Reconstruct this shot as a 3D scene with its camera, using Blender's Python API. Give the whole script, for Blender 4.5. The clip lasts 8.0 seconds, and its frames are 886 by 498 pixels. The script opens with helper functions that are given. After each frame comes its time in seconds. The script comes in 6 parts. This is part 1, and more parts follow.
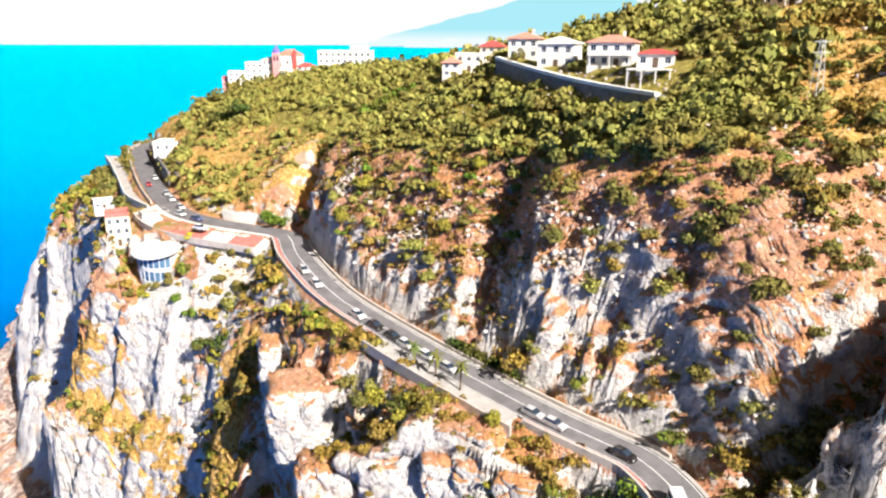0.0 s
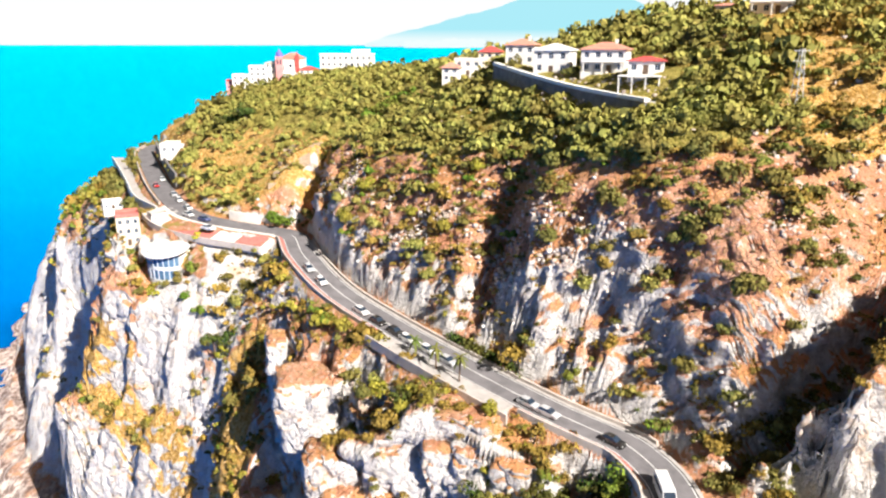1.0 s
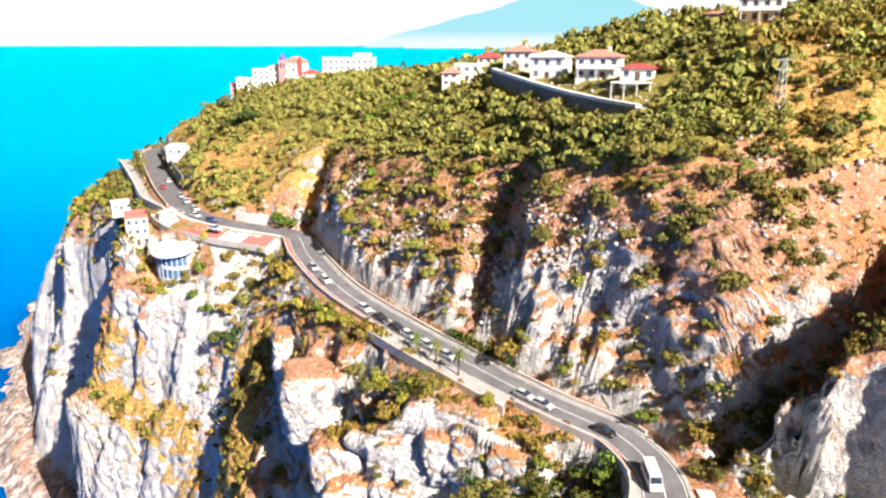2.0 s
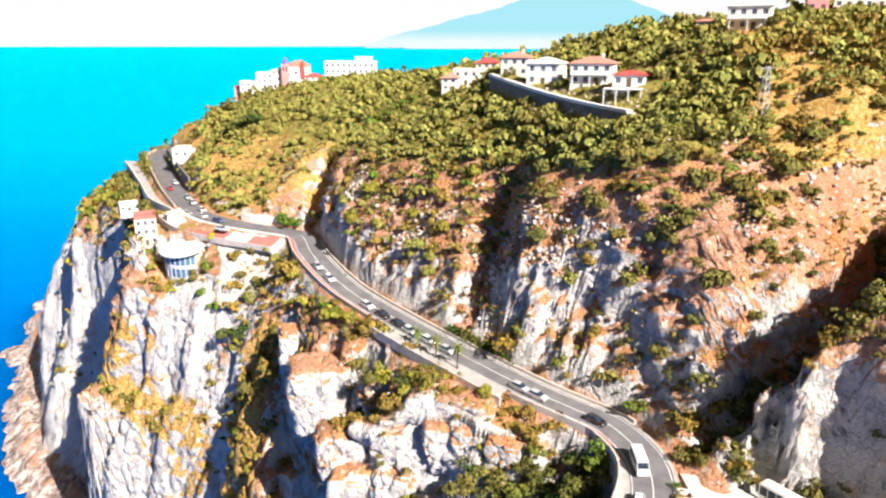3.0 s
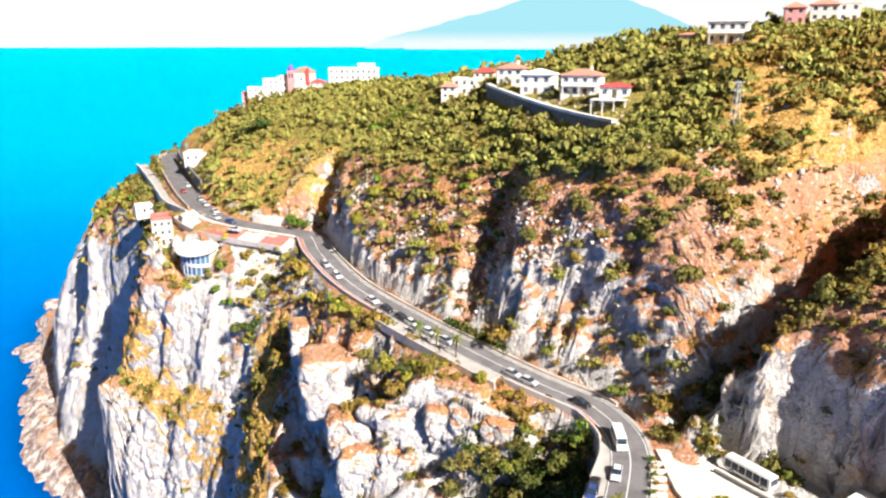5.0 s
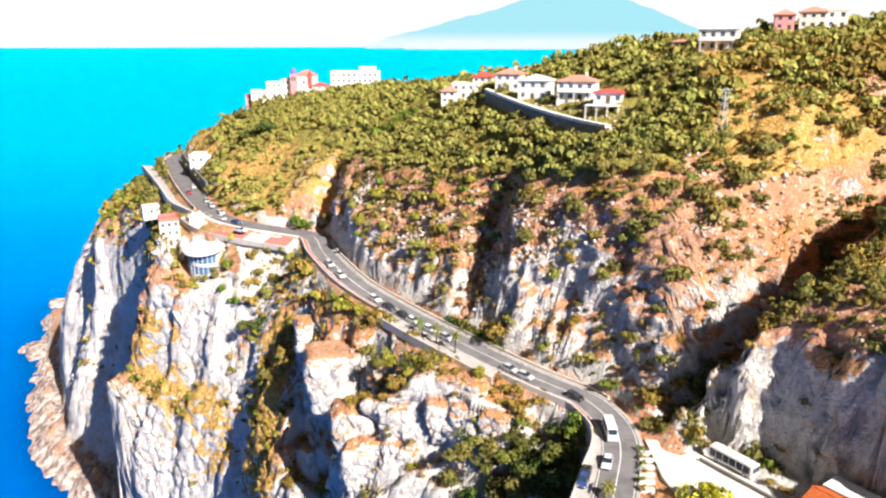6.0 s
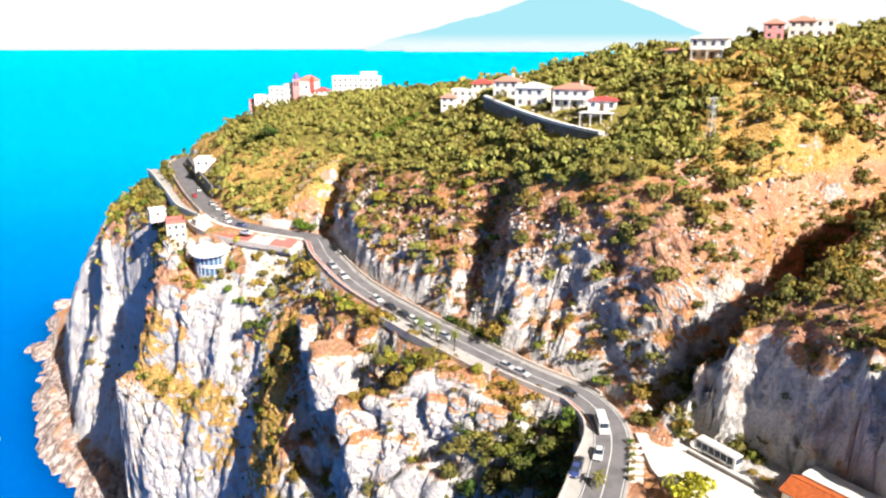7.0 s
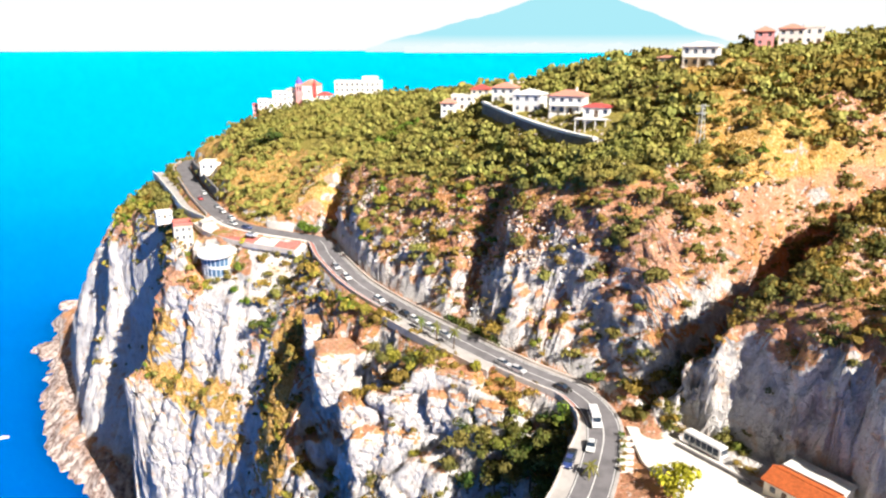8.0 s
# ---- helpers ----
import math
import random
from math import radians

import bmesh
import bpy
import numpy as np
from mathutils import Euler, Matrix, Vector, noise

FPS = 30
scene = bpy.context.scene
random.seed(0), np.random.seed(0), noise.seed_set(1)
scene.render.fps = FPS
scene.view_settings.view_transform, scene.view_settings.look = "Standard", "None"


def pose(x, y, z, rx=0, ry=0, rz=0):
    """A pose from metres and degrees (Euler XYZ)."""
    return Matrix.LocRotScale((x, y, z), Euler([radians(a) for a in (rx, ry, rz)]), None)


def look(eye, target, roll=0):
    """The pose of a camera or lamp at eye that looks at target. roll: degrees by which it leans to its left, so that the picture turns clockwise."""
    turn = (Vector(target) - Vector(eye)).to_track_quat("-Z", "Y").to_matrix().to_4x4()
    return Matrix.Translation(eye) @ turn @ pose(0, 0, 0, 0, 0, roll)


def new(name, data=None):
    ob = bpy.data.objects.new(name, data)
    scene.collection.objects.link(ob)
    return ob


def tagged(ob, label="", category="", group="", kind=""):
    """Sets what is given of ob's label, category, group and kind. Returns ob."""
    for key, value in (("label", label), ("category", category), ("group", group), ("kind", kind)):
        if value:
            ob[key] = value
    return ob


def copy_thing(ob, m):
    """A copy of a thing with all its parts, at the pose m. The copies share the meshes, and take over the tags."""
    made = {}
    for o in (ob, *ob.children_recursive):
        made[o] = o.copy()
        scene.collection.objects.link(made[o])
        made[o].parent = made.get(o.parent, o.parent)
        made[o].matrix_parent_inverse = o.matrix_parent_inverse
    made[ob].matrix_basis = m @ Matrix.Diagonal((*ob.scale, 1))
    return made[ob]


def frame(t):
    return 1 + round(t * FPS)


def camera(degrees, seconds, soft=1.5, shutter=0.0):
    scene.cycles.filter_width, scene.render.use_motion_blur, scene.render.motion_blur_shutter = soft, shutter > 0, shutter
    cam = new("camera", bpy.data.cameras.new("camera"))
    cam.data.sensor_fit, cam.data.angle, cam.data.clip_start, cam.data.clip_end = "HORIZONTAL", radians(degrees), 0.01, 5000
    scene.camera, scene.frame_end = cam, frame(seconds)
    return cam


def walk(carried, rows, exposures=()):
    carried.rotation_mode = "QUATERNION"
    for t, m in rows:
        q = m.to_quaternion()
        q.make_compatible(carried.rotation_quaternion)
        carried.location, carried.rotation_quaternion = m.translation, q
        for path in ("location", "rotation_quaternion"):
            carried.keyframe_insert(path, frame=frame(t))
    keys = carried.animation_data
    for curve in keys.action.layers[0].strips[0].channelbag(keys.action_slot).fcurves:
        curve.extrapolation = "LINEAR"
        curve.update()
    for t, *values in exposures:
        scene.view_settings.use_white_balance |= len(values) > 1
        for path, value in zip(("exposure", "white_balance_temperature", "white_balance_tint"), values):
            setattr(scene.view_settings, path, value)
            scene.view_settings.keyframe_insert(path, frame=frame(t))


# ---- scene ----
cam = camera(63.3, 8.0, soft=2.3)
PATH = [
    (0.0, (-0.15, -0.36, 178.05), (-0.12, 95.78, 150.54), 0.14),
    (0.5, (-0.13, -3.57, 178.83), (-0.09, 92.57, 151.31), 0.12),
    (1.0, (-0.10, -7.02, 179.72), (-0.07, 89.12, 152.20), 0.08),
    (1.5, (-0.09, -10.13, 180.53), (-0.07, 86.02, 153.06), 0.07),
    (3.0, (0.06, -20.09, 183.13), (0.07, 76.06, 155.67), 0.02),
    (3.5, (0.08, -23.39, 184.05), (0.08, 72.76, 156.58), -0.02),
    (4.0, (0.11, -26.76, 184.92), (0.11, 69.39, 157.44), -0.03),
    (4.5, (0.15, -30.18, 185.80), (0.13, 65.97, 158.33), -0.05),
    (6.0, (0.22, -40.08, 188.71), (0.21, 56.07, 161.21), -0.05),
    (6.5, (0.25, -43.56, 189.77), (0.24, 52.58, 162.27), -0.07),
    (7.0, (0.26, -46.72, 190.66), (0.28, 49.50, 163.40), -0.02),
    (7.5, (0.29, -50.21, 191.84), (0.30, 46.04, 164.71), -0.06),
    (8.0, (0.40, -53.40, 192.85), (0.36, 42.84, 165.69), -0.09),
]
walk(cam, [(t, look(eye, target, roll)) for t, eye, target, roll in PATH])

# ---- sky, sun ----
SUN_FROM = Vector((0.61, -0.75, 0.70)).normalized()
world = bpy.data.worlds.new("sky")
scene.world = world
world.use_nodes = True
wn = world.node_tree
sky = wn.nodes.new("ShaderNodeTexSky")
sky.sky_type, sky.sun_disc = "NISHITA", False
sky.sun_elevation = math.asin(SUN_FROM.z)
sky.sun_rotation = math.atan2(SUN_FROM.x, SUN_FROM.y)
sky.air_density, sky.dust_density, sky.ozone_density = 1.0, 2.5, 1.0
wn.nodes["Background"].inputs["Strength"].default_value = 0.013
wn.links.new(sky.outputs[0], wn.nodes["Background"].inputs["Color"])
sun = new("sun", bpy.data.lights.new("sun", "SUN"))
sun.data.energy, sun.data.angle, sun.data.color = 5.0, radians(0.5), (1.0, 0.93, 0.85)
sun.matrix_world = look(SUN_FROM * 400, (0, 0, 0))
scene.view_settings.exposure = 1.08

# ---- materials ----
class Mat:
    """A node material with a Principled shader and short ways to add nodes."""

    def __init__(self, name, colour=(0.5, 0.5, 0.5), rough=0.8, metal=0.0, spec=0.3):
        self.m = bpy.data.materials.new(name)
        self.m.use_nodes = True
        self.t = self.m.node_tree
        self.b = self.t.nodes["Principled BSDF"]
        self.b.inputs["Base Color"].default_value = (*colour, 1)
        self.b.inputs["Roughness"].default_value = rough
        self.b.inputs["Metallic"].default_value = metal
        self.b.inputs["Specular IOR Level"].default_value = spec

    def node(self, kind, **sockets):
        n = self.t.nodes.new(kind)
        for k, v in sockets.items():
            n.inputs[k.replace("_", " ")].default_value = v
        return n

    def link(self, a, b):
        self.t.links.new(a, b)

    def coords(self, scale=(1, 1, 1), world=True):
        g = self.node("ShaderNodeNewGeometry").outputs["Position"] if world else self.node("ShaderNodeTexCoord").outputs["Object"]
        mp = self.node("ShaderNodeMapping")
        mp.inputs["Scale"].default_value = scale
        self.link(g, mp.inputs["Vector"])
        return mp.outputs[0]

    def noise(self, scale, detail=4.0, rough=0.6, stretch=(1, 1, 1), world=True):
        n = self.node("ShaderNodeTexNoise", Scale=scale, Detail=detail, Roughness=rough)
        self.link(self.coords(stretch, world), n.inputs["Vector"])
        return n.outputs["Fac"]

    def ramp(self, fac, stops):
        r = self.node("ShaderNodeValToRGB")
        e = r.color_ramp.elements
        while len(e) < len(stops):
            e.new(0.5)
        for k, (p, c) in zip(e, stops):
            k.position, k.color = p, (*c, 1) if len(c) == 3 else c
        self.link(fac, r.inputs["Fac"])
        return r.outputs["Color"]

    def mix(self, fac, a, b, how="MIX"):
        n = self.t.nodes.new("ShaderNodeMix")
        n.data_type, n.blend_type = "RGBA", how
        for sock, v in ((n.inputs[0], fac), (n.inputs[6], a), (n.inputs[7], b)):
            if isinstance(v, bpy.types.NodeSocket):
                self.link(v, sock)
            else:
                sock.default_value = (*v, 1) if isinstance(v, tuple) else v
        return n.outputs[2]

    def math(self, op, a, b=0.0, clamp=False):
        n = self.t.nodes.new("ShaderNodeMath")
        n.operation, n.use_clamp = op, clamp
        for sock, v in zip(n.inputs, (a, b)):
            if isinstance(v, bpy.types.NodeSocket):
                self.link(v, sock)
            else:
                sock.default_value = v
        return n.outputs[0]

    def step(self, v, lo, hi):
        n = self.node("ShaderNodeMapRange")
        n.interpolation_type = "SMOOTHSTEP"
        n.inputs["From Min"].default_value, n.inputs["From Max"].default_value = lo, hi
        self.link(v, n.inputs["Value"])
        return n.outputs["Result"]

    def attr(self, name):
        n = self.node("ShaderNodeAttribute")
        n.attribute_name = name
        return n.outputs["Fac"]

    def bump(self, height, strength=0.5, distance=0.3):
        n = self.node("ShaderNodeBump", Strength=strength, Distance=distance)
        self.link(height, n.inputs["Height"])
        self.link(n.outputs[0], self.b.inputs["Normal"])
        return self

    def colour(self, sock):
        self.link(sock, self.b.inputs["Base Color"])
        return self


def ground_material():
    m = Mat("limestone_and_scrub", rough=0.95, spec=0.1)
    up = m.node("ShaderNodeSeparateXYZ")
    m.link(m.node("ShaderNodeNewGeometry").outputs["Normal"], up.inputs[0])
    big, mid, fine = m.noise(0.045, 3), m.noise(0.22, 5, 0.65), m.noise(1.3, 5, 0.7)
    streak = m.noise(0.5, 5, 0.65, (1, 1, 0.6))
    rock = m.ramp(streak, [(0.22, (0.42, 0.36, 0.33)), (0.34, (0.59, 0.54, 0.52)), (0.46, (0.73, 0.69, 0.66)), (0.75, (0.82, 0.79, 0.76))])
    rock = m.mix(m.math("MULTIPLY", m.step(mid, 0.53, 0.68), 0.75), rock, (0.70, 0.50, 0.34))
    # the dark of cracks and pits is put into the rock's colour by noise
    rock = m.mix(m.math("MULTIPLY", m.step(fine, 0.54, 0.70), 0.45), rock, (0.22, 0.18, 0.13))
    painted_pits = m.noise(0.9, 6, 0.75)
    rock = m.mix(m.math("MULTIPLY", m.step(painted_pits, 0.46, 0.60), m.math("ADD", m.math("MULTIPLY", m.attr("hill"), 0.2), 0.18, True)), rock, (0.25, 0.20, 0.15))
    cell = m.node("ShaderNodeTexVoronoi", Scale=0.55)
    cell.feature = "DISTANCE_TO_EDGE"
    wob = m.node("ShaderNodeVectorMath")
    wob.operation = "ADD"
    nz = m.node("ShaderNodeTexNoise", Scale=0.7, Detail=3.0)
    m.link(m.coords((1, 1, 0.9)), nz.inputs["Vector"])
    sc = m.node("ShaderNodeVectorMath")
    sc.operation = "SCALE"
    sc.inputs["Scale"].default_value = 2.2
    m.link(nz.outputs["Color"], sc.inputs[0])
    m.link(m.coords((1, 1, 0.9)), wob.inputs[0])
    m.link(sc.outputs[0], wob.inputs[1])
    m.link(wob.outputs[0], cell.inputs["Vector"])
    blocks = m.step(cell.outputs["Distance"], 0.0, 0.16)
    soil = m.ramp(mid, [(0.3, (0.58, 0.25, 0.14)), (0.5, (0.70, 0.36, 0.23)), (0.7, (0.77, 0.50, 0.38))])
    soil = m.mix(m.step(big, 0.45, 0.62), soil, m.mix(0.4, soil, (0.45, 0.18, 0.09)))
    soil = m.mix(m.math("MULTIPLY", m.step(fine, 0.5, 0.66), 0.55), soil, (0.36, 0.24, 0.10))
    soil = m.mix(m.math("MULTIPLY", m.step(m.noise(0.11, 4, 0.6), 0.48, 0.62), 0.7), soil, (0.66, 0.30, 0.10))
    soil = m.mix(m.step(m.noise(0.75, 5, 0.7), 0.57, 0.63), soil, (0.78, 0.66, 0.58))
    soil = m.mix(m.step(m.noise(1.6, 4, 0.65), 0.58, 0.66), soil, (0.24, 0.19, 0.07))
    straw = m.ramp(fine, [(0.3, (0.36, 0.18, 0.04)), (0.48, (0.60, 0.34, 0.09)), (0.66, (0.78, 0.56, 0.27))])
    green = m.ramp(fine, [(0.3, (0.16, 0.15, 0.03)), (0.5, (0.34, 0.29, 0.07)), (0.7, (0.52, 0.40, 0.14))])
    soil = m.mix(m.step(m.attr("straw"), 0.35, 0.65), soil, straw)
    cover = m.math("ADD", m.attr("cover"), m.math("MULTIPLY", m.math("SUBTRACT", mid, 0.5), 1.8))
    flat = m.mix(m.step(cover, 0.4, 0.6), soil, green)
    slope = m.math("ADD", up.outputs["Z"], m.math("MULTIPLY", m.math("SUBTRACT", mid, 0.5), 0.9))
    slope = m.math("ADD", slope, m.math("MULTIPLY", m.math("SUBTRACT", big, 0.5), 0.3))
    slope = m.math("ADD", slope, m.math("MULTIPLY", m.attr("hill"), 0.24))
    low = m.node("ShaderNodeSeparateXYZ")
    m.link(m.node("ShaderNodeNewGeometry").outputs["Position"], low.inputs[0])
    slab = m.ramp(m.noise(0.22, 6, 0.7, (1.6, 0.6, 3)), [(0.36, (0.16, 0.11, 0.10)), (0.48, (0.46, 0.34, 0.30)), (0.58, (0.80, 0.70, 0.64))])
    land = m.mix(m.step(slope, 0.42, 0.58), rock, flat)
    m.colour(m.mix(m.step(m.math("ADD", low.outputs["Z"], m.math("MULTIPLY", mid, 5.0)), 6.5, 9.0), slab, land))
    return m.bump(m.math("ADD", m.math("ADD", fine, streak), m.math("MULTIPLY", blocks, 0.2)), 1.0, 0.9).m


def plain(name, colour, rough=0.7, vary=0.25, scale=0.8, metal=0.0, spec=0.3, bump=0.2):
    """Paint, plaster or stone: one colour with stains at two scales."""
    m = Mat(name, colour, rough, metal, spec)
    a, b = m.noise(scale, 4), m.noise(scale * 9, 3)
    low = tuple(c * (1 - vary) for c in colour)
    c = m.mix(m.step(a, 0.35, 0.7), colour, low)
    m.colour(m.mix(m.math("MULTIPLY", m.step(b, 0.5, 0.8), 0.5), c, tuple(x * (1 - 1.4 * vary) for x in colour)))
    return (m.bump(b, bump, 0.05) if bump else m).m


def leaf_material(name, dark, light, tip):
    m = Mat(name, light, 0.75, spec=0.15)
    info = m.node("ShaderNodeNewGeometry").outputs["Random Per Island"]
    whole = m.noise(0.12, 3)
    c = m.ramp(info, [(0.0, dark), (0.5, light), (1.0, tip)])
    c = m.mix(m.step(whole, 0.35, 0.65), c, m.mix(0.5, c, (0.25, 0.175, 0.045)))
    m.colour(c)
    m.b.inputs["Subsurface Weight"].default_value = 0.0
    return m.m


def sea_material():
    m = Mat("sea_water", (0.0, 0.2, 0.5), 0.35, spec=0.0)
    m.b.subsurface_method = "BURLEY"
    m.b.inputs["Subsurface Weight"].default_value = 1.0
    m.b.inputs["Subsurface Radius"].default_value = (1, 1, 1)
    m.b.inputs["Subsurface Scale"].default_value = 70.0
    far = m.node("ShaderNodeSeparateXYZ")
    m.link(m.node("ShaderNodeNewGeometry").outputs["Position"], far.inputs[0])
    # sky sheen towards the horizon painted in: deep blue turns cyan with distance
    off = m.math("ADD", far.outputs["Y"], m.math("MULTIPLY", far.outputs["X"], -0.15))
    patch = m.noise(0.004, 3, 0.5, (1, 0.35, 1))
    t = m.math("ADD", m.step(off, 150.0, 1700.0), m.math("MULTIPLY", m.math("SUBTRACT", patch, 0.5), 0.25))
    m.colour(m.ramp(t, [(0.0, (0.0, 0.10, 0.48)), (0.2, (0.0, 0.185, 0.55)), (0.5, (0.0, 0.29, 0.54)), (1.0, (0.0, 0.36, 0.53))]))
    w = m.noise(0.25, 4, 0.6)
    return m.bump(w, 0.25, 0.4).m


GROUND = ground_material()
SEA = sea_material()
ASPHALT = plain("asphalt", (0.20, 0.19, 0.20), 0.9, 0.3, 0.3)
PALE_STONE = plain("pale_parapet_stone", (0.60, 0.53, 0.48), 0.85, 0.2, 0.6)
RED_PAVE = plain("red_paving", (0.62, 0.20, 0.17), 0.85, 0.25, 0.5)
LINE_PAINT = plain("road_paint", (0.8, 0.8, 0.78), 0.7, 0.2, 1.0)


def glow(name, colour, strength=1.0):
    """Emission for the far sky, mountain and shore, with hazy daylight put into the colour."""
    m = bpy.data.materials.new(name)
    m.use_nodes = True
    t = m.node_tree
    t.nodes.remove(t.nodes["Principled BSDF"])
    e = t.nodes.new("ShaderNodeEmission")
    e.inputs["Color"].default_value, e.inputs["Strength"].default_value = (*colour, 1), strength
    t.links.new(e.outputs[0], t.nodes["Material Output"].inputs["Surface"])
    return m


OLIVE = leaf_material("olive_leaves", (0.17, 0.185, 0.045), (0.295, 0.30, 0.07), (0.42, 0.395, 0.105))
MACCHIA = leaf_material("dark_scrub_leaves", (0.065, 0.076, 0.02), (0.135, 0.142, 0.035), (0.25, 0.235, 0.065))
OCHRE = leaf_material("dry_ochre_leaves", (0.13, 0.095, 0.02), (0.28, 0.19, 0.035), (0.46, 0.31, 0.07))
FRESH = leaf_material("fresh_green_leaves", (0.05, 0.09, 0.012), (0.10, 0.18, 0.02), (0.18, 0.28, 0.03))
BROOM = leaf_material("broom_leaves", (0.13, 0.13, 0.015), (0.27, 0.26, 0.03), (0.44, 0.40, 0.06))
BARK = plain("bark", (0.16, 0.11, 0.08), 0.9, 0.4, 3.0)
ROOF_TILE = plain("terracotta_roof", (0.66, 0.30, 0.22), 0.85, 0.3, 1.5)
RED_ROOF = plain("red_painted_roof", (0.62, 0.10, 0.09), 0.8, 0.25, 1.2)
ORANGE_ROOF = plain("orange_tile_roof", (0.66, 0.17, 0.05), 0.85, 0.3, 1.5)
WHITE_WALL = plain("white_plaster", (0.80, 0.78, 0.74), 0.85, 0.12, 0.7)
CREAM_WALL = plain("cream_plaster", (0.78, 0.69, 0.55), 0.85, 0.15, 0.7)
PINK_WALL = plain("pink_plaster", (0.74, 0.34, 0.34), 0.85, 0.18, 0.7)
GLASS = plain("dark_window_glass", (0.03, 0.045, 0.07), 0.12, 0.2, 2.0, spec=0.6, bump=0)
SKY_GLASS = plain("pale_reflecting_glass", (0.12, 0.22, 0.34), 0.15, 0.3, 0.6, spec=0.6, bump=0)
FRAME = plain("painted_frame", (0.55, 0.60, 0.68), 0.6, 0.1, 2.0)
GREY_STONE = plain("grey_masonry", (0.22, 0.21, 0.21), 0.9, 0.3, 0.5, bump=0.6)
GRAVEL = plain("pale_gravel", (0.80, 0.75, 0.68), 0.95, 0.12, 0.5)
CONCRETE = plain("pale_concrete", (0.48, 0.45, 0.43), 0.9, 0.2, 0.4)
STEEL = plain("galvanised_steel", (0.66, 0.66, 0.66), 0.55, 0.15, 2.0, metal=0.3)
TYRE = plain("tyre_rubber", (0.02, 0.02, 0.02), 0.9, 0.2, 4.0)
RIM = plain("wheel_rim", (0.5, 0.5, 0.52), 0.35, 0.1, 4.0, metal=0.9, bump=0)
LAMP_GLASS = plain("lamp_glass", (0.8, 0.8, 0.78), 0.2, 0.05, 4.0, spec=0.6, bump=0)
TAIL_GLASS = plain("red_lamp_glass", (0.5, 0.02, 0.02), 0.2, 0.1, 4.0, spec=0.6, bump=0)
BLUE_DOME = plain("blue_tile", (0.16, 0.14, 0.50), 0.5, 0.2, 1.0)


def car_paint(name, colour):
    m = Mat(name, colour, 0.3, 0.0, 0.5)
    m.b.inputs["Coat Weight"].default_value = 0.6
    dust = m.noise(2.0, 3, world=False)
    return m.colour(m.mix(m.math("MULTIPLY", m.step(dust, 0.45, 0.75), 0.25), colour, (0.35, 0.32, 0.28))).m


PAINTS = {"white": car_paint("white_car_paint", (0.8, 0.8, 0.8)), "black": car_paint("black_car_paint", (0.012, 0.012, 0.014)),
          "silver": car_paint("silver_car_paint", (0.48, 0.49, 0.51)), "blue": car_paint("blue_car_paint", (0.03, 0.06, 0.22)), "red": car_paint("red_car_paint", (0.5, 0.02, 0.02))}
# ---- lie of the land: break lines (x, y, z in metres above the sea) ----
ROAD = [(-142, 351, 131), (-138, 327, 131), (-125, 297, 130.5), (-104, 253, 130), (-89, 226, 129), (-79, 212, 128.3),
        (-66, 202, 128), (-53, 196.5, 127.5), (-43, 191, 127), (-37, 176, 125.5), (-25, 155.6, 122.5), (-9, 137, 120),
        (6, 121, 118.3), (17.7, 109.4, 117), (25.5, 103.3, 116), (31, 98.5, 115.4), (34.3, 90, 114.9), (34.2, 82, 114.4),
        (31.6, 73, 114), (26.5, 60, 113.5), (18, 45, 113)]
CUT_RISE = [8, 8, 6, 5, 4, 4, 5, 6, 8, 12, 9, 9, 3, 9, 10, 8, 1.5, 0, 0, 0, 0]
BANK_FALL = [4, 4, 4, 3, 3, 1, 0.5, 0.5, 2, 3, 3, 1, 1, 4, 7, 9, 12, 12, 12, 12, 12]
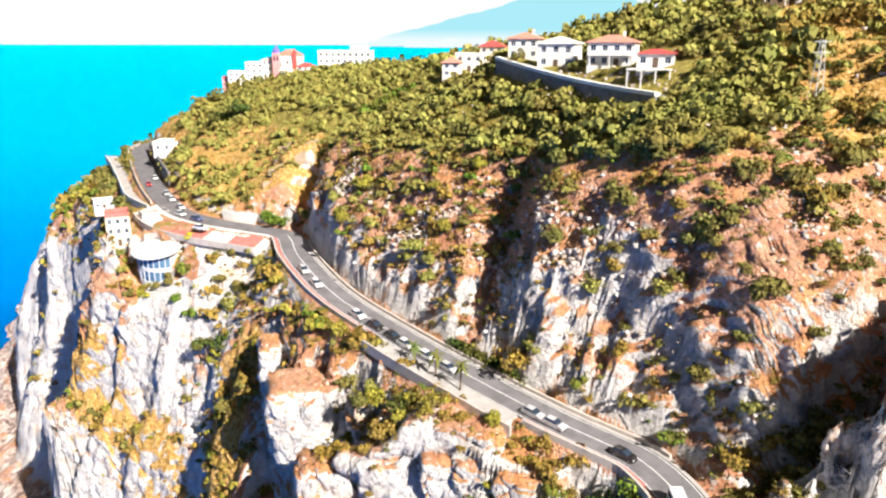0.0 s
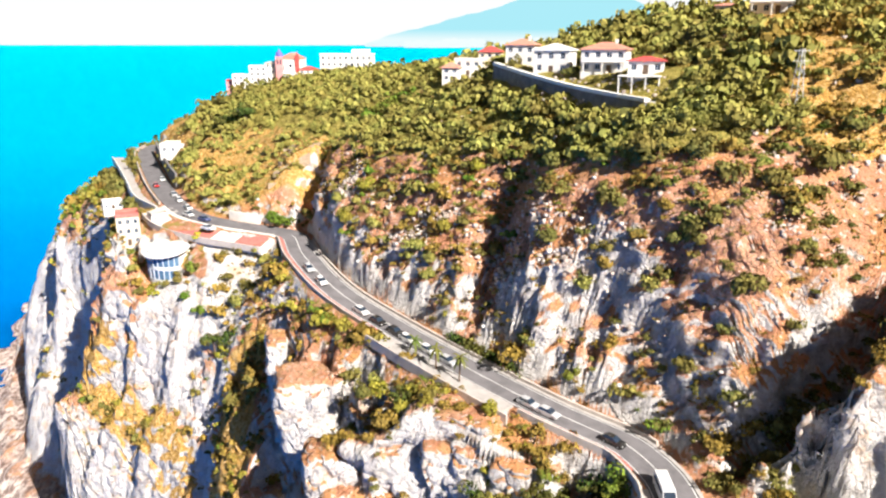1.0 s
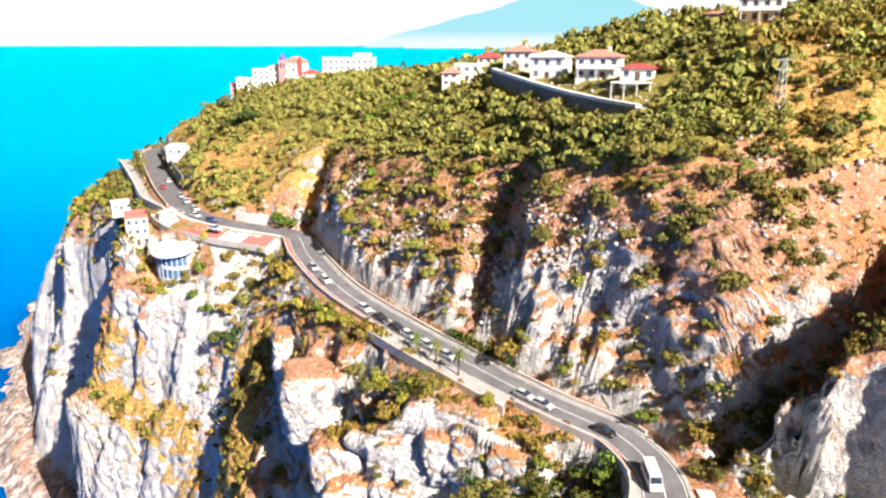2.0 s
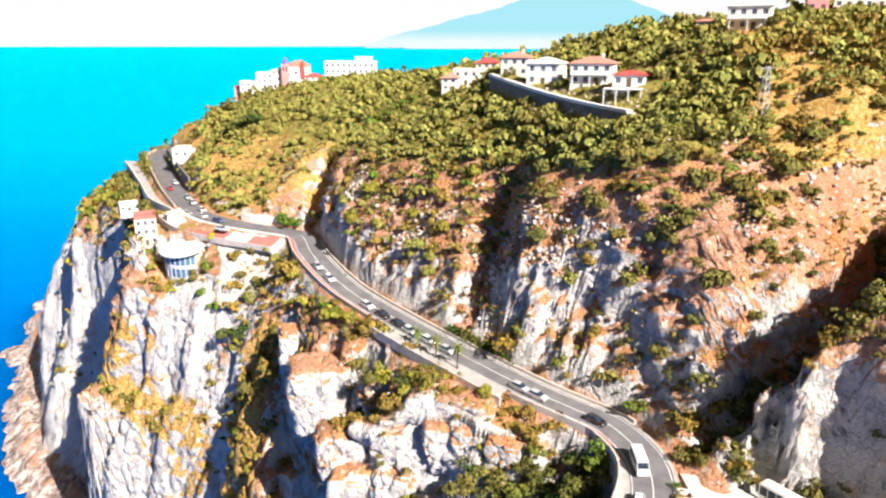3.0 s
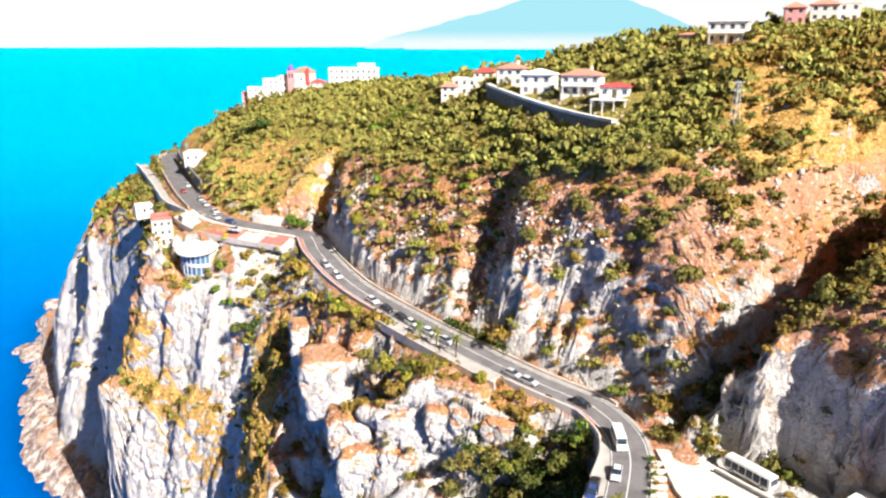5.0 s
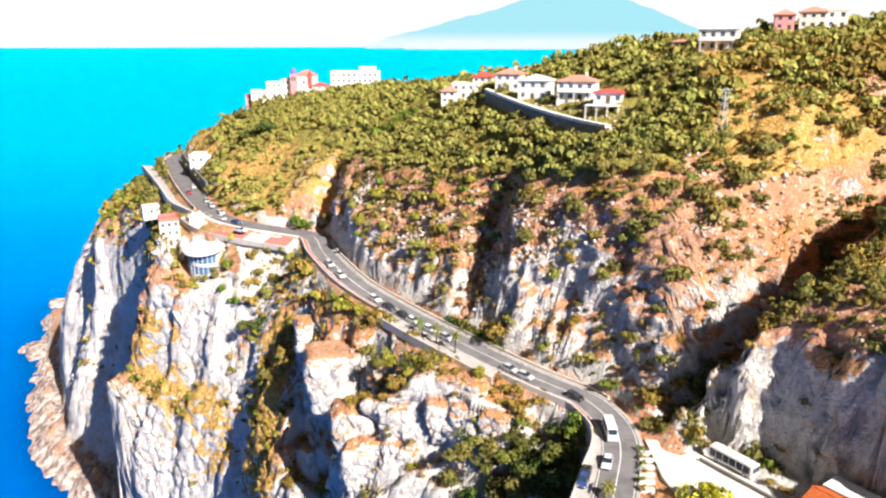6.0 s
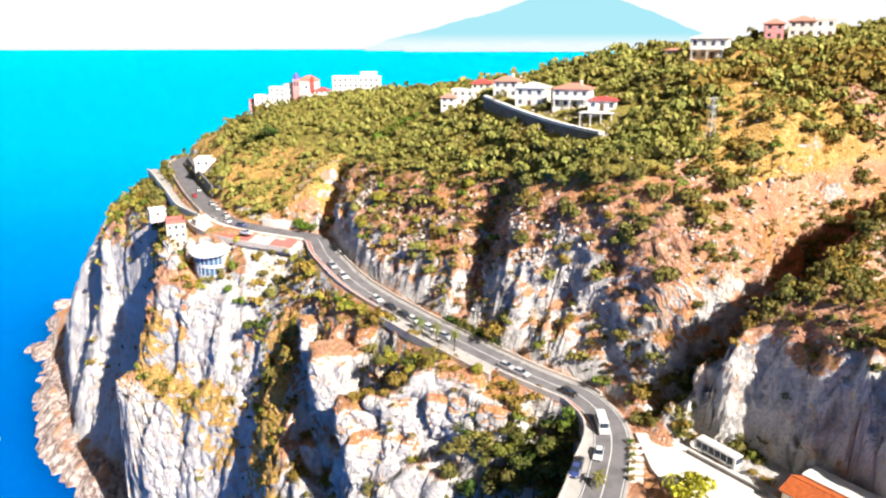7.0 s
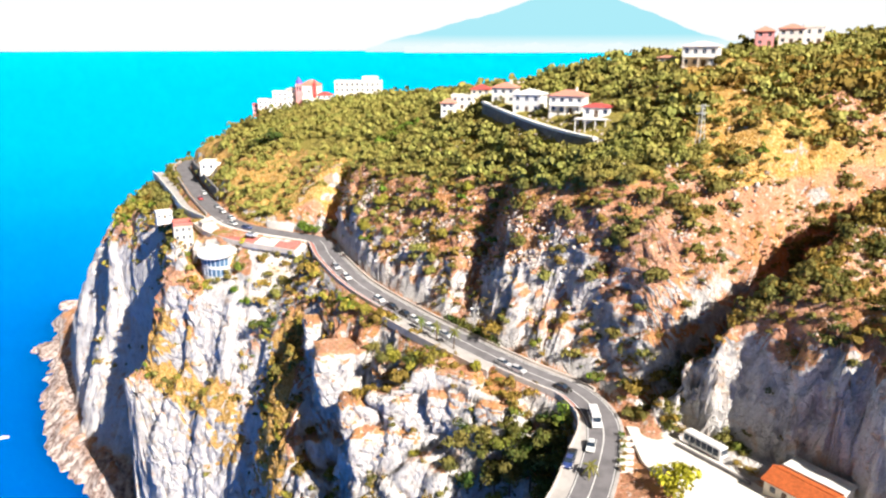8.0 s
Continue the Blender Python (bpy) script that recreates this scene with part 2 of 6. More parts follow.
HILL_LINES = {
    "spur_face": [(-30, 172, 133), (-20, 160, 131), (-10, 150, 130), (-2, 143, 130)],
    "spur_shoulder": [(-28, 184, 143), (-15, 168, 142), (0, 156, 143)],
    "spur_top": [(-34, 197, 142), (-20, 185, 150), (-13, 176, 152), (4, 165, 153), (21, 152, 157)],
    "notch_bed": [(-44, 195, 126.5), (-41, 203, 128), (-38, 212, 135), (-36, 222, 147)],
    "notch_east": [(-36, 182, 135), (-35, 191, 141), (-33, 199, 146), (-30, 209, 151)],
    "notch_west": [(-51, 202, 133), (-47, 207, 139), (-45, 214, 145)],
    "gully_bed": [(4, 127, 119), (7, 131, 120.5), (10, 135, 126), (12.5, 141, 135.5), (15, 149, 147), (17, 158, 154.5)],
    "gully_west": [(2, 136, 130), (5, 141, 136), (8, 148, 144), (11, 156, 152)],
    "gully_east": [(15.5, 119.5, 127), (15.5, 125, 140), (17, 133, 148), (19, 142, 152)],
    "bluff_low": [(18.5, 117, 122), (27, 115, 125), (34.5, 108.5, 127), (41, 100, 127), (45, 93.5, 123)],
    "bluff_edge": [(18, 121, 134), (23, 120, 137), (29, 118.5, 140), (36.5, 114, 143), (42.5, 108, 143.5), (48.5, 101.5, 141), (52, 96, 136)],
    "bluff_top": [(22, 130, 150), (26, 127, 150), (31, 124, 153), (38, 118, 157), (46, 112, 154), (53, 104, 151), (60, 100, 146)],
    "brow": [(21, 152, 157), (32, 136, 163), (46, 132, 168), (54, 129, 167), (62, 118, 160), (72, 107, 152)],
    "gorge_bed": [(39, 90, 115), (45, 89.5, 114), (53, 90, 113), (62, 93, 116), (72, 99, 122), (84, 108, 130), (98, 119, 140), (118, 134, 157)],
    "gorge_bank": [(45, 96, 130), (52, 98.5, 138), (60, 102, 145), (70, 108, 151), (80, 117, 157), (93, 129, 165)],
    "far_spur_crest": [(47, 85, 122), (53, 82.5, 132), (58, 82, 137), (66, 86, 141), (78, 93, 148), (95, 106, 157), (120, 118, 163), (160, 130, 172)],
    "quarry_top": [(50, 86, 122), (55, 80.6, 131), (61, 75.4, 132), (68, 69.2, 132.5), (73.2, 60.8, 133), (79.2, 48.8, 134)],
    "quarry_foot": [(48, 85, 115), (54, 79.7, 115), (60, 74.3, 115), (67, 68, 115), (72, 60, 115), (78, 48, 115)],
    "yard": [(42, 78, 114.6), (50, 72, 114.6), (58, 66, 114.6), (50, 50, 114.4), (66, 45, 114.6)],
    "far_spur_back": [(85, 78, 140), (110, 85, 150), (150, 95, 162), (220, 110, 175)],
    "upper_slope": [(52, 142, 172), (64, 144, 178), (79, 140, 177), (100, 150, 184), (140, 160, 188), (200, 165, 193)],
    "dry_slope": [(79, 124, 170), (96, 127, 165), (125, 142, 174), (170, 150, 184)],
    "wall_foot": [(12, 196, 168.5), (17.5, 180.5, 167), (25.5, 163.5, 165.2), (32.5, 151, 164.5), (39, 141.5, 164.5)],
    "wall_head": [(16, 197.5, 173.8), (22, 181.6, 172), (30, 165.3, 170), (37, 153, 168.8), (43.5, 144, 168)],
    "terrace": [(24, 200, 174), (30, 184, 172.3), (38, 172, 172.5), (44, 157, 173), (60, 158, 180), (85, 162, 186), (100, 175, 188), (150, 190, 193)],
    "ridge": [(-5, 300, 169), (0, 240, 172), (25, 225, 175), (50, 205, 184), (80, 200, 188), (125, 205, 193), (200, 210, 199), (300, 220, 204)],
    "behind": [(0, 420, 140), (60, 330, 165), (150, 330, 180), (300, 340, 190)],
}
COAST_LINES = {
    "grove_low": [(-66, 215, 132), (-52, 214, 140), (-47, 217, 147), (-36, 215, 150), (-20, 205, 155), (-4, 194, 160)],
    "grove_mid": [(-90, 250, 140), (-66, 228, 139), (-62, 250, 151), (-34, 234, 157), (-15, 225, 162), (5, 215, 167)],
    "grove_top": [(-113, 294, 139), (-98, 289, 147), (-79, 274, 153), (-57, 275, 159), (-30, 270, 165), (0, 262, 170)],
    "headland": [(-125, 340, 140), (-110, 345, 150), (-95, 342, 157), (-80, 338, 161), (-55, 340, 165), (-32, 345, 167), (0, 340, 168)],
    "headland_back": [(-150, 385, 118), (-110, 385, 140), (-60, 390, 150), (-30, 400, 150)],
    "sea_shelf": [(-152, 345, 124), (-152, 318, 122), (-154, 303, 119), (-135, 275, 121), (-114, 250, 123), (-107, 230, 122), (-105, 214, 119)],
    "west_edge": [(-172, 350, 108), (-168, 320, 106), (-166, 304, 104), (-160, 291, 101), (-141, 268, 103), (-122, 252, 106), (-115, 233, 107), (-112, 216, 108)],
    "west_face": [(-218, 360, 40), (-198, 322, 55), (-186, 312, 70), (-174, 297, 74), (-160, 281, 62), (-150, 272, 56), (-131, 252, 62), (-121, 230, 66), (-118, 212, 74)],
    "west_foot": [(-244, 377, 5), (-215, 333, 5), (-182, 272, 5), (-146, 234, 5), (-116, 203, 4)],
    "west_low": [(-236, 374, 14), (-209, 325, 20), (-176, 276, 24), (-146, 248, 28), (-128, 220, 32)],
    "shore_shelf": [(-251, 384, 3.4), (-223, 330, 3.4), (-188, 268, 3.4), (-151, 230, 3.4), (-121, 200, 3.2)],
    "shore": [(-330, 540, -1), (-285, 440, -0.5), (-258, 391, 0.8), (-231, 328, 1.0), (-195, 263, 1.0), (-157, 226, 1.0), (-125, 196, 0.5), (-101, 170, 0),
              (-75, 142, 0), (-50, 112, 0), (-25, 88, 0), (0, 62, 0), (-5, 30, 0), (-10, 0, 0)],
    "sea_bed": [(-340, 480, -12), (-282, 392, -12), (-251, 320, -12), (-211, 252, -12), (-169, 214, -12), (-137, 186, -12), (-112, 158, -12), (-62, 100, -20), (-35, 60, -20), (-25, 0, -20)],
    "edge": [(-108, 212, 111), (-98, 203, 108), (-88, 191, 105), (-76, 179, 103), (-68, 177, 101)],
    "face": [(-117, 207, 78), (-105, 198, 79), (-95, 190, 80), (-84, 181, 81), (-71, 170, 84)],
    "ledge": [(-119, 203, 71), (-109, 192, 71), (-98, 184, 71), (-88, 176.5, 72), (-70, 163, 77)],
    "face_low": [(-119, 194, 48), (-106, 184, 46), (-95, 175, 44), (-84, 167, 46), (-68, 153, 56)],
    "plaza": [(-91, 202, 124.6), (-84, 198, 124.6), (-74, 194, 124.4), (-62, 191, 124.2), (-52, 187.5, 124.2)],
    "garden": [(-105, 216, 120), (-92, 204, 118), (-83, 194, 115), (-64, 183, 119), (-54, 182, 115), (-44, 176, 118)],
    "slope": [(-60, 169, 104), (-43, 160, 110), (-37, 158, 112), (-34, 151, 117), (-20, 135, 117)],
    "ravine_bed": [(-50, 159, 103), (-53, 152, 95), (-54, 142, 84), (-52, 128, 66), (-46, 106, 34)],
    
    "knob_top": [(-32, 141, 112), (-27, 135, 113), (-22, 132, 113)],
    "knob_foot": [(-37.5, 141, 95), (-35, 134.5, 92), (-30, 128.5, 92), (-24, 126, 94), (-18, 127.5, 101)],
    "knob_rim": [(-34.5, 141.5, 110), (-31.5, 136, 111), (-28, 132, 111.5), (-22, 129.5, 111)],
    "crag_top": [(-23, 112, 107), (-19, 108, 110), (-12, 106, 111), (-6, 107, 115), (0, 107, 117), (8, 102, 114), (17, 97, 112)],
    "crag_gap": [(-25, 119, 92), (-20, 116, 99), (-14, 113, 106)],
    "crag_face": [(-27, 105.5, 88), (-16, 102, 93), (-9, 100, 99), (2, 99, 101), (12, 93, 101), (20, 85, 100)],
    "crag_foot": [(-32, 96, 50), (-15, 87, 58), (0, 82, 65), (13, 72, 70), (14, 55, 75), (5, 45, 60)],
    "hollow": [(20, 92, 101), (26, 84, 101), (26, 74, 99), (20, 60, 96)],
}


def resample(line, step):
    """Points every step metres along a break line."""
    p = np.array(line, float)
    s = np.r_[0, np.cumsum(np.linalg.norm(np.diff(p[:, :2], axis=0), axis=1))]
    n = max(2, int(s[-1] / step) + 1)
    u = np.linspace(0, s[-1], n)
    return np.stack([np.interp(u, s, p[:, k]) for k in range(p.shape[1])], 1)


def rounded(line, step=3.0):
    """The same line with its corners rounded (Catmull-Rom)."""
    p = np.array(line, float)
    q = np.vstack([2 * p[0] - p[1], p, 2 * p[-1] - p[-2]])
    out = []
    for i in range(1, len(q) - 2):
        n = max(2, int(np.linalg.norm(q[i + 1] - q[i]) / step))
        for t in np.arange(n) / n:
            out.append(0.5 * (2 * q[i] + (q[i + 1] - q[i - 1]) * t + (2 * q[i - 1] - 5 * q[i] + 4 * q[i + 1] - q[i + 2]) * t * t
                              + (3 * q[i] - q[i - 1] - 3 * q[i + 1] + q[i + 2]) * t ** 3))
    return np.array(out + [p[-1]])


road_c = rounded([(*p, r, f) for p, r, f in zip(ROAD, CUT_RISE, BANK_FALL)], 2.0)
_d = np.gradient(road_c[:, :2], axis=0)
road_t = _d / np.linalg.norm(_d, axis=1)[:, None]
road_n = np.stack([-road_t[:, 1], road_t[:, 0]], 1)          # towards the hill


def beside(off, up=0.0):
    """The road's line moved off metres towards the hill."""
    return np.c_[road_c[:, :2] + road_n * off, road_c[:, 2] + up]


_ctrl = [beside(0)[::2], beside(4.5)[::2], beside(-4.5)[::2], np.c_[road_c[:, :2] + road_n * 7.5, road_c[:, 2] + road_c[:, 3]][::3],
         np.c_[road_c[:, :2] - road_n * 7.0, road_c[:, 2] - road_c[:, 4]][::3]]
_ctrl += [resample(l, 5.0) for l in (*HILL_LINES.values(), *COAST_LINES.values())]
_ctrl = np.vstack(_ctrl)
_r = np.linalg.norm(_ctrl[:, None, :2] - _ctrl[None, :, :2], axis=2)
_n = len(_ctrl)
_a = np.zeros((_n + 1, _n + 1))
_a[:_n, :_n] = -_r - 0.25 * np.eye(_n)
_a[:_n, _n] = _a[_n, :_n] = 1
_w = np.linalg.solve(_a, np.r_[_ctrl[:, 2], 0])


def land(x, y):
    """Height of the bare land at the places x, y (arrays)."""
    x, y = np.asarray(x, float).ravel(), np.asarray(y, float).ravel()
    z = np.empty(len(x))
    for i in range(0, len(x), 20000):
        dx, dy = x[i:i + 20000, None] - _ctrl[:, 0], y[i:i + 20000, None] - _ctrl[:, 1]
        z[i:i + 20000] = -np.sqrt(dx * dx + dy * dy) @ _w[:_n] + _w[_n]
    return z


def off_road(x, y):
    """Signed distance from the road's centre (+ towards the hill) and the road's height there."""
    x, y = np.asarray(x, float).ravel(), np.asarray(y, float).ravel()
    d, z = np.empty(len(x)), np.empty(len(x))
    for i in range(0, len(x), 20000):
        dx, dy = x[i:i + 20000, None] - road_c[:, 0], y[i:i + 20000, None] - road_c[:, 1]
        k = np.argmin(dx * dx + dy * dy, axis=1)
        j = np.arange(len(k))
        side = dx[j, k] * road_n[k, 0] + dy[j, k] * road_n[k, 1]
        d[i:i + 20000] = np.hypot(dx[j, k], dy[j, k]) * np.sign(side)
        z[i:i + 20000] = road_c[k, 2]
    return d, z


# ---- building helpers ----
import itertools


def vnoise(p, seed=0):
    """Smooth value noise in -1..1 at points p (n, 3)."""
    i = np.floor(p).astype(np.int64)
    f = p - i
    f = f * f * (3 - 2 * f)
    out = np.zeros(len(p))
    for c in range(8):
        o = np.array([c & 1, c >> 1 & 1, c >> 2])
        q = i + o
        h = (q[:, 0] * 374761393 + q[:, 1] * 668265263 + q[:, 2] * 2147483647 + seed * 974711) & 0xFFFFFFFF
        h = ((h ^ (h >> 13)) * 1274126177) & 0xFFFFFFFF
        h = (h ^ (h >> 16)) & 0xFFFF
        w = np.prod(np.where(o, f, 1 - f), axis=1)
        out += w * (h / 32767.5 - 1)
    return out


def fbm(p, octaves=4, seed=0):
    out, a = np.zeros(len(p)), 1.0
    for k in range(octaves):
        out += a * vnoise(p * 2.0 ** k, seed + k)
        a *= 0.5
    return out / 1.6


def smooth(v, lo, hi):
    t = np.clip((v - lo) / (hi - lo), 0, 1)
    return t * t * (3 - 2 * t)


def mesh_from(name, verts, faces, mat, smooth_faces=False):
    me = bpy.data.meshes.new(name)
    me.from_pydata([tuple(v) for v in verts], [], faces)
    me.materials.append(mat)
    if smooth_faces:
        me.polygons.foreach_set("use_smooth", [True] * len(me.polygons))
    me.update()
    return me


def fast_mesh(name, verts, quads, mat, n=4):
    """A mesh of quads (or triangles) from numpy arrays."""
    me = bpy.data.meshes.new(name)
    me.vertices.add(len(verts))
    me.vertices.foreach_set("co", np.asarray(verts, np.float32).ravel())
    me.loops.add(quads.size)
    me.loops.foreach_set("vertex_index", quads.astype(np.int32).ravel())
    me.polygons.add(len(quads))
    me.polygons.foreach_set("loop_start", np.arange(0, quads.size, n, dtype=np.int32))
    me.materials.append(mat)
    me.update(calc_edges=True)
    return me


def inside_oval(x, y, cx, cy, rx, ry):
    return 1 - smooth(np.hypot((x - cx) / rx, (y - cy) / ry), 0.8, 1.0)


def cells(p, seed):
    """Irregular blocks: each point's block value in -1..1 and how far it lies from the block's edge."""
    i = np.floor(p).astype(np.int64)
    best = np.full((len(p), 2), 9.0)
    val = np.zeros(len(p))
    def rnd(q, s):
        h = (q[:, 0] * 374761393 + q[:, 1] * 668265263 + q[:, 2] * 1103515245 + (s + seed) * 974711) & 0xFFFFFFFF
        h = ((h ^ (h >> 13)) * 1274126177) & 0xFFFFFFFF
        return ((h ^ (h >> 16)) & 0xFFFF) / 65535
    for o in itertools.product((-1, 0, 1), repeat=3):
        q = i + np.array(o)
        c = q + np.stack([rnd(q, 1), rnd(q, 2), rnd(q, 3)], 1)
        d = np.linalg.norm(c - p, axis=1)
        first = d < best[:, 0]
        best[:, 1] = np.where(first, best[:, 0], np.minimum(best[:, 1], d))
        val = np.where(first, rnd(q, 4) * 2 - 1, val)
        best[:, 0] = np.minimum(best[:, 0], d)
    return val, best[:, 1] - best[:, 0]


# ---- the land ----
DRY_PATCHES = [(90, 180, 9), (78, 168, 6), (75, 133, 10), (78, 145, 7), (98, 172, 6), (44, 141, 3.5)]


def build_land():
    xs = np.r_[np.arange(-340, -262, 3.0), np.arange(-262, -130, 1.0), np.arange(-130, 100, 0.66), np.arange(100, 330, 3.0)]
    ys = np.r_[np.arange(0, 50, 3.0), np.arange(50, 225, 0.7), np.arange(225, 445, 1.6)]
    gx, gy = np.meshgrid(xs, ys)
    x, y = gx.ravel(), gy.ravel()
    p2 = np.c_[x, y, np.zeros(len(x))]
    # uneven edges: the lines wander a little
    near, rz = off_road(x, y)
    calm = smooth(np.abs(near), 5, 14)
    # buttresses on the sea cliffs: faces turned in and out along the coast
    along, bed = -0.62 * x + 0.78 * y, land(x, y)
    p3 = np.c_[x, y, bed]
    wx, wy = 1.6 * fbm(p3 / (9, 9, 9), 2, 11) * calm, 1.6 * fbm(p3 / (9, 9, 9), 2, 23) * calm
    cliff = (1 - smooth(bed, 96, 118)) * smooth(bed, 2, 12) * (1 - smooth(x, 10, 25)) * smooth(np.abs(near), 8, 20)
    def fold(wide, deep, seed, lean):
        q = along / wide + 0.55 * vnoise(p2 / (2.2 * wide), seed) + lean * bed / 100
        q = q - np.floor(q)
        return deep * (np.where(q < 0.72, q / 0.72, (1 - q) / 0.28) - 0.5)
    # broad faces turned to the south-east, each ending in a deep slot on its north-west side
    q = along + 7 * vnoise(p2 / 24, 61) + 2.5 * vnoise(p2 / 7, 62)
    stand = np.interp(q, (140, 158, 166, 214, 221, 262, 277, 283, 332, 341, 372, 400), (-3, -4, -6, 9, -8, -11, -3, -7, 6, -4, 5, 0))
    out = cliff * (stand + fold(15, 3.0, 67, 0.5)) * (1 - inside_oval(x, y, -28, 137, 16, 16))
    slopes = smooth(near, 7, 14) * (1 - smooth(x, 44, 54)) * smooth(x, -38, -30) * (1 - smooth(bed, 150, 160)) * (1 - smooth(y, 180, 195))
    crags = smooth(-near, 8, 13) * smooth(x, -44, -36) * (1 - smooth(x, 16, 24)) * (1 - smooth(y, 124, 134)) * smooth(bed, 40, 60)
    out = out + slopes * fold(21, 0.9, 75, 3.5)
    quarry = smooth(x, 45, 49) * (1 - smooth(y, 86, 92)) * smooth(bed, 115, 117.5) * (1 - smooth(bed, 136, 142))
    rib = (0.6 * x - 0.8 * y) / 8.5 + 0.5 * vnoise(p2 / 9, 63)
    rib = np.abs(2 * (rib - np.floor(rib)) - 1)
    rib2 = (0.6 * x - 0.8 * y) / 3.7 + 0.6 * vnoise(p2 / 5, 64)
    out = out + quarry * (3.2 * rib - 1.6 + 1.3 * np.abs(2 * (rib2 - np.floor(rib2)) - 1))
    z = land(x + wx + 0.78 * out, y + wy + 0.62 * out)
    z += 0.9 * fbm(p2 / 6, 4, 5) * smooth(bed, 3, 12) * smooth(np.abs(near), 5, 10) * (1 - inside_oval(x, y, -66, 195, 30, 12))
    # the round rock tower, standing free of the slope behind a dark slot
    off = np.hypot((x + 29) / 1.1, y - 134)
    side = np.clip((-0.75 * (x + 29) - 0.66 * (y - 134)) / np.maximum(off, 1), 0, 1)
    z -= 8 * smooth(side, 0.15, 0.6) * smooth(off, 6.5, 9) * (1 - smooth(off, 9.5, 14))
    tower = 1 - smooth(off + 0.9 * fbm(p2 / 5, 2, 57), 4.8, 6.4)
    z = z * (1 - tower) + (110.2 - 0.02 * off ** 2) * tower
    # broken slabs along the shore
    slab = smooth(bed, -4, 0) * (1 - smooth(bed, 5, 9)) * (1 - smooth(x, -110, -95))
    z += slab * (1.6 * fbm(np.c_[x / 7, y / 16, 0 * x], 3, 87) + 1.1 * vnoise(np.c_[x / 3, y / 7, 0 * x], 89) + 0.2 + 1.6 * smooth(bed, 1.5, 3.5))
    # terraces on the olive grove
    grove = smooth(x, -125, -100) * (1 - smooth(x, -30, -15)) * smooth(y, 205, 215) * (1 - smooth(y, 300, 320))
    z = z + grove * 0.8 * np.sin(z / 3.2 * 2 * np.pi) * 0.55
    # rock bands and ledges on the slopes
    def ledged(z, high, seed, share):
        q = z / high + 0.9 * fbm(p2 / 13, 3, seed)
        f = q - np.floor(q)
        return z + share * high * (smooth(f, 0.3, 0.72) - f)
    gzx, gzy = np.gradient(z.reshape(len(ys), len(xs)), xs, axis=1).ravel(), np.gradient(z.reshape(len(ys), len(xs)), ys, axis=0).ravel()
    tilt = np.hypot(gzx, gzy)
    share = np.where(near < 0, 0.35, 0.3 + 0.5 * (1 - smooth(z, 132, 142))) * smooth(tilt, 0.35, 0.8) * smooth(np.abs(near), 9, 15) * smooth(x, -60, -40) * (1 - smooth(y, 200, 220)) * smooth(z, 90, 105) * (1 - smooth(x, 44, 48) * (1 - smooth(y, 86, 92)))
    z = ledged(z, 5.0, 81, 0.85 * share)
    z = ledged(z, 1.7, 83, 0.6 * share)
    # the road's bed
    on = 1 - smooth(np.abs(near), 4.8, 6.2)
    z = z * (1 - on) + (rz - 0.25) * on
    # the levelled yard
    yard = (1 - smooth(np.hypot((x - 52) / 1.15, y - 66), 11, 14)) * smooth(x, 38, 41)
    z = z * (1 - yard) + 114.5 * yard
    # rows spread evenly over the steep faces as well
    field = np.stack([a.reshape(len(ys), len(xs)) for a in (z, near, yard, crags)])
    climb = np.abs(np.diff(field[0], axis=0))
    climb = sum(np.roll(climb, k, axis=1) for k in range(-5, 6)) / 11
    stride = np.where(ys[1:] < 60, 3.0, np.where(ys[1:] < 225, 0.85, 2.2))
    pace = np.hypot(np.diff(ys)[:, None], climb) / stride[:, None]
    way = np.vstack([np.zeros(len(xs)), np.cumsum(pace, axis=0)])
    rows = 540
    v, spread = np.zeros((rows, len(xs), 3)), np.zeros((4, rows, len(xs)))
    for i in range(len(xs)):
        yi = np.interp(np.linspace(0, way[-1, i], rows), way[:, i], ys)
        spread[:, :, i] = [np.interp(yi, ys, f[:, i]) for f in field]
        v[:, i] = np.c_[np.full(rows, xs[i]), yi, spread[0, :, i]]
    near, yard, crags = (f.ravel() for f in spread[1:])
    plan_y = v[:, :, 1].copy()
    du, dv = np.gradient(v, axis=1), np.gradient(v, axis=0)
    n = np.cross(du, dv)
    n /= np.linalg.norm(n, axis=2)[..., None]
    n = n.reshape(-1, 3)
    v = v.reshape(-1, 3)
    steep = 1 - smooth(n[:, 2], 0.45, 0.78)
    quiet = smooth(np.abs(near), 5.2, 8) * (1 - yard)
    low = 1 - smooth(v[:, 2], 108, 122)
    fins = (0.5 - np.abs(fbm(v * (1 / 26, 1 / 26, 1 / 26), 2, 71))) * (1.0 + 1.5 * low)
    blocks = np.abs(fbm(v * (1 / 3.2, 1 / 3.2, 1 / 4.5), 3, 91)) * 1.5 - 0.5
    quiet = quiet * (0.35 + 0.65 * np.maximum(low, steep ** 2))
    lumps = (np.abs(fbm(v * (1 / 6, 1 / 6, 1 / 5), 4, 33)) * 2.2 - 0.7) * (1 - low)
    low = np.maximum(low, 0.8 * crags)
    cracks = lumps + (-np.abs(fbm(v * (1 / 7, 1 / 7, 1 / 6), 4, 31)) * 1.1 + 0.4) * low + fins
    ledges = fbm(v * (1 / 5, 1 / 5, 1 / 3.5), 4, 47) * (1.6 - 1.1 * low) + blocks * (1 - 0.6 * low)
    warp = np.stack([fbm(v / 7, 3, s) for s in (201, 211, 221)], 1)
    big, gap = cells((v + 2.5 * warp) * (1 / 12, 1 / 12, 1 / 10), 300)
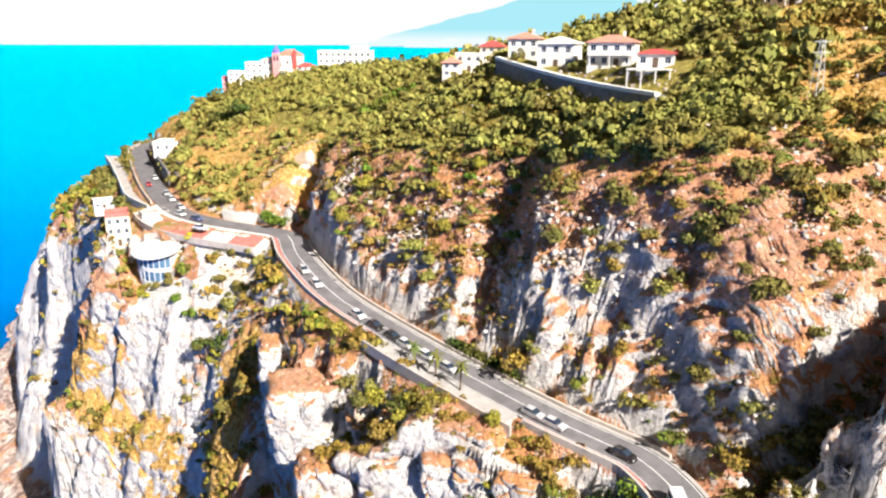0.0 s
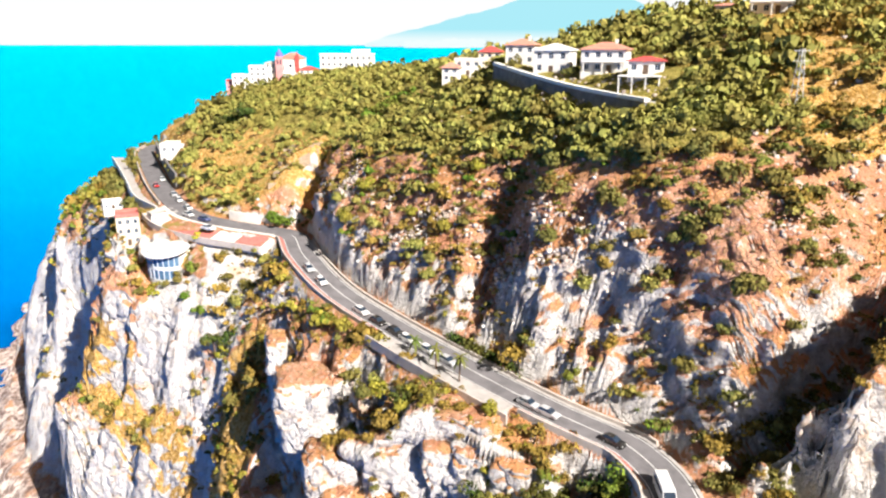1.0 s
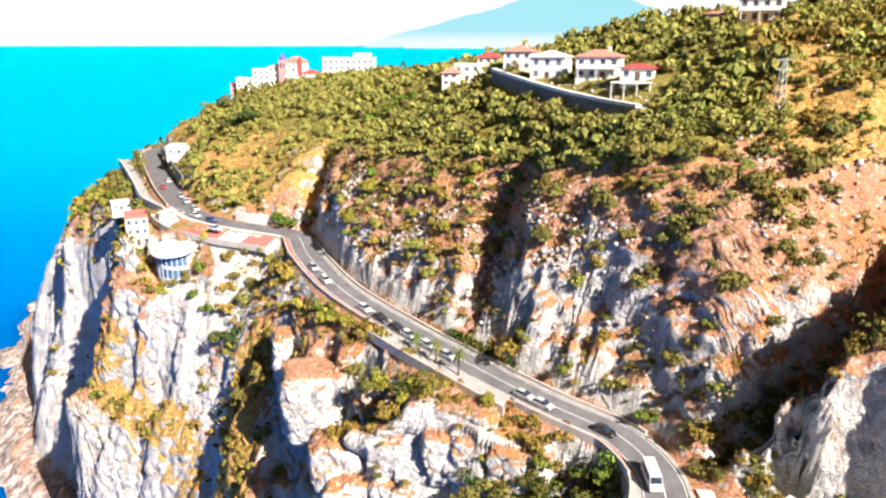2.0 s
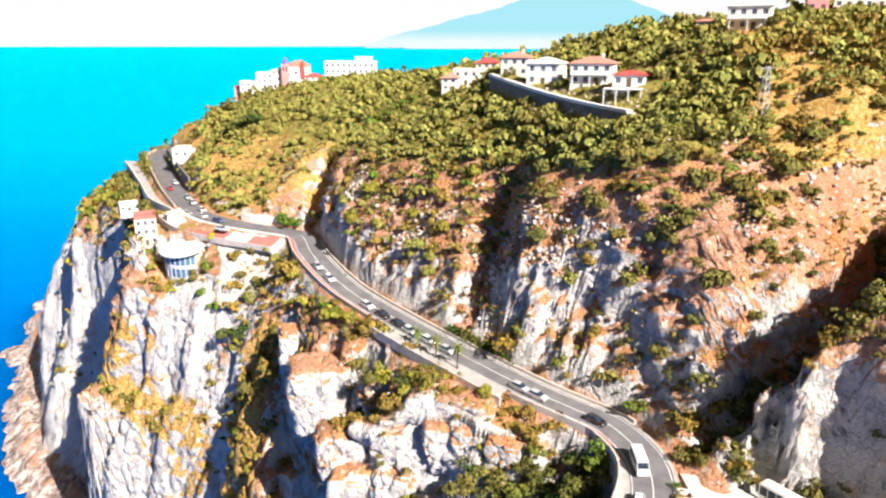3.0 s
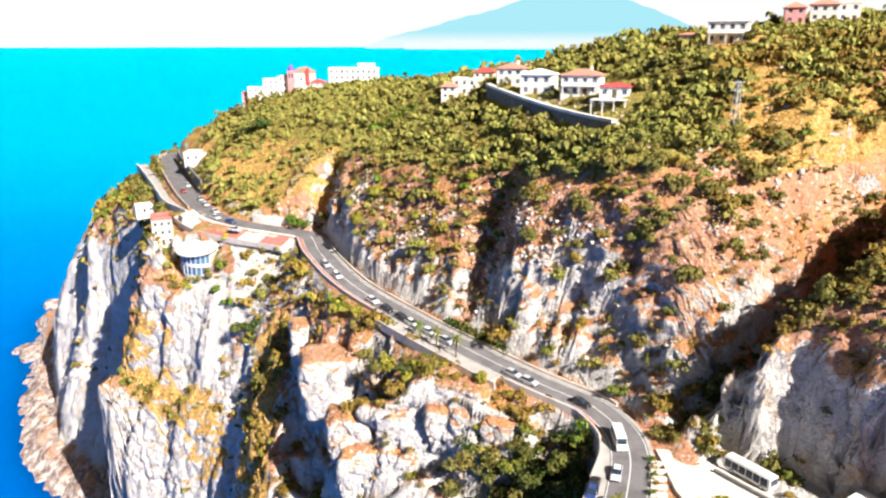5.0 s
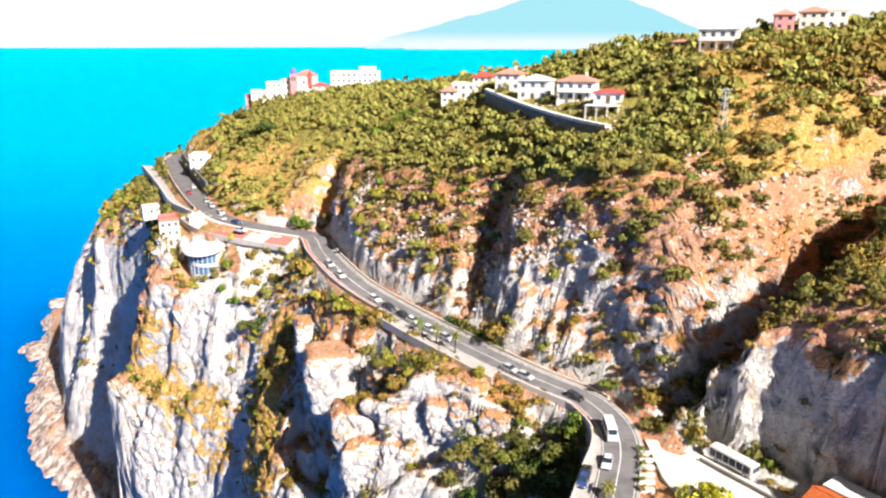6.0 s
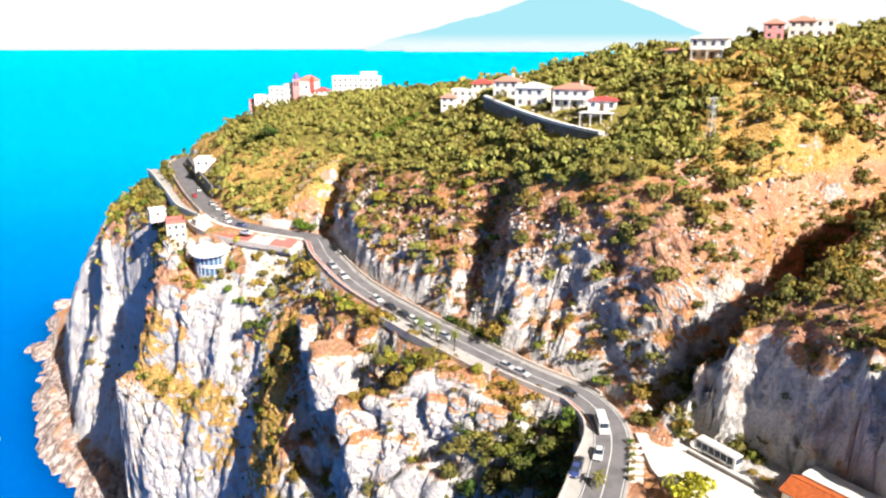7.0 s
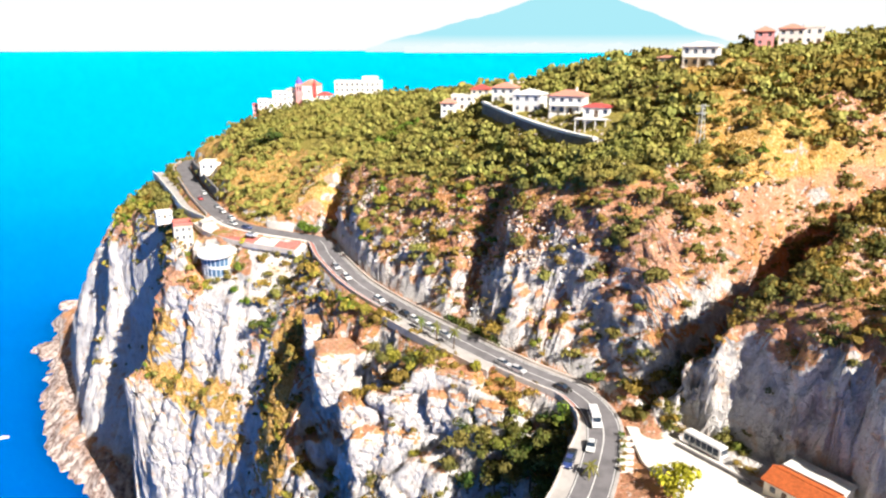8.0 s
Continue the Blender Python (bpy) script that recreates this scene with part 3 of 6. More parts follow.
    small, slit = cells((v + 1.2 * warp) * (1 / 4.2, 1 / 4.2, 1 / 3.4), 320)
    coast = low * (1 - smooth(v[:, 0], -50, -38))
    block, joint = cells((v + 1.5 * warp) * (1 / 9, 1 / 9, 1 / 8), 340)
    pillar, split = cells((v + 1.0 * warp) * (1 / 4.5, 1 / 4.5, 1 / 13), 360)
    rugged = (1.4 * big - 1.9 * (1 - smooth(gap, 0.02, 0.2))) * low * (1 - 0.7 * coast) + (0.45 * small - 0.7 * (1 - smooth(slit, 0.03, 0.18))) * (1 - 0.4 * coast) * (1 - 0.7 * crags)
    rugged = rugged + crags * (0.6 * block - 0.8 * (1 - smooth(joint, 0.0, 0.12))) + np.maximum(coast, 1.3 * smooth(v[:, 0], 45, 49) * (1 - smooth(v[:, 1], 84, 90)) * (1 - smooth(v[:, 2], 131, 136))) * (0.55 * pillar - 1.0 * (1 - smooth(split, 0.0, 0.10)))
    shore = smooth(v[:, 2], 3, 9)
    calm = (1 - 0.25 * smooth(near, 7, 12)) * (1 - 0.4 * smooth(near, 14, 24) * smooth(v[:, 2], 130, 142)) * (1 - 0.25 * coast)
    v = v + n * (steep * quiet * shore * calm * ((cracks + ledges) * (1 - 0.65 * crags) + rugged))[:, None]
    nx, ny = len(xs), rows
    k = (np.arange(ny - 1)[:, None] * nx + np.arange(nx - 1)).ravel()
    quads = np.c_[k, k + 1, k + nx + 1, k + nx]
    keep = v[quads[:, 0], 2] > -20
    me = fast_mesh("ground", v, quads[keep], GROUND)
    x, y, z = v.T
    def close(name, lo, hi):
        line = resample(COAST_LINES[name], 4.0)
        return 1 - smooth(np.min([np.hypot(x - a, y - b) for a, b, _ in line], axis=0), lo, hi)
    grassy = np.maximum(np.maximum(close("ledge", 2, 6), close("ravine_bed", 5, 11) * smooth(z, 55, 70)), 0) * smooth(z, 40, 60)
    knob = 1 - smooth(np.hypot(x + 29, y - 134) + 1.6 * fbm(v / 3, 2, 29), 4.5, 7)
    spur = smooth(near, 9, 14) * smooth(z, 128, 133) * (1 - smooth(x, 6, 14)) * smooth(x, -40, -32) * (1 - smooth(y, 185, 196))
    golden = smooth(x, 58, 68) * smooth(z, 158, 164) * (1 - 0.5 * smooth(x, 84, 100))
    slopes_r = fbm(v / 18, 2, 18)
    straw = np.clip(golden * smooth(slopes_r, -0.45, -0.05) + 0.45 * fbm(v / 14, 3, 8) + 0.35 * spur * smooth(fbm(v / 8, 2, 28), -0.3, 0.2) + 0.9 * grassy
                    + 0.55 * (1 - smooth(z, 108, 116)) * (1 - smooth(x, -12, 0)) * smooth(fbm(v / 9, 2, 19), 0.0, 0.3), 0, 1) * smooth(z, 30, 60)
    grove = smooth(y, 203, 210) * (1 - smooth(x, -14, -6)) * (near > 5)
    straw = np.clip(straw + 0.7 * grove, 0, 1)
    brow_z = 151.5 + 0.17 * np.clip(x, -10, 70)
    cover = np.clip(0.1 + 0.25 * grove + 0.7 * smooth(z - brow_z, -1, 5) * (1 - 0.8 * golden) - 0.5 * smooth(x, 56, 76)
                    + 0.3 * (1 - smooth(x, -30, 0)) * smooth(z, 112, 117) * (near < 0), 0, 1)
    # soil lies even on the steep slopes above the cutting; rock shows in bands and along the gorge
    soil = smooth(near, 9, 16) * smooth(z, 124, 136)
    bands = smooth(fbm(v * (1 / 13, 1 / 13, 1 / 7), 3, 58), 0.12, 0.42) * (1 - 0.6 * smooth(z, 145, 153))
    line = resample(HILL_LINES["gorge_bank"], 4.0)
    by_gorge = 1 - smooth(np.min([np.hypot(x - a, y - b) for a, b, _ in line], axis=0), 2, 6.5)
    hill = soil * (2.5 + 1.0 * spur - 1.9 * bands - 1.2 * by_gorge * (1 - smooth(x, 62, 74)) - 0.9 * (1 - smooth(z, 134, 146)) * smooth(x, 14, 18))
    garden = 1 - smooth(np.hypot((x + 66) / 2.0, y - 184), 8, 12)
    hill = hill + 2.4 * smooth(fbm(v / 8, 3, 98), 0.0, 0.3) * smooth(z, 86, 98) * (1 - smooth(x, -66, -56)) * (near < -6)
    hill = hill - 2.5 * garden + 2.2 * grassy + 2.6 * knob - 1.2 * crags - 2.4 * smooth(x, 44, 48) * (1 - smooth(y, 84, 92)) * (1 - smooth(z, 131, 136)) - 0.6 * smooth(-near, 5, 8) * smooth(x, -12, 0) - 0.9 * (1 - smooth(z, 104, 112)) * (1 - smooth(x, -12, 0)) * (1 - inside_oval(x, y, -53, 150, 14, 22))
    for cx, cy, r in DRY_PATCHES:
        dry = 1 - smooth(np.hypot(x - cx, y - cy) + 0.35 * r * fbm(v / 5, 2, 38), 0.6 * r, r)
        straw, cover, hill = np.maximum(straw, dry), cover * (1 - dry), hill * (1 - dry) + 2.2 * dry
    straw = straw * (1 - garden)
    for name, val in (("straw", straw), ("cover", cover), ("hill", hill)):
        me.attributes.new(name, "FLOAT", "POINT").data.foreach_set("value", val.astype(np.float32))
    ob = new("ground", me)
    tagged(ob, "steep limestone headland with dry soil, cliffs and scrub", "hillside", kind="structure")
    return ob, (xs, plan_y, v.reshape(ny, nx, 3))


ground, (GX, GY, GV) = build_land()


def ground_at(x, y):
    """Height and slope (up part of the normal) of the built land near x, y (arrays)."""
    i = np.clip(np.searchsorted(GX, x) - 1, 1, len(GX) - 2)
    j = np.zeros(len(i), int)
    for k in np.unique(i):
        j[i == k] = np.searchsorted(GY[:, k], np.asarray(y)[i == k]) - 1
    j = np.clip(j, 1, len(GY) - 2)
    a, b, c, d = GV[j, i], GV[j, i + 1], GV[j + 1, i], GV[j + 1, i + 1]
    n = np.cross(GV[j, i + 1] - GV[j, i - 1], GV[j + 1, i] - GV[j - 1, i])
    n /= np.linalg.norm(n, axis=-1)[..., None]
    return (a + b + c + d)[..., 2] / 4, n[..., 2]


# ---- limestone blocks standing out of the slope below the road ----
def rock_block(x, y, top, w, d, h, turn, seed, lean=0.0):
    """A weathered limestone block with rounded edges, cracks and a soil-covered top."""
    n = 30
    u = np.linspace(-1, 1, n)
    a, b = (g.ravel() for g in np.meshgrid(u, u))
    faces, verts = [], []
    k = (np.arange(n - 1)[:, None] * n + np.arange(n - 1)).ravel()
    quad = np.c_[k, k + 1, k + n + 1, k + n]
    for axis in range(3):
        for sign in (-1, 1):
            p = np.empty((n * n, 3))
            p[:, axis], p[:, (axis + 1) % 3], p[:, (axis + 2) % 3] = sign, a, b
            verts.append(p)
            faces.append((quad if sign > 0 else quad[:, ::-1]) + (len(verts) - 1) * n * n)
    p = np.vstack(verts)
    q = p / (np.sum(np.abs(p) ** 6, axis=1) ** (1 / 6))[:, None]
    out = q / np.linalg.norm(q, axis=1)[:, None]
    q = q * (w / 2, d / 2, h / 2)
    at = q + seed * 17.3
    warp = np.stack([fbm(at / 4, 2, seed + c) for c in (1, 5, 9)], 1)
    val, gap = cells((at + 1.2 * warp) / (4.2, 4.2, 3.2), seed)
    move = 0.09 * min(w, d) * fbm(at / (0.5 * w), 2, seed) + 0.55 * val - 0.7 * (1 - smooth(gap, 0.0, 0.09)) + 0.35 * fbm(at / 1.6, 3, seed + 3)
    calm = 1 - 0.6 * smooth(out[:, 2], 0.6, 0.9)
    q = q + out * (move * calm)[:, None]
    q[:, :2] *= (1 - 0.16 * smooth(-q[:, 2] / h, -0.15, 0.4))[:, None]
    q[:, 1] += lean * (q[:, 2] - h / 2)
    me = fast_mesh("rock_block", q - (0, 0, h / 2), np.vstack(faces), GROUND)
    bm = bmesh.new()
    bm.from_mesh(me)
    bmesh.ops.remove_doubles(bm, verts=bm.verts[:], dist=0.004)
    bm.to_mesh(me)
    bm.free()
    at = np.empty(len(me.vertices) * 3, np.float32)
    me.vertices.foreach_get("co", at)
    at = at.reshape(-1, 3) + seed * 17.3
    me.polygons.foreach_set("use_smooth", [True] * len(me.polygons))
    soil = smooth(fbm(at / 3, 2, seed + 7), -0.25, 0.15)
    for name, v in (("hill", 0.7 * soil - 0.4), ("straw", soil * 0.35 + 0.1), ("cover", 0 * soil)):
        me.attributes.new(name, "FLOAT", "POINT").data.foreach_set("value", v.astype(np.float32))
    ob = new("rock_block", me)
    ob.matrix_basis = pose(x, y, top, 0, 0, turn)
    tagged(ob, "low sea-washed rock shelf at the foot of the cliff" if top < 9 else "weathered pale limestone block with dry soil on top" if w < 13.5 else "round limestone tower with a brown grassy top", "rock", group="limestone blocks")


for k, block in enumerate([
        (-29.5, 134, 112.2, 14.5, 13, 19, 12), (-20.9, 112.8, 107.2, 10.5, 9, 13, 8), (-9.3, 111, 109.6, 9.6, 9, 12, -10), (-18.6, 109.5, 101, 10, 9, 18, 5),
        (-9.0, 107.8, 101.6, 9.8, 9, 18, -6), (-0.9, 106, 112.4, 5.8, 7, 10, 6), (5.1, 104.5, 112.8, 6.0, 7, 10.5, -12), (4.8, 107.2, 117.0, 13, 7, 6.5, -22),
        (-16, 127, 110.8, 5.2, 5, 10, 20), (-9.6, 117.6, 113.6, 4.4, 4, 7, -8), (-39.5, 151, 113.5, 5.5, 9, 18, 14), (12.5, 99.5, 112.5, 8, 7, 9, -30)]):
    rock_block(*block[:7], seed=400 + 11 * k, lean=0.06)
for k, block in enumerate([(-257, 381, 4.0, 15, 26, 8, 35), (-266, 384, 2.6, 9, 8, 6, 10), (-286, 467, 4.0, 16, 12, 8, 20)]):
    rock_block(*block[:7], seed=700 + 11 * k)


# ---- the sea: one sheet to the horizon ----
def build_sea():
    rings = np.r_[np.linspace(0, 600, 12), np.geomspace(700, 4950, 26)]
    turns = np.linspace(0, 2 * np.pi, 97)[:-1]
    r, a = np.meshgrid(rings, turns, indexing="ij")
    lift = 170 * np.clip((r - 1200) / 3750, 0, 1) ** 1.6
    v = np.stack([r * np.cos(a), r * np.sin(a), lift], -1).reshape(-1, 3)
    m = len(turns)
    f = [(i * m + j, (i + 1) * m + j, (i + 1) * m + (j + 1) % m, i * m + (j + 1) % m) for i in range(1, len(rings) - 1) for j in range(m)]
    f += [(0, m + j, m + (j + 1) % m) for j in range(m)]
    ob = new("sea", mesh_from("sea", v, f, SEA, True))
    tagged(ob, "calm bright blue sea reaching the horizon", "sea", kind="structure")


build_sea()


def ribbon(offs, name, mat, s0=0, s1=None):
    """A strip along the road: offs is its section as (off, up) pairs, closed."""
    c, t, n = road_c[s0:s1], road_t[s0:s1], road_n[s0:s1]
    v, m = [], len(offs)
    for (x, y, z, *_), nn in zip(c, n):
        for o, u in offs:
            v.append((x + nn[0] * o, y + nn[1] * o, z + u))
    f = [(i * m + j, i * m + (j + 1) % m, (i + 1) * m + (j + 1) % m, (i + 1) * m + j) for i in range(len(c) - 1) for j in range(m)]
    f += [tuple(range(m))[::-1], tuple((len(c) - 1) * m + j for j in range(m))]
    return mesh_from(name, v, f, mat)


road = new("road", ribbon([(3.6, -0.6), (3.6, 0), (-3.6, 0), (-3.6, -0.6)], "road", ASPHALT))
tagged(road, "grey asphalt coast road winding along the cliff", "road", kind="structure")


# ---- far distance: hazy sky over the bay, a mountain, a pale shore ----
def arc_wall(name, r, a0, a1, low, top, mat, n=60):
    """A curved glowing wall far out, painted as hazy distance: low and top give its heights along the arc."""
    v, f = [], []
    for i in range(n + 1):
        a = radians(a0 + (a1 - a0) * i / n)
        x, y = r * math.sin(a), r * math.cos(a)
        v += [(x, y, low), (x, y, top(a0 + (a1 - a0) * i / n)), (x * 1.004, y * 1.004, top(a0 + (a1 - a0) * i / n)), (x * 1.004, y * 1.004, low)]
    for i in range(n):
        for k in range(4):
            f.append((4 * i + k, 4 * i + (k + 1) % 4, 4 * i + 4 + (k + 1) % 4, 4 * i + 4 + k))
    f += [(3, 2, 1, 0), (4 * n, 4 * n + 1, 4 * n + 2, 4 * n + 3)]
    return new(name, mesh_from(name, v, f, mat, True))


def painted_haze(name, low, top, z0, z1):
    """Haze painted as a glow: its colour thins with height, from low to top."""
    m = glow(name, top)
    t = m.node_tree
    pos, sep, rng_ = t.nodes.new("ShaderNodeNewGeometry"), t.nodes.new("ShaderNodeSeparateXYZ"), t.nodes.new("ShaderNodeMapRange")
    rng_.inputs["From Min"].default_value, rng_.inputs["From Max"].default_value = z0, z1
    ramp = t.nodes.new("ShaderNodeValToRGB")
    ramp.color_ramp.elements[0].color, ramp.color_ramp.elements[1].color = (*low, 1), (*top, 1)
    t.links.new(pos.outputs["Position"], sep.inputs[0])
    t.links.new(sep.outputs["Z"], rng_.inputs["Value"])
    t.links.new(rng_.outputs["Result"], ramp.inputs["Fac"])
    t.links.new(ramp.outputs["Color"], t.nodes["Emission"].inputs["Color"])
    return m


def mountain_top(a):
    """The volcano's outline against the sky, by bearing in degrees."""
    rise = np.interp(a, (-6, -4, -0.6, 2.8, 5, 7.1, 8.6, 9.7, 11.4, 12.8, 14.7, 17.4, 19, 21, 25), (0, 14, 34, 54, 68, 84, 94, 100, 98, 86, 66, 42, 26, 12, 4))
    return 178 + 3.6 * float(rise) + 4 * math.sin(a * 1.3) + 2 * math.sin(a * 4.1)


tagged(arc_wall("backdrop_sky", 4890, -75, 75, 150, lambda a: 2600, glow("white_haze", (0.475, 0.485, 0.485))), "white hazy sky above the horizon", "sky", kind="structure")
# volcano and shore glow, their hazy distance painted into the colour
tagged(arc_wall("backdrop_mountain", 4780, -6, 24, 120, mountain_top, painted_haze("painted_blue_haze", (0.39, 0.46, 0.47), (0.20, 0.40, 0.45), 205, 265), 200), "hazy blue volcano across the bay", "mountain", kind="structure")
tagged(arc_wall("backdrop_shore", 4700, -3, 24, 120, lambda a: 200 + 8 * math.sin(a * 1.1) + 6 * math.sin(a * 2.9) + 4 * math.sin(a * 9), glow("painted_pale_haze", (0.42, 0.47, 0.475)), 200), "pale hazy town along the far shore", "shore", kind="structure")


# ---- parts and simple solids ----
def part(name, data, mat, parent, label="", m=None):
    """Links a bmesh or a mesh as one mesh object under a thing or a part."""
    if isinstance(data, bmesh.types.BMesh):
        me = bpy.data.meshes.new(name)
        data.to_mesh(me)
        data.free()
        me.materials.append(mat)
        data = me
    ob = new(name, data)
    ob.parent = parent
    if m is not None:
        ob.matrix_basis = m
    if label:
        ob["label"] = label
    return ob


def thing(name, label, category, m, group=""):
    ob = new(name)
    ob.matrix_basis = m
    return tagged(ob, label, category, group)


def add_box(bm, x0, x1, y0, y1, z0, z1):
    v = [bm.verts.new((x, y, z)) for z in (z0, z1) for x, y in ((x0, y0), (x1, y0), (x1, y1), (x0, y1))]
    for f in ((3, 2, 1, 0), (4, 5, 6, 7), (0, 1, 5, 4), (1, 2, 6, 5), (2, 3, 7, 6), (3, 0, 4, 7)):
        bm.faces.new([v[i] for i in f])


def box(x0, x1, y0, y1, z0, z1, bevel=0.0):
    bm = bmesh.new()
    add_box(bm, x0, x1, y0, y1, z0, z1)
    if bevel:
        bmesh.ops.bevel(bm, geom=bm.edges[:], offset=bevel, segments=1, affect="EDGES")
    return bm


def tube(points, radii, sides=8):
    """A round tapered rod through the points."""
    bm = bmesh.new()
    rings = []
    for k, (p, r) in enumerate(zip(points, radii)):
        a, b = Vector(points[max(0, k - 1)]), Vector(points[min(len(points) - 1, k + 1)])
        q = (b - a).to_track_quat("Z", "Y").to_matrix()
        rings.append([bm.verts.new(Vector(p) + q @ Vector((r * math.cos(t), r * math.sin(t), 0))) for t in np.linspace(0, 2 * math.pi, sides + 1)[:-1]])
    for r0, r1 in zip(rings, rings[1:]):
        for i in range(sides):
            bm.faces.new((r0[i], r0[(i + 1) % sides], r1[(i + 1) % sides], r1[i]))
    bm.faces.new(rings[0][::-1])
    bm.faces.new(rings[-1])
    return bm


# ---- houses ----
def wall_with_openings(bm, a, b, z0, z1, openings, deep=0.25):
    """One wall from a to b with real recesses for the openings (u0, u1, v0, v1, along and up)."""
    a, b = Vector(a), Vector(b)
    along = (b - a).normalized()
    inward = Vector((-along.y, along.x))
    us = sorted({0.0, (b - a).length, *(u for o in openings for u in o[:2])})
    vs = sorted({z0, z1, *(v for o in openings for v in o[2:])})

    def at(u, v, d=0.0):
        p = a + along * u + inward * d
        return bm.verts.new((p.x, p.y, v))
    for u0, u1 in zip(us, us[1:]):
        for v0, v1 in zip(vs, vs[1:]):
            mu, mv = (u0 + u1) / 2, (v0 + v1) / 2
            if not any(o[0] < mu < o[1] and o[2] < mv < o[3] for o in openings):
                bm.faces.new((at(u0, v0), at(u1, v0), at(u1, v1), at(u0, v1)))
    for u0, u1, v0, v1 in openings:
        for (ua, va), (ub, vb) in (((u0, v0), (u0, v1)), ((u0, v1), (u1, v1)), ((u1, v1), (u1, v0)), ((u1, v0), (u0, v0))):
            bm.faces.new((at(ua, va), at(ub, vb), at(ub, vb, deep), at(ua, va, deep)))


def roof_mesh(w, d, z, rise, over, kind):
    bm = bmesh.new()
    X, Y = w / 2 + over, d / 2 + over
    if kind == "flat":
        add_box(bm, -X, X, -Y, Y, z, z + 0.3)
        for x0, x1, y0, y1 in ((-X, X, -Y, -Y + 0.25), (-X, X, Y - 0.25, Y), (-X, -X + 0.25, -Y + 0.25, Y - 0.25), (X - 0.25, X, -Y + 0.25, Y - 0.25)):
            add_box(bm, x0, x1, y0, y1, z + 0.304, z + 0.304 + rise)
        return bm
    low = [bm.verts.new((x, y, z)) for x, y in ((-X, -Y), (X, -Y), (X, Y), (-X, Y))]
    eave = [bm.verts.new((x, y, z + 0.18)) for x, y in ((-X, -Y), (X, -Y), (X, Y), (-X, Y))]
    run = X - (Y if kind == "hip" else 0)
    run = max(run, 0.3)
    top = [bm.verts.new((-run, 0, z + 0.18 + rise)), bm.verts.new((run, 0, z + 0.18 + rise))]
    bm.faces.new(low[::-1])
    for i in range(4):
        bm.faces.new((low[i], low[(i + 1) % 4], eave[(i + 1) % 4], eave[i]))
    bm.faces.new((eave[0], eave[1], top[1], top[0]))
    bm.faces.new((eave[2], eave[3], top[0], top[1]))
    bm.faces.new((eave[1], eave[2], top[1]))
    bm.faces.new((eave[3], eave[0], top[0]))
    return bm


def window_parts(house, w, h, place):
    """One window: a frame with its pane, set into the recess."""
    key = (round(w, 2), round(h, 2))
    if key not in window_parts.made:
        bm = bmesh.new()
        t = 0.09
        for x0, x1, z0, z1 in ((-w / 2, w / 2, 0, t), (-w / 2, w / 2, h - t, h), (-w / 2, -w / 2 + t, t, h - t), (w / 2 - t, w / 2, t, h - t), (-t / 2, t / 2, t, h - t)):
            add_box(bm, x0, x1, -0.05, 0.05, z0, z1)
        fm = bpy.data.meshes.new("window")
        bm.to_mesh(fm)
        bm.free()
        fm.materials.append(FRAME)
        bm = box(-w / 2 + 0.02, w / 2 - 0.02, 0.055, 0.08, 0.02, h - 0.02)
        pm = bpy.data.meshes.new("pane")
        bm.to_mesh(pm)
        bm.free()
        pm.materials.append(GLASS)
        window_parts.made[key] = fm, pm
    fm, pm = window_parts.made[key]
    win = part("window", fm, FRAME, house, m=place)
    part("pane", pm, GLASS, win, "dark window glass")


window_parts.made = {}


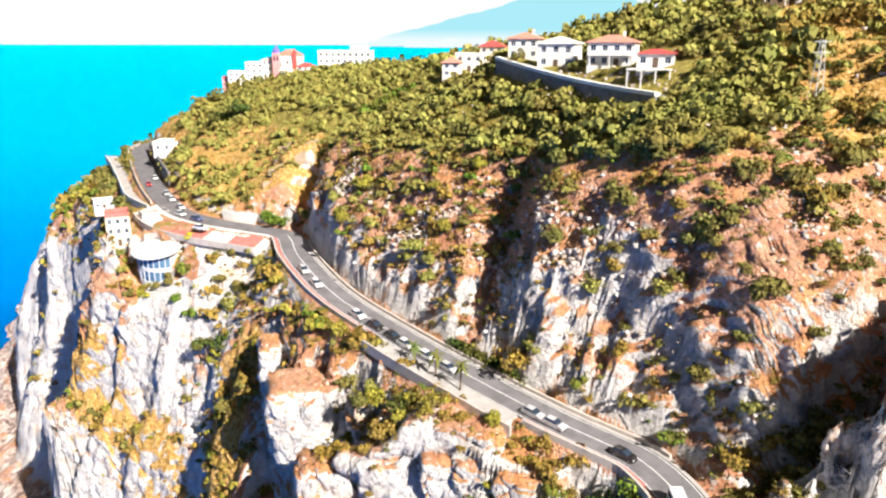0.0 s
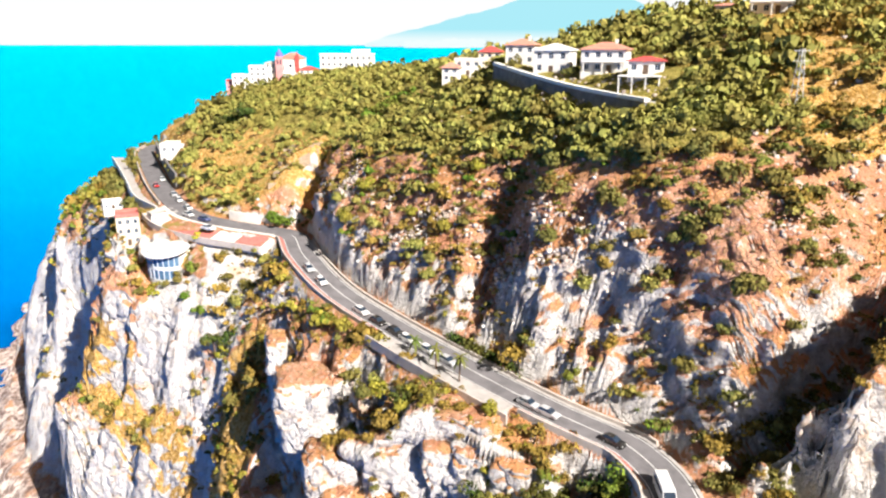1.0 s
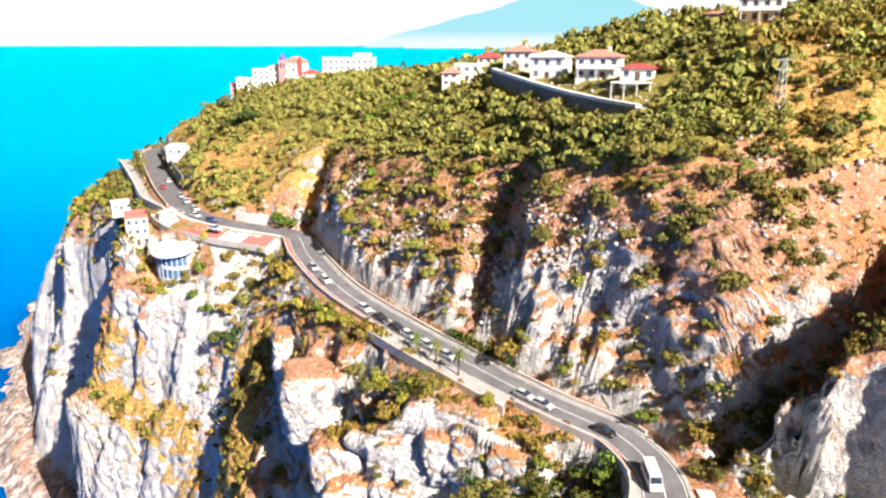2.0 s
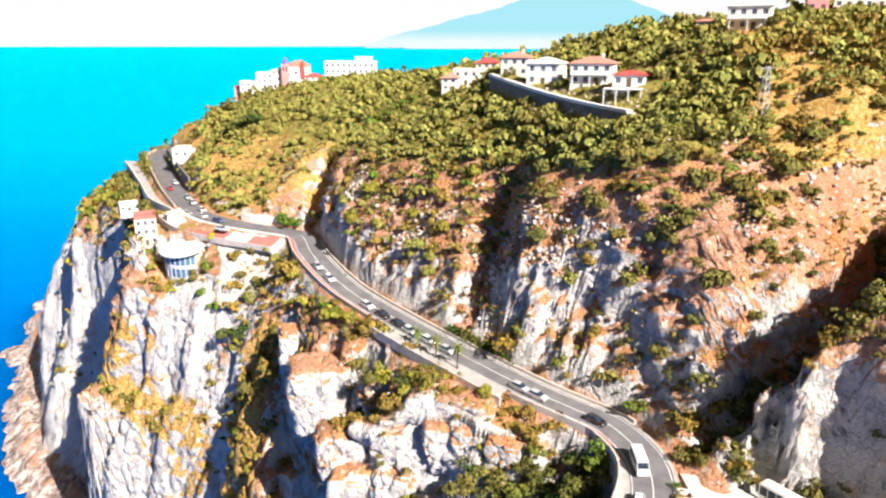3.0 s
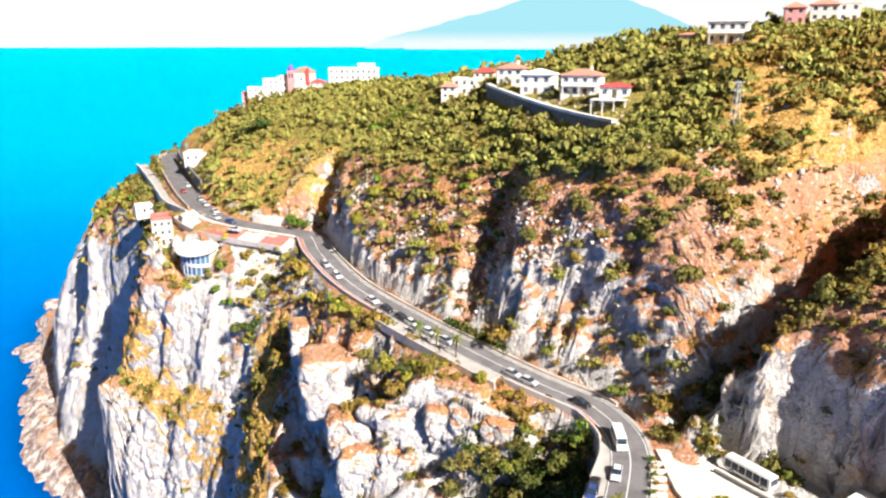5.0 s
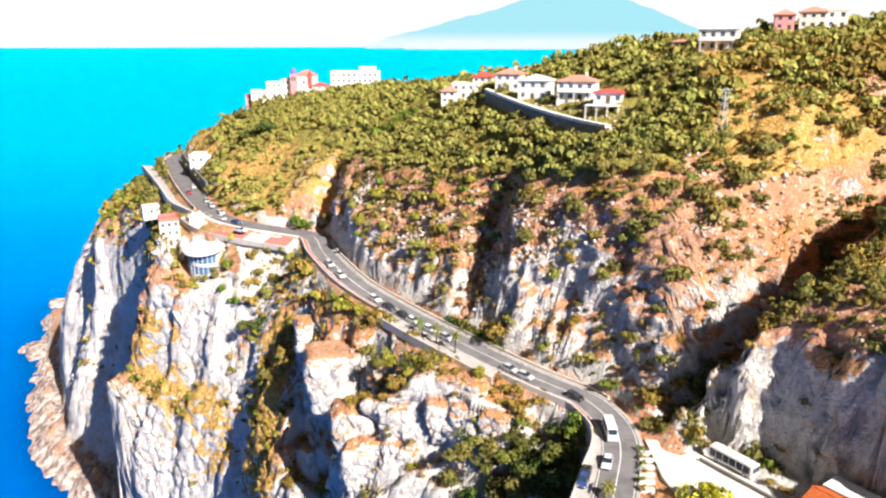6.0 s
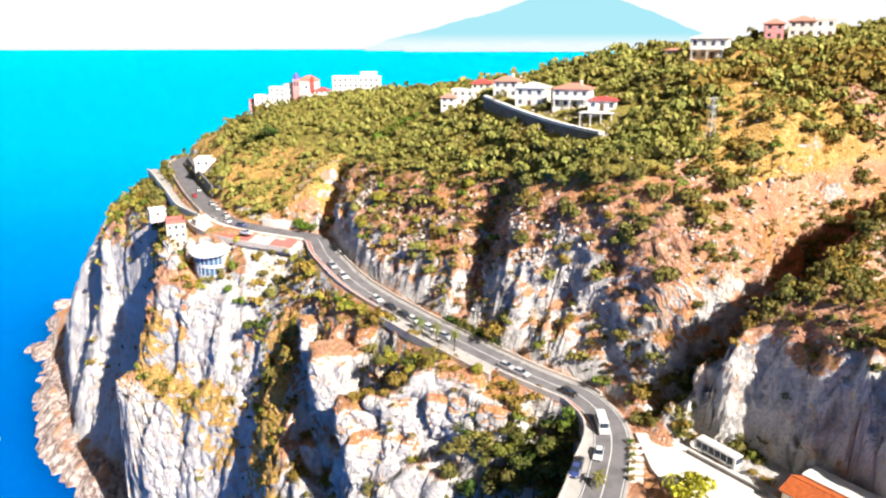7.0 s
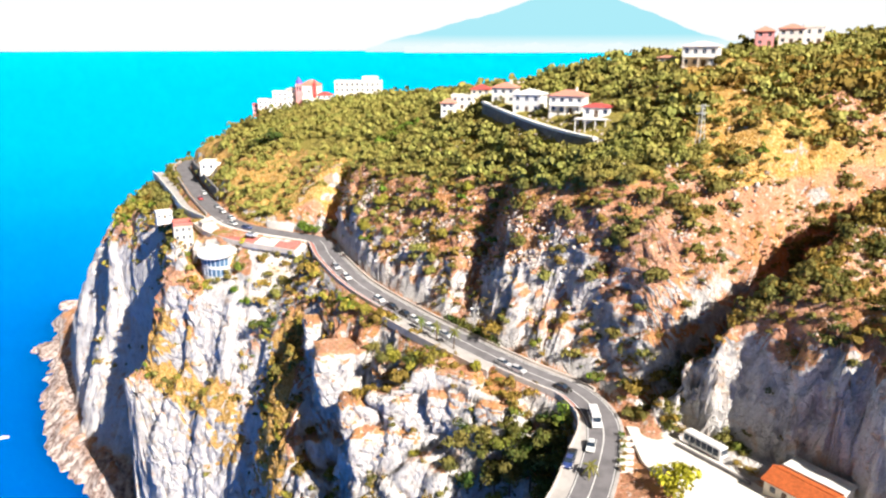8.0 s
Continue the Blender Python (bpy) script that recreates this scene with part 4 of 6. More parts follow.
def house(name, label, x, y, z, w, d, h, turn=0, roof="hip", wall=None, roof_mat=None, floors=2, cols=3, rise=1.6, over=0.5, balcony=False,
          chimney=False, category="house", group="houses on the hill", sides=True):
    """A plastered house: walls with recessed windows, a roof, a door, perhaps a balcony and a chimney. Its front looks to -y."""
    top = thing(name, label, category, pose(x, y, z, 0, 0, turn), group)
    wall, roof_mat = wall or WHITE_WALL, roof_mat or ROOF_TILE
    fh = h / floors
    bm = bmesh.new()
    places = []
    corners = [(-w / 2, -d / 2), (w / 2, -d / 2), (w / 2, d / 2), (-w / 2, d / 2)]
    for k in range(4):
        a, b = corners[k], corners[(k + 1) % 4]
        length = w if k % 2 == 0 else d
        n = cols if k % 2 == 0 else max(1, round(cols * d / w))
        if k == 2 or (k % 2 and not sides):
            n = 0
        openings = []
        for f in range(floors):
            for c in range(n):
                ww, wh = min(1.2, 0.5 * length / max(n, 1)), min(1.5, fh * 0.5)
                u, v = length * (c + 0.5) / n, f * fh + fh * 0.32
                if k == 0 and f == 0 and c == n // 2:
                    ww, wh, v = ww * 1.0, fh * 0.72, 0.06
                    openings.append((u - ww / 2, u + ww / 2, v, v + wh))
                    places.append((k, u, v, ww, wh, True))
                else:
                    openings.append((u - ww / 2, u + ww / 2, v, v + wh))
                    places.append((k, u, v, ww, wh, False))
        wall_with_openings(bm, a, b, -2.5, h, openings)
    part("wall", bm, wall, top)
    for k, u, v, ww, wh, door in places:
        a, b = Vector(corners[k]), Vector(corners[(k + 1) % 4])
        along = (b - a).normalized()
        p = a + along * u + Vector((-along.y, along.x)) * 0.14
        m = pose(p.x, p.y, v, 0, 0, math.degrees(math.atan2(along.y, along.x)))
        if door:
            part("door", box(-ww / 2, ww / 2, -0.04, 0.05, 0, wh, 0.02), BARK, top, "dark wooden door", m)
        else:
            window_parts(top, ww, wh, m)
    r = part("roof", roof_mesh(w, d, h, rise, over, roof), roof_mat, top)
    if chimney:
        part("chimney", box(-0.35, 0.35, -0.35, 0.35, 0, 1.5, 0.04), wall, r, "plastered chimney", pose(w * 0.2, d * 0.1, h + rise * 0.6))
    if balcony:
        b = part("balcony", box(-w * 0.46, w * 0.46, -d / 2 - 1.5, -d / 2 - 0.003, fh - 0.1, fh + 0.1, 0.02), wall, top)
        bm = bmesh.new()
        add_box(bm, -w * 0.46, w * 0.46, -d / 2 - 1.5, -d / 2 - 1.45, fh + 1.0, fh + 1.06)
        for i in range(9):
            xx = -w * 0.46 + 0.05 + i * (w * 0.92 - 0.1) / 8
            add_box(bm, xx - 0.03, xx + 0.03, -d / 2 - 1.5, -d / 2 - 1.45, fh + 0.104, fh + 0.996)
        part("railing", bm, STEEL, b, "thin metal railing")
        for i in range(3):
            xx = -w * 0.42 + i * w * 0.42
            part("pillar", box(xx - 0.14, xx + 0.14, -d / 2 - 1.4, -d / 2 - 1.12, -1.5, fh - 0.104), wall, top)
    return top


# ---- along the road ----
def strip(line, offs, name, mat):
    """A closed section (off, up) carried along a line of x, y, z points; off runs to the line's left."""
    p = np.asarray(line, float)[:, :3]
    t = np.gradient(p[:, :2], axis=0)
    t /= np.linalg.norm(t, axis=1)[:, None]
    v, m = [], len(offs)
    for (x, y, z), (tx, ty) in zip(p, t):
        v += [(x - ty * o, y + tx * o, z + u) for o, u in offs]
    f = [(i * m + j, i * m + (j + 1) % m, (i + 1) * m + (j + 1) % m, (i + 1) * m + j) for i in range(len(p) - 1) for j in range(m)]
    f += [tuple(range(m))[::-1], tuple((len(p) - 1) * m + j for j in range(m))]
    return mesh_from(name, v, f, mat)


def block(o0, o1, u0, u1):
    return [(o1, u0), (o1, u1), (o0, u1), (o0, u0)]


def near_index(x, y):
    return int(np.argmin(np.hypot(road_c[:, 0] - x, road_c[:, 1] - y)))


BEND, LAYBY, TAIL, PLAZA = near_index(-43, 191), near_index(-10, 138), near_index(16, 111), near_index(-88, 224)
LOW = near_index(34.5, 92)


def setting(name, me, label, category):
    return tagged(new(name, me), label, category, kind="structure")


setting("parapet_outer", strip(road_c[BEND:LAYBY], block(-5.0, -4.62, -1.2, 0.75), "parapet_outer", PALE_STONE), "low pale stone parapet along the road's sea side", "wall")
setting("parapet_bend", strip(road_c[TAIL:LOW + 3], block(-5.0, -4.62, -2.5, 0.75), "parapet_bend", PALE_STONE), "low pale stone parapet above the hollow", "wall")
FLARE = road_c[LOW + 2:, :3].copy()
FLARE[:, :2] -= road_n[LOW + 2:] * (4.8 + 1.6 * smooth(np.arange(len(FLARE)), 0, 9))[:, None]
setting("parapet_yard", strip(FLARE, block(-0.3, 0.0, -2.0, 0.7), "parapet_yard", PALE_STONE), "white wall round the outside of the bend", "wall")
setting("parapet_inner", strip(road_c[BEND + 3:near_index(33, 95)], block(4.3, 4.75, -0.6, 0.7), "parapet_inner", PALE_STONE), "low pale wall at the foot of the rock cutting", "wall")
setting("parapet_west", strip(road_c[:PLAZA], block(-4.9, -4.5, -1.5, 0.8), "parapet_west", PALE_STONE), "white parapet along the road above the sea", "wall")
setting("retaining_wall_west", strip(road_c[near_index(-137, 322):near_index(-98, 242)], block(4.4, 5.2, -0.5, 5.2), "retaining_wall_west", GREY_STONE), "grey retaining wall above the road", "wall")
setting("retaining_wall_white", strip(road_c[near_index(-68, 203):near_index(-55, 197.5)], block(4.4, 5.0, -0.5, 2.6), "retaining_wall_white", WHITE_WALL), "white retaining wall beside the road", "wall")
setting("pavement_red", strip(road_c[BEND:LAYBY], block(-4.6, -3.62, -0.6, 0.12), "pavement_red", RED_PAVE), "narrow red paved footway", "pavement")
setting("pavement_red_low", strip(road_c[TAIL:LOW], block(-4.6, -3.62, -0.6, 0.12), "pavement_red_low", RED_PAVE), "narrow red paved footway above the hollow", "pavement")
setting("layby", strip(road_c[LAYBY:TAIL], block(-7.6, -3.62, -1.6, 0.1), "layby", CONCRETE), "pale paved lay-by beside the road", "pavement")
setting("parapet_layby", strip(road_c[LAYBY - 1:TAIL + 1], block(-8.0, -7.62, -1.6, 0.6), "parapet_layby", PALE_STONE), "low white parapet round the lay-by", "wall")
def bend_pavement():
    inner = road_c[LOW + 2:, :3].copy()
    inner[:, :2] -= road_n[LOW + 2:] * 3.62
    n = len(inner)
    v = [(*p[:2], p[2] + u) for p in inner for u in (-0.6, 0.04)] + [(*p[:2], p[2] + u) for p in FLARE for u in (-0.6, 0.04)]
    f = []
    for i in range(n - 1):
        a, b, c, d = 2 * i, 2 * i + 2, 2 * n + 2 * i, 2 * n + 2 * i + 2
        f += [(a + 1, b + 1, d + 1, c + 1), (a, c, d, b), (c, c + 1, d + 1, d), (a, b, b + 1, a + 1)]
    setting("bend_pavement", mesh_from("bend_pavement", v, f, CONCRETE), "pale concrete shoulder on the bend", "pavement")


bend_pavement()
setting("gutter_inner", strip(road_c[BEND + 3:], block(3.62, 4.28, -0.6, 0.06), "gutter_inner", CONCRETE), "pale concrete gutter along the road", "pavement")
setting("plaza", strip(road_c[PLAZA:BEND], [(-3.62, -2.5), (-3.62, 0.05), (-10.5, -1.9), (-10.5, -4.0)], "plaza", GRAVEL), "pale paved terrace beside the road", "pavement")
setting("plaza_red", strip(road_c[near_index(-74, 207):near_index(-60, 199)], [(-4.3, -0.5), (-4.3, -0.1), (-10.3, -1.78), (-10.3, -2.1)], "plaza_red", RED_PAVE), "faded red paved parking terrace", "pavement")
setting("plaza_red_east", strip(road_c[near_index(-54, 197):BEND - 1], [(-4.4, -0.5), (-4.4, -0.12), (-10.2, -1.76), (-10.2, -2.1)], "plaza_red_east", RED_PAVE), "faded red paved terrace by the bend", "pavement")
setting("plaza_parapet", strip(road_c[PLAZA:BEND - 1], block(-10.9, -10.52, -3.4, -1.7), "plaza_parapet", PALE_STONE), "white parapet round the terrace", "wall")
setting("edge_line_inner", strip(road_c[BEND:], block(3.2, 3.34, 0.003, 0.008), "edge_line_inner", LINE_PAINT), "white line along the road's edge", "road marking")
setting("edge_line_outer", strip(road_c[BEND:], block(-3.34, -3.2, 0.003, 0.008), "edge_line_outer", LINE_PAINT), "white line along the road's edge", "road marking")
setting("centre_line", strip(road_c[BEND:], block(-0.09, 0.09, 0.003, 0.008), "centre_line", LINE_PAINT), "white line along the middle of the road", "road marking")

LOWER_LANE = rounded([(-153, 330, 127.5), (-141, 308, 127.5), (-122, 272, 127.5), (-107, 243, 127.5), (-97, 229, 127.8), (-91, 222, 128)])
setting("lower_lane", strip(LOWER_LANE, block(-2.2, 2.2, -2.5, 0.25), "lower_lane", CONCRETE), "pale concrete lane below the road", "road")
setting("lower_lane_parapet", strip(LOWER_LANE, block(-2.6, -2.22, -2.5, 1.0), "lower_lane_parapet", WHITE_WALL), "white parapet along the lower lane", "wall")

HOUSE_WALL = rounded([(14, 197, 174), (20, 181, 172.2), (28, 164.5, 170.2), (35, 152, 169), (41.5, 143, 168.2)])
setting("hill_wall", strip(HOUSE_WALL, block(-0.3, 0.4, -8.0, -0.004), "hill_wall", GREY_STONE), "long grey retaining wall below the houses", "wall")
setting("hill_wall_parapet", strip(HOUSE_WALL, block(-0.5, 1.1, 0, 0.75), "hill_wall_parapet", WHITE_WALL), "white parapet on the retaining wall", "wall")
setting("hill_terrace", strip(HOUSE_WALL, block(1.12, 6.5, -4, -0.1), "hill_terrace", CONCRETE), "concrete terrace behind the retaining wall", "pavement")


def yard():
    edge = [(39.4, 84), (45.5, 83), (50.5, 76.5), (54.5, 69.5), (59, 61.5), (62, 55), (60, 44), (47, 44), (43, 54), (40.5, 64), (39.2, 71)]
    bm = bmesh.new()
    low, top = [bm.verts.new((x, y, 112.5)) for x, y in edge], [bm.verts.new((x, y, 114.75)) for x, y in edge]
    bm.faces.new(top)
    bm.faces.new(low[::-1])
    for i in range(len(edge)):
        j = (i + 1) % len(edge)
        bm.faces.new((low[i], low[j], top[j], top[i]))
    me = bpy.data.meshes.new("yard")
    bm.to_mesh(me)
    bm.free()
    me.materials.append(GRAVEL)
    setting("yard", me, "sunlit white gravel yard under the quarry face", "pavement")


yard()

# dry-stone terraces in the olive grove
DRY_STONE = plain("dry_stone", (0.50, 0.38, 0.26), 0.95, 0.35, 1.5, bump=0.8)
for k in range(5):
    a, b = Vector((-53.5 + 1.0 * k, 209.5 + 3.6 * k)), Vector((-42.0 + 0.9 * k, 210.5 + 3.0 * k))
    at = np.array([a.lerp(b, t) for t in np.linspace(0, 1, 12)])
    end = ground_at(at[[0, -1], 0], at[[0, -1], 1])[0] + 1.5
    line = np.c_[at, np.linspace(end[0], end[1], 12)]
    setting("terrace_wall", strip(line, block(-0.25, 0.45, -3.0, 0.5), "terrace_wall", DRY_STONE), "pale dry-stone terrace wall in the olive grove", "wall")

# ---- houses on the hill ----
house("villa", "white two-storey villa with a pale terracotta roof", 39, 171, 172.9, 10.5, 8, 5.4, -22, roof="hip", balcony=True, chimney=True, cols=4)
house("villa", "white villa with a shaded blue-white front on the hill", 28.5, 182.5, 172.2, 9, 8, 5.8, -24, roof="hip", roof_mat=WHITE_WALL, cols=3)
house("villa", "white villa with a terracotta roof at the wall's end", 22, 199, 174, 8, 7, 5.2, -20, roof="hip", chimney=True)
house("bungalow", "low house with a red roof above a roofed terrace", 45, 157, 173.2, 7.5, 6, 2.8, -20, roof="hip", roof_mat=RED_ROOF, floors=1, rise=0.9)
house("cottage", "small house with a red roof among trees", 51, 191, 179, 4.5, 4, 2.9, -15, roof="gable", roof_mat=RED_ROOF, floors=1, cols=2, rise=1.0)
house("house", "white house with a flat roof on the brow", 8, 224, 170, 8, 6, 4.6, -10, roof="flat", roof_mat=WHITE_WALL, rise=0.5, over=0.2)
house("house", "cream house with a red roof on the brow", 15, 227, 172.5, 7, 6, 4.6, -12, roof="hip", roof_mat=RED_ROOF, wall=CREAM_WALL)
house("house", "white house with a terracotta roof near the brow", 2.5, 219, 168.5, 5, 5, 4, -10, roof="hip", cols=2)
house("house", "long low white house on the skyline", 30, 225, 175, 9, 6, 3.2, -5, roof="hip", roof_mat=PALE_STONE, floors=1)
house("villa", "white three-storey villa with rows of dark windows", 81.5, 180, 186.4, 10.5, 8, 6.2, -28, roof="hip", roof_mat=WHITE_WALL, balcony=True, cols=4, rise=1.4)
house("villa", "white villa with a pink roof on the hilltop", 121.5, 207, 193.2, 8, 7, 5.2, -25, roof="hip", cols=3)
house("villa", "white hilltop villa with a terracotta roof", 113, 209, 192.6, 6, 6, 5, -20, roof="hip", wall=PINK_WALL, cols=2)
house("villa", "white flat-roofed villa on the hilltop", 128.5, 206, 193, 6.5, 6, 5.8, -22, roof="flat", roof_mat=WHITE_WALL, rise=0.6, over=0.15, cols=2)
house("cottage", "small white cottage half hidden in the scrub", 147, 200, 192.8, 5, 4, 2.8, -25, roof="hip", floors=1, cols=2, rise=0.9)
house("shed", "low house half hidden by trees on the ridge", 74, 190, 186.5, 6, 4, 2.6, -20, roof="hip", wall=CREAM_WALL, floors=1, cols=2, rise=0.6)


# the open roofed terrace beside the red-roofed bungalow
def roofed_terrace():
    top = thing("pergola", "flat white roof on posts over a shaded terrace", "pergola", pose(42.3, 152, 170.2, 0, 0, -20))
    part("roof", box(-4.5, 4.5, -2.2, 2.2, 2.7, 2.95, 0.03), WHITE_WALL, top)
    for x in (-4.2, -1.4, 1.4, 4.2):
        for y in (-2.0, 2.0):
            part("post", box(x - 0.13, x + 0.13, y - 0.13, y + 0.13, -2.0, 2.696), WHITE_WALL, top)


roofed_terrace()

# ---- village and church on the headland ----
V = "village on the headland"
house("village_house", "white village house on the headland's edge", -95, 341, 160.5, 8, 7, 4.5, 8, roof="flat", roof_mat=WHITE_WALL, rise=0.4, over=0.1, group=V)
house("village_house", "pink village house on the headland's edge", -100, 343, 158.5, 5, 6, 4, 8, roof="flat", wall=PINK_WALL, roof_mat=RED_ROOF, rise=0.3, over=0.1, cols=2, group=V)
house("village_house", "tall white village house", -87.5, 344, 162, 8, 7, 7, 5, roof="flat", roof_mat=WHITE_WALL, rise=0.4, over=0.1, floors=3, group=V)
house("village_house", "white village house with a pale roof", -81, 347, 162, 7, 7, 8.5, 3, roof="hip", roof_mat=PALE_STONE, floors=3, cols=3, rise=1.0, group=V)
house("village_house", "pale village house with a red roof", -63.5, 343, 163, 8, 6, 4.6, 0, roof="hip", roof_mat=RED_ROOF, rise=1.5, group=V)
house("village_house", "white village house below the church", -70, 339, 162.5, 9, 5, 3.2, 0, roof="flat", roof_mat=WHITE_WALL, floors=1, rise=0.4, over=0.1, group=V)
house("village_house", "pinkish village house below the church", -60, 340, 162.5, 8, 5, 3.2, 0, roof="flat", roof_mat=WHITE_WALL, floors=1, wall=CREAM_WALL, rise=0.4, over=0.1, group=V)
house("hotel", "long white hotel with rows of windows", -46, 351, 165.5, 25, 9, 8.6, -3, roof="flat", roof_mat=WHITE_WALL, floors=3, cols=9, rise=0.5, over=0.15, category="hotel", group=V)
house("hotel", "white hotel wing with a raised roof block", -40, 356, 166, 8, 7, 10.2, -3, roof="flat", roof_mat=WHITE_WALL, floors=3, cols=3, rise=0.4, over=0.15, category="hotel", group=V)


def church():
    top = thing("church", "white church with a pink bell tower and a blue spire", "church", pose(-72, 346, 163.5), V)
    bm = bmesh.new()
    wall_with_openings(bm, (-5, -4), (5, -4), -2, 9, [(4.2, 5.8, 0.05, 3.0), (4.4, 5.6, 5.2, 6.6), (1.2, 2.2, 4.0, 6.2), (7.8, 8.8, 4.0, 6.2)])
    for a, b in (((5, -4), (5, 10)), ((5, 10), (-5, 10)), ((-5, 10), (-5, -4))):
        wall_with_openings(bm, a, b, -2, 9, [])
    part("wall", bm, WHITE_WALL, top)
    part("roof", roof_mesh(14, 10, 9, 2.6, 0.3, "gable"), ROOF_TILE, top, m=pose(0, 3, 0, 0, 0, 90))
    part("door", box(-0.8, 0.8, -3.85, -3.77, 0.05, 3.0), BARK, top, "dark wooden door")
    part("pane", box(-0.6, 0.6, -3.82, -3.78, 5.2, 6.6), GLASS, top)
    tower = part("bell_tower", box(-6.6, -3.2, -5.6, -2.2, -2, 10.2, 0.06), PINK_WALL, top, "pink plastered bell tower")
    part("spire", tube([(-4.9, -3.9, 10.2), (-4.9, -3.9, 11.4), (-4.9, -3.9, 12.3), (-4.9, -3.9, 13.8)], [1.9, 1.7, 1.0, 0.06], 8), BLUE_DOME, tower, "blue tiled spire")
    # dark plates on the tower stand in for the shade inside belfry openings
    for dx in (-0.7, 0.7):
        part("belfry_dark_plate", box(-4.9 + dx - 0.35, -4.9 + dx + 0.35, -5.66, -5.615, 6.6, 8.8), GLASS, tower)
    small = part("bell_gable", box(2.6, 4.3, -5.0, -3.3, -2, 10.6, 0.05), RED_ROOF, top, "narrow red tower")
    part("spire", tube([(3.45, -4.15, 10.6), (3.45, -4.15, 12.4)], [0.85, 0.05], 6), RED_ROOF, small)


church()

# ---- hotel terrace and buildings below the road ----
house("cliff_hotel", "tall cream building standing below the road", -98.5, 211, 119.2, 6.6, 8, 9.0, 24, roof="flat", roof_mat=RED_PAVE, wall=CREAM_WALL, floors=3, cols=3, rise=0.9, over=0.05, category="hotel", group="")
house("cliff_annex", "low white flat-roofed annex on the cliff edge", -119, 246, 122.6, 6.5, 5, 2.0, 30, roof="flat", roof_mat=WHITE_WALL, floors=1, cols=3, rise=0.7, over=0.05, category="hotel", group="")
house("roadside_house", "white house above the coast road", -105, 285, 137, 17, 9, 3.0, 4, roof="flat", roof_mat=WHITE_WALL, floors=1, cols=5, rise=0.8, over=0.1, group="")
house("roadside_shed", "white flat-roofed building against the road", -88.5, 214, 125, 8, 5, 3.0, 35, roof="flat", roof_mat=CONCRETE, floors=1, cols=3, rise=0.5, over=0.05, category="building", group="")


def restaurant():
    """A round-fronted terrace restaurant: an oval pale roof over a curved glazed front, with a second roof behind."""
    top = thing("restaurant", "terrace restaurant with an oval pale roof and a curved glazed front", "restaurant", pose(-80.8, 194.5, 112.6, 0, 0, -40))
    n, rx, ry = 22, 6.6, 5.0

    def ring(a, k, z):
        return (rx * k * math.cos(a), ry * k * math.sin(a), z)
    turns = [math.pi + math.pi * i / n for i in range(n + 1)]
    bm = bmesh.new()
    low = [bm.verts.new(ring(2 * math.pi * i / 32, 1.28, 9.6 + 1.5 * math.sin(2 * math.pi * i / 32))) for i in range(32)]
    high = [bm.verts.new(ring(2 * math.pi * i / 32, 1.28, 9.95 + 1.5 * math.sin(2 * math.pi * i / 32))) for i in range(32)]
    crown = [bm.verts.new(ring(2 * math.pi * i / 32, 0.7, 10.5 + 0.9 * math.sin(2 * math.pi * i / 32))) for i in range(32)]
    for i in range(32):
        k = (i + 1) % 32
        bm.faces.new((low[i], low[k], high[k], high[i]))
        bm.faces.new((high[i], high[k], crown[k], crown[i]))
    bm.faces.new(crown)
    bm.faces.new(low[::-1])
    part("roof", bm, WHITE_WALL, top, "oval pale roof")
    for z0, z1 in ((-4.0, 1.6), (4.4, 5.4), (8.4, 9.5)):
        bm = bmesh.new()
        rows = [[bm.verts.new(ring(a, k, z)) for a in turns] for k, z in ((1.0, z0), (1.0, z1), (0.9, z1), (0.9, z0))]
        for r0, r1 in zip(rows, rows[1:] + rows[:1]):
            for i in range(n):
                bm.faces.new((r0[i], r0[i + 1], r1[i + 1], r1[i]))
        part("wall", bm, WHITE_WALL, top)
    for z0, z1 in ((1.604, 4.396), (5.404, 8.396)):
        for i in range(0, n, 2):
            a0, a1 = turns[i] + 0.03, turns[i + 2] - 0.03
            bm = bmesh.new()
            quad = [ring(a0, 0.97, z0), ring(a1, 0.97, z0), ring(a1, 0.97, z1), ring(a0, 0.97, z1)]
            back = [ring(a0, 0.96, z0), ring(a1, 0.96, z0), ring(a1, 0.96, z1), ring(a0, 0.96, z1)]
            f0, f1 = [bm.verts.new(p) for p in quad], [bm.verts.new(p) for p in back]
            bm.faces.new(f0)
            bm.faces.new(f1[::-1])
            for k in range(4):
                bm.faces.new((f0[k], f1[k], f1[(k + 1) % 4], f0[(k + 1) % 4]))
            part("pane", bm, SKY_GLASS, top, "tall blue-white window pane")
        for i in range(0, n + 1, 2):
            x, y, _ = ring(turns[i], 1.0, 0)
            part("column", tube([(x, y, z0), (x, y, z1)], [0.16, 0.16], 6), FRAME, top)
    part("back_wall", box(-rx * 0.9, rx * 0.9, 0.3, 4.2, -4.0, 9.2, 0.03), WHITE_WALL, top)
    part("upper_roof", box(-rx * 1.1, rx * 0.9, 5.2, 8.4, 12.2, 12.55, 0.05), WHITE_WALL, top, "flat white roof behind the oval one")
    for x in (-rx, -2.0, 2.4, rx * 0.8):
        part("post", box(x - 0.15, x + 0.15, 7.8, 8.1, 8.5, 12.196), WHITE_WALL, top)


restaurant()


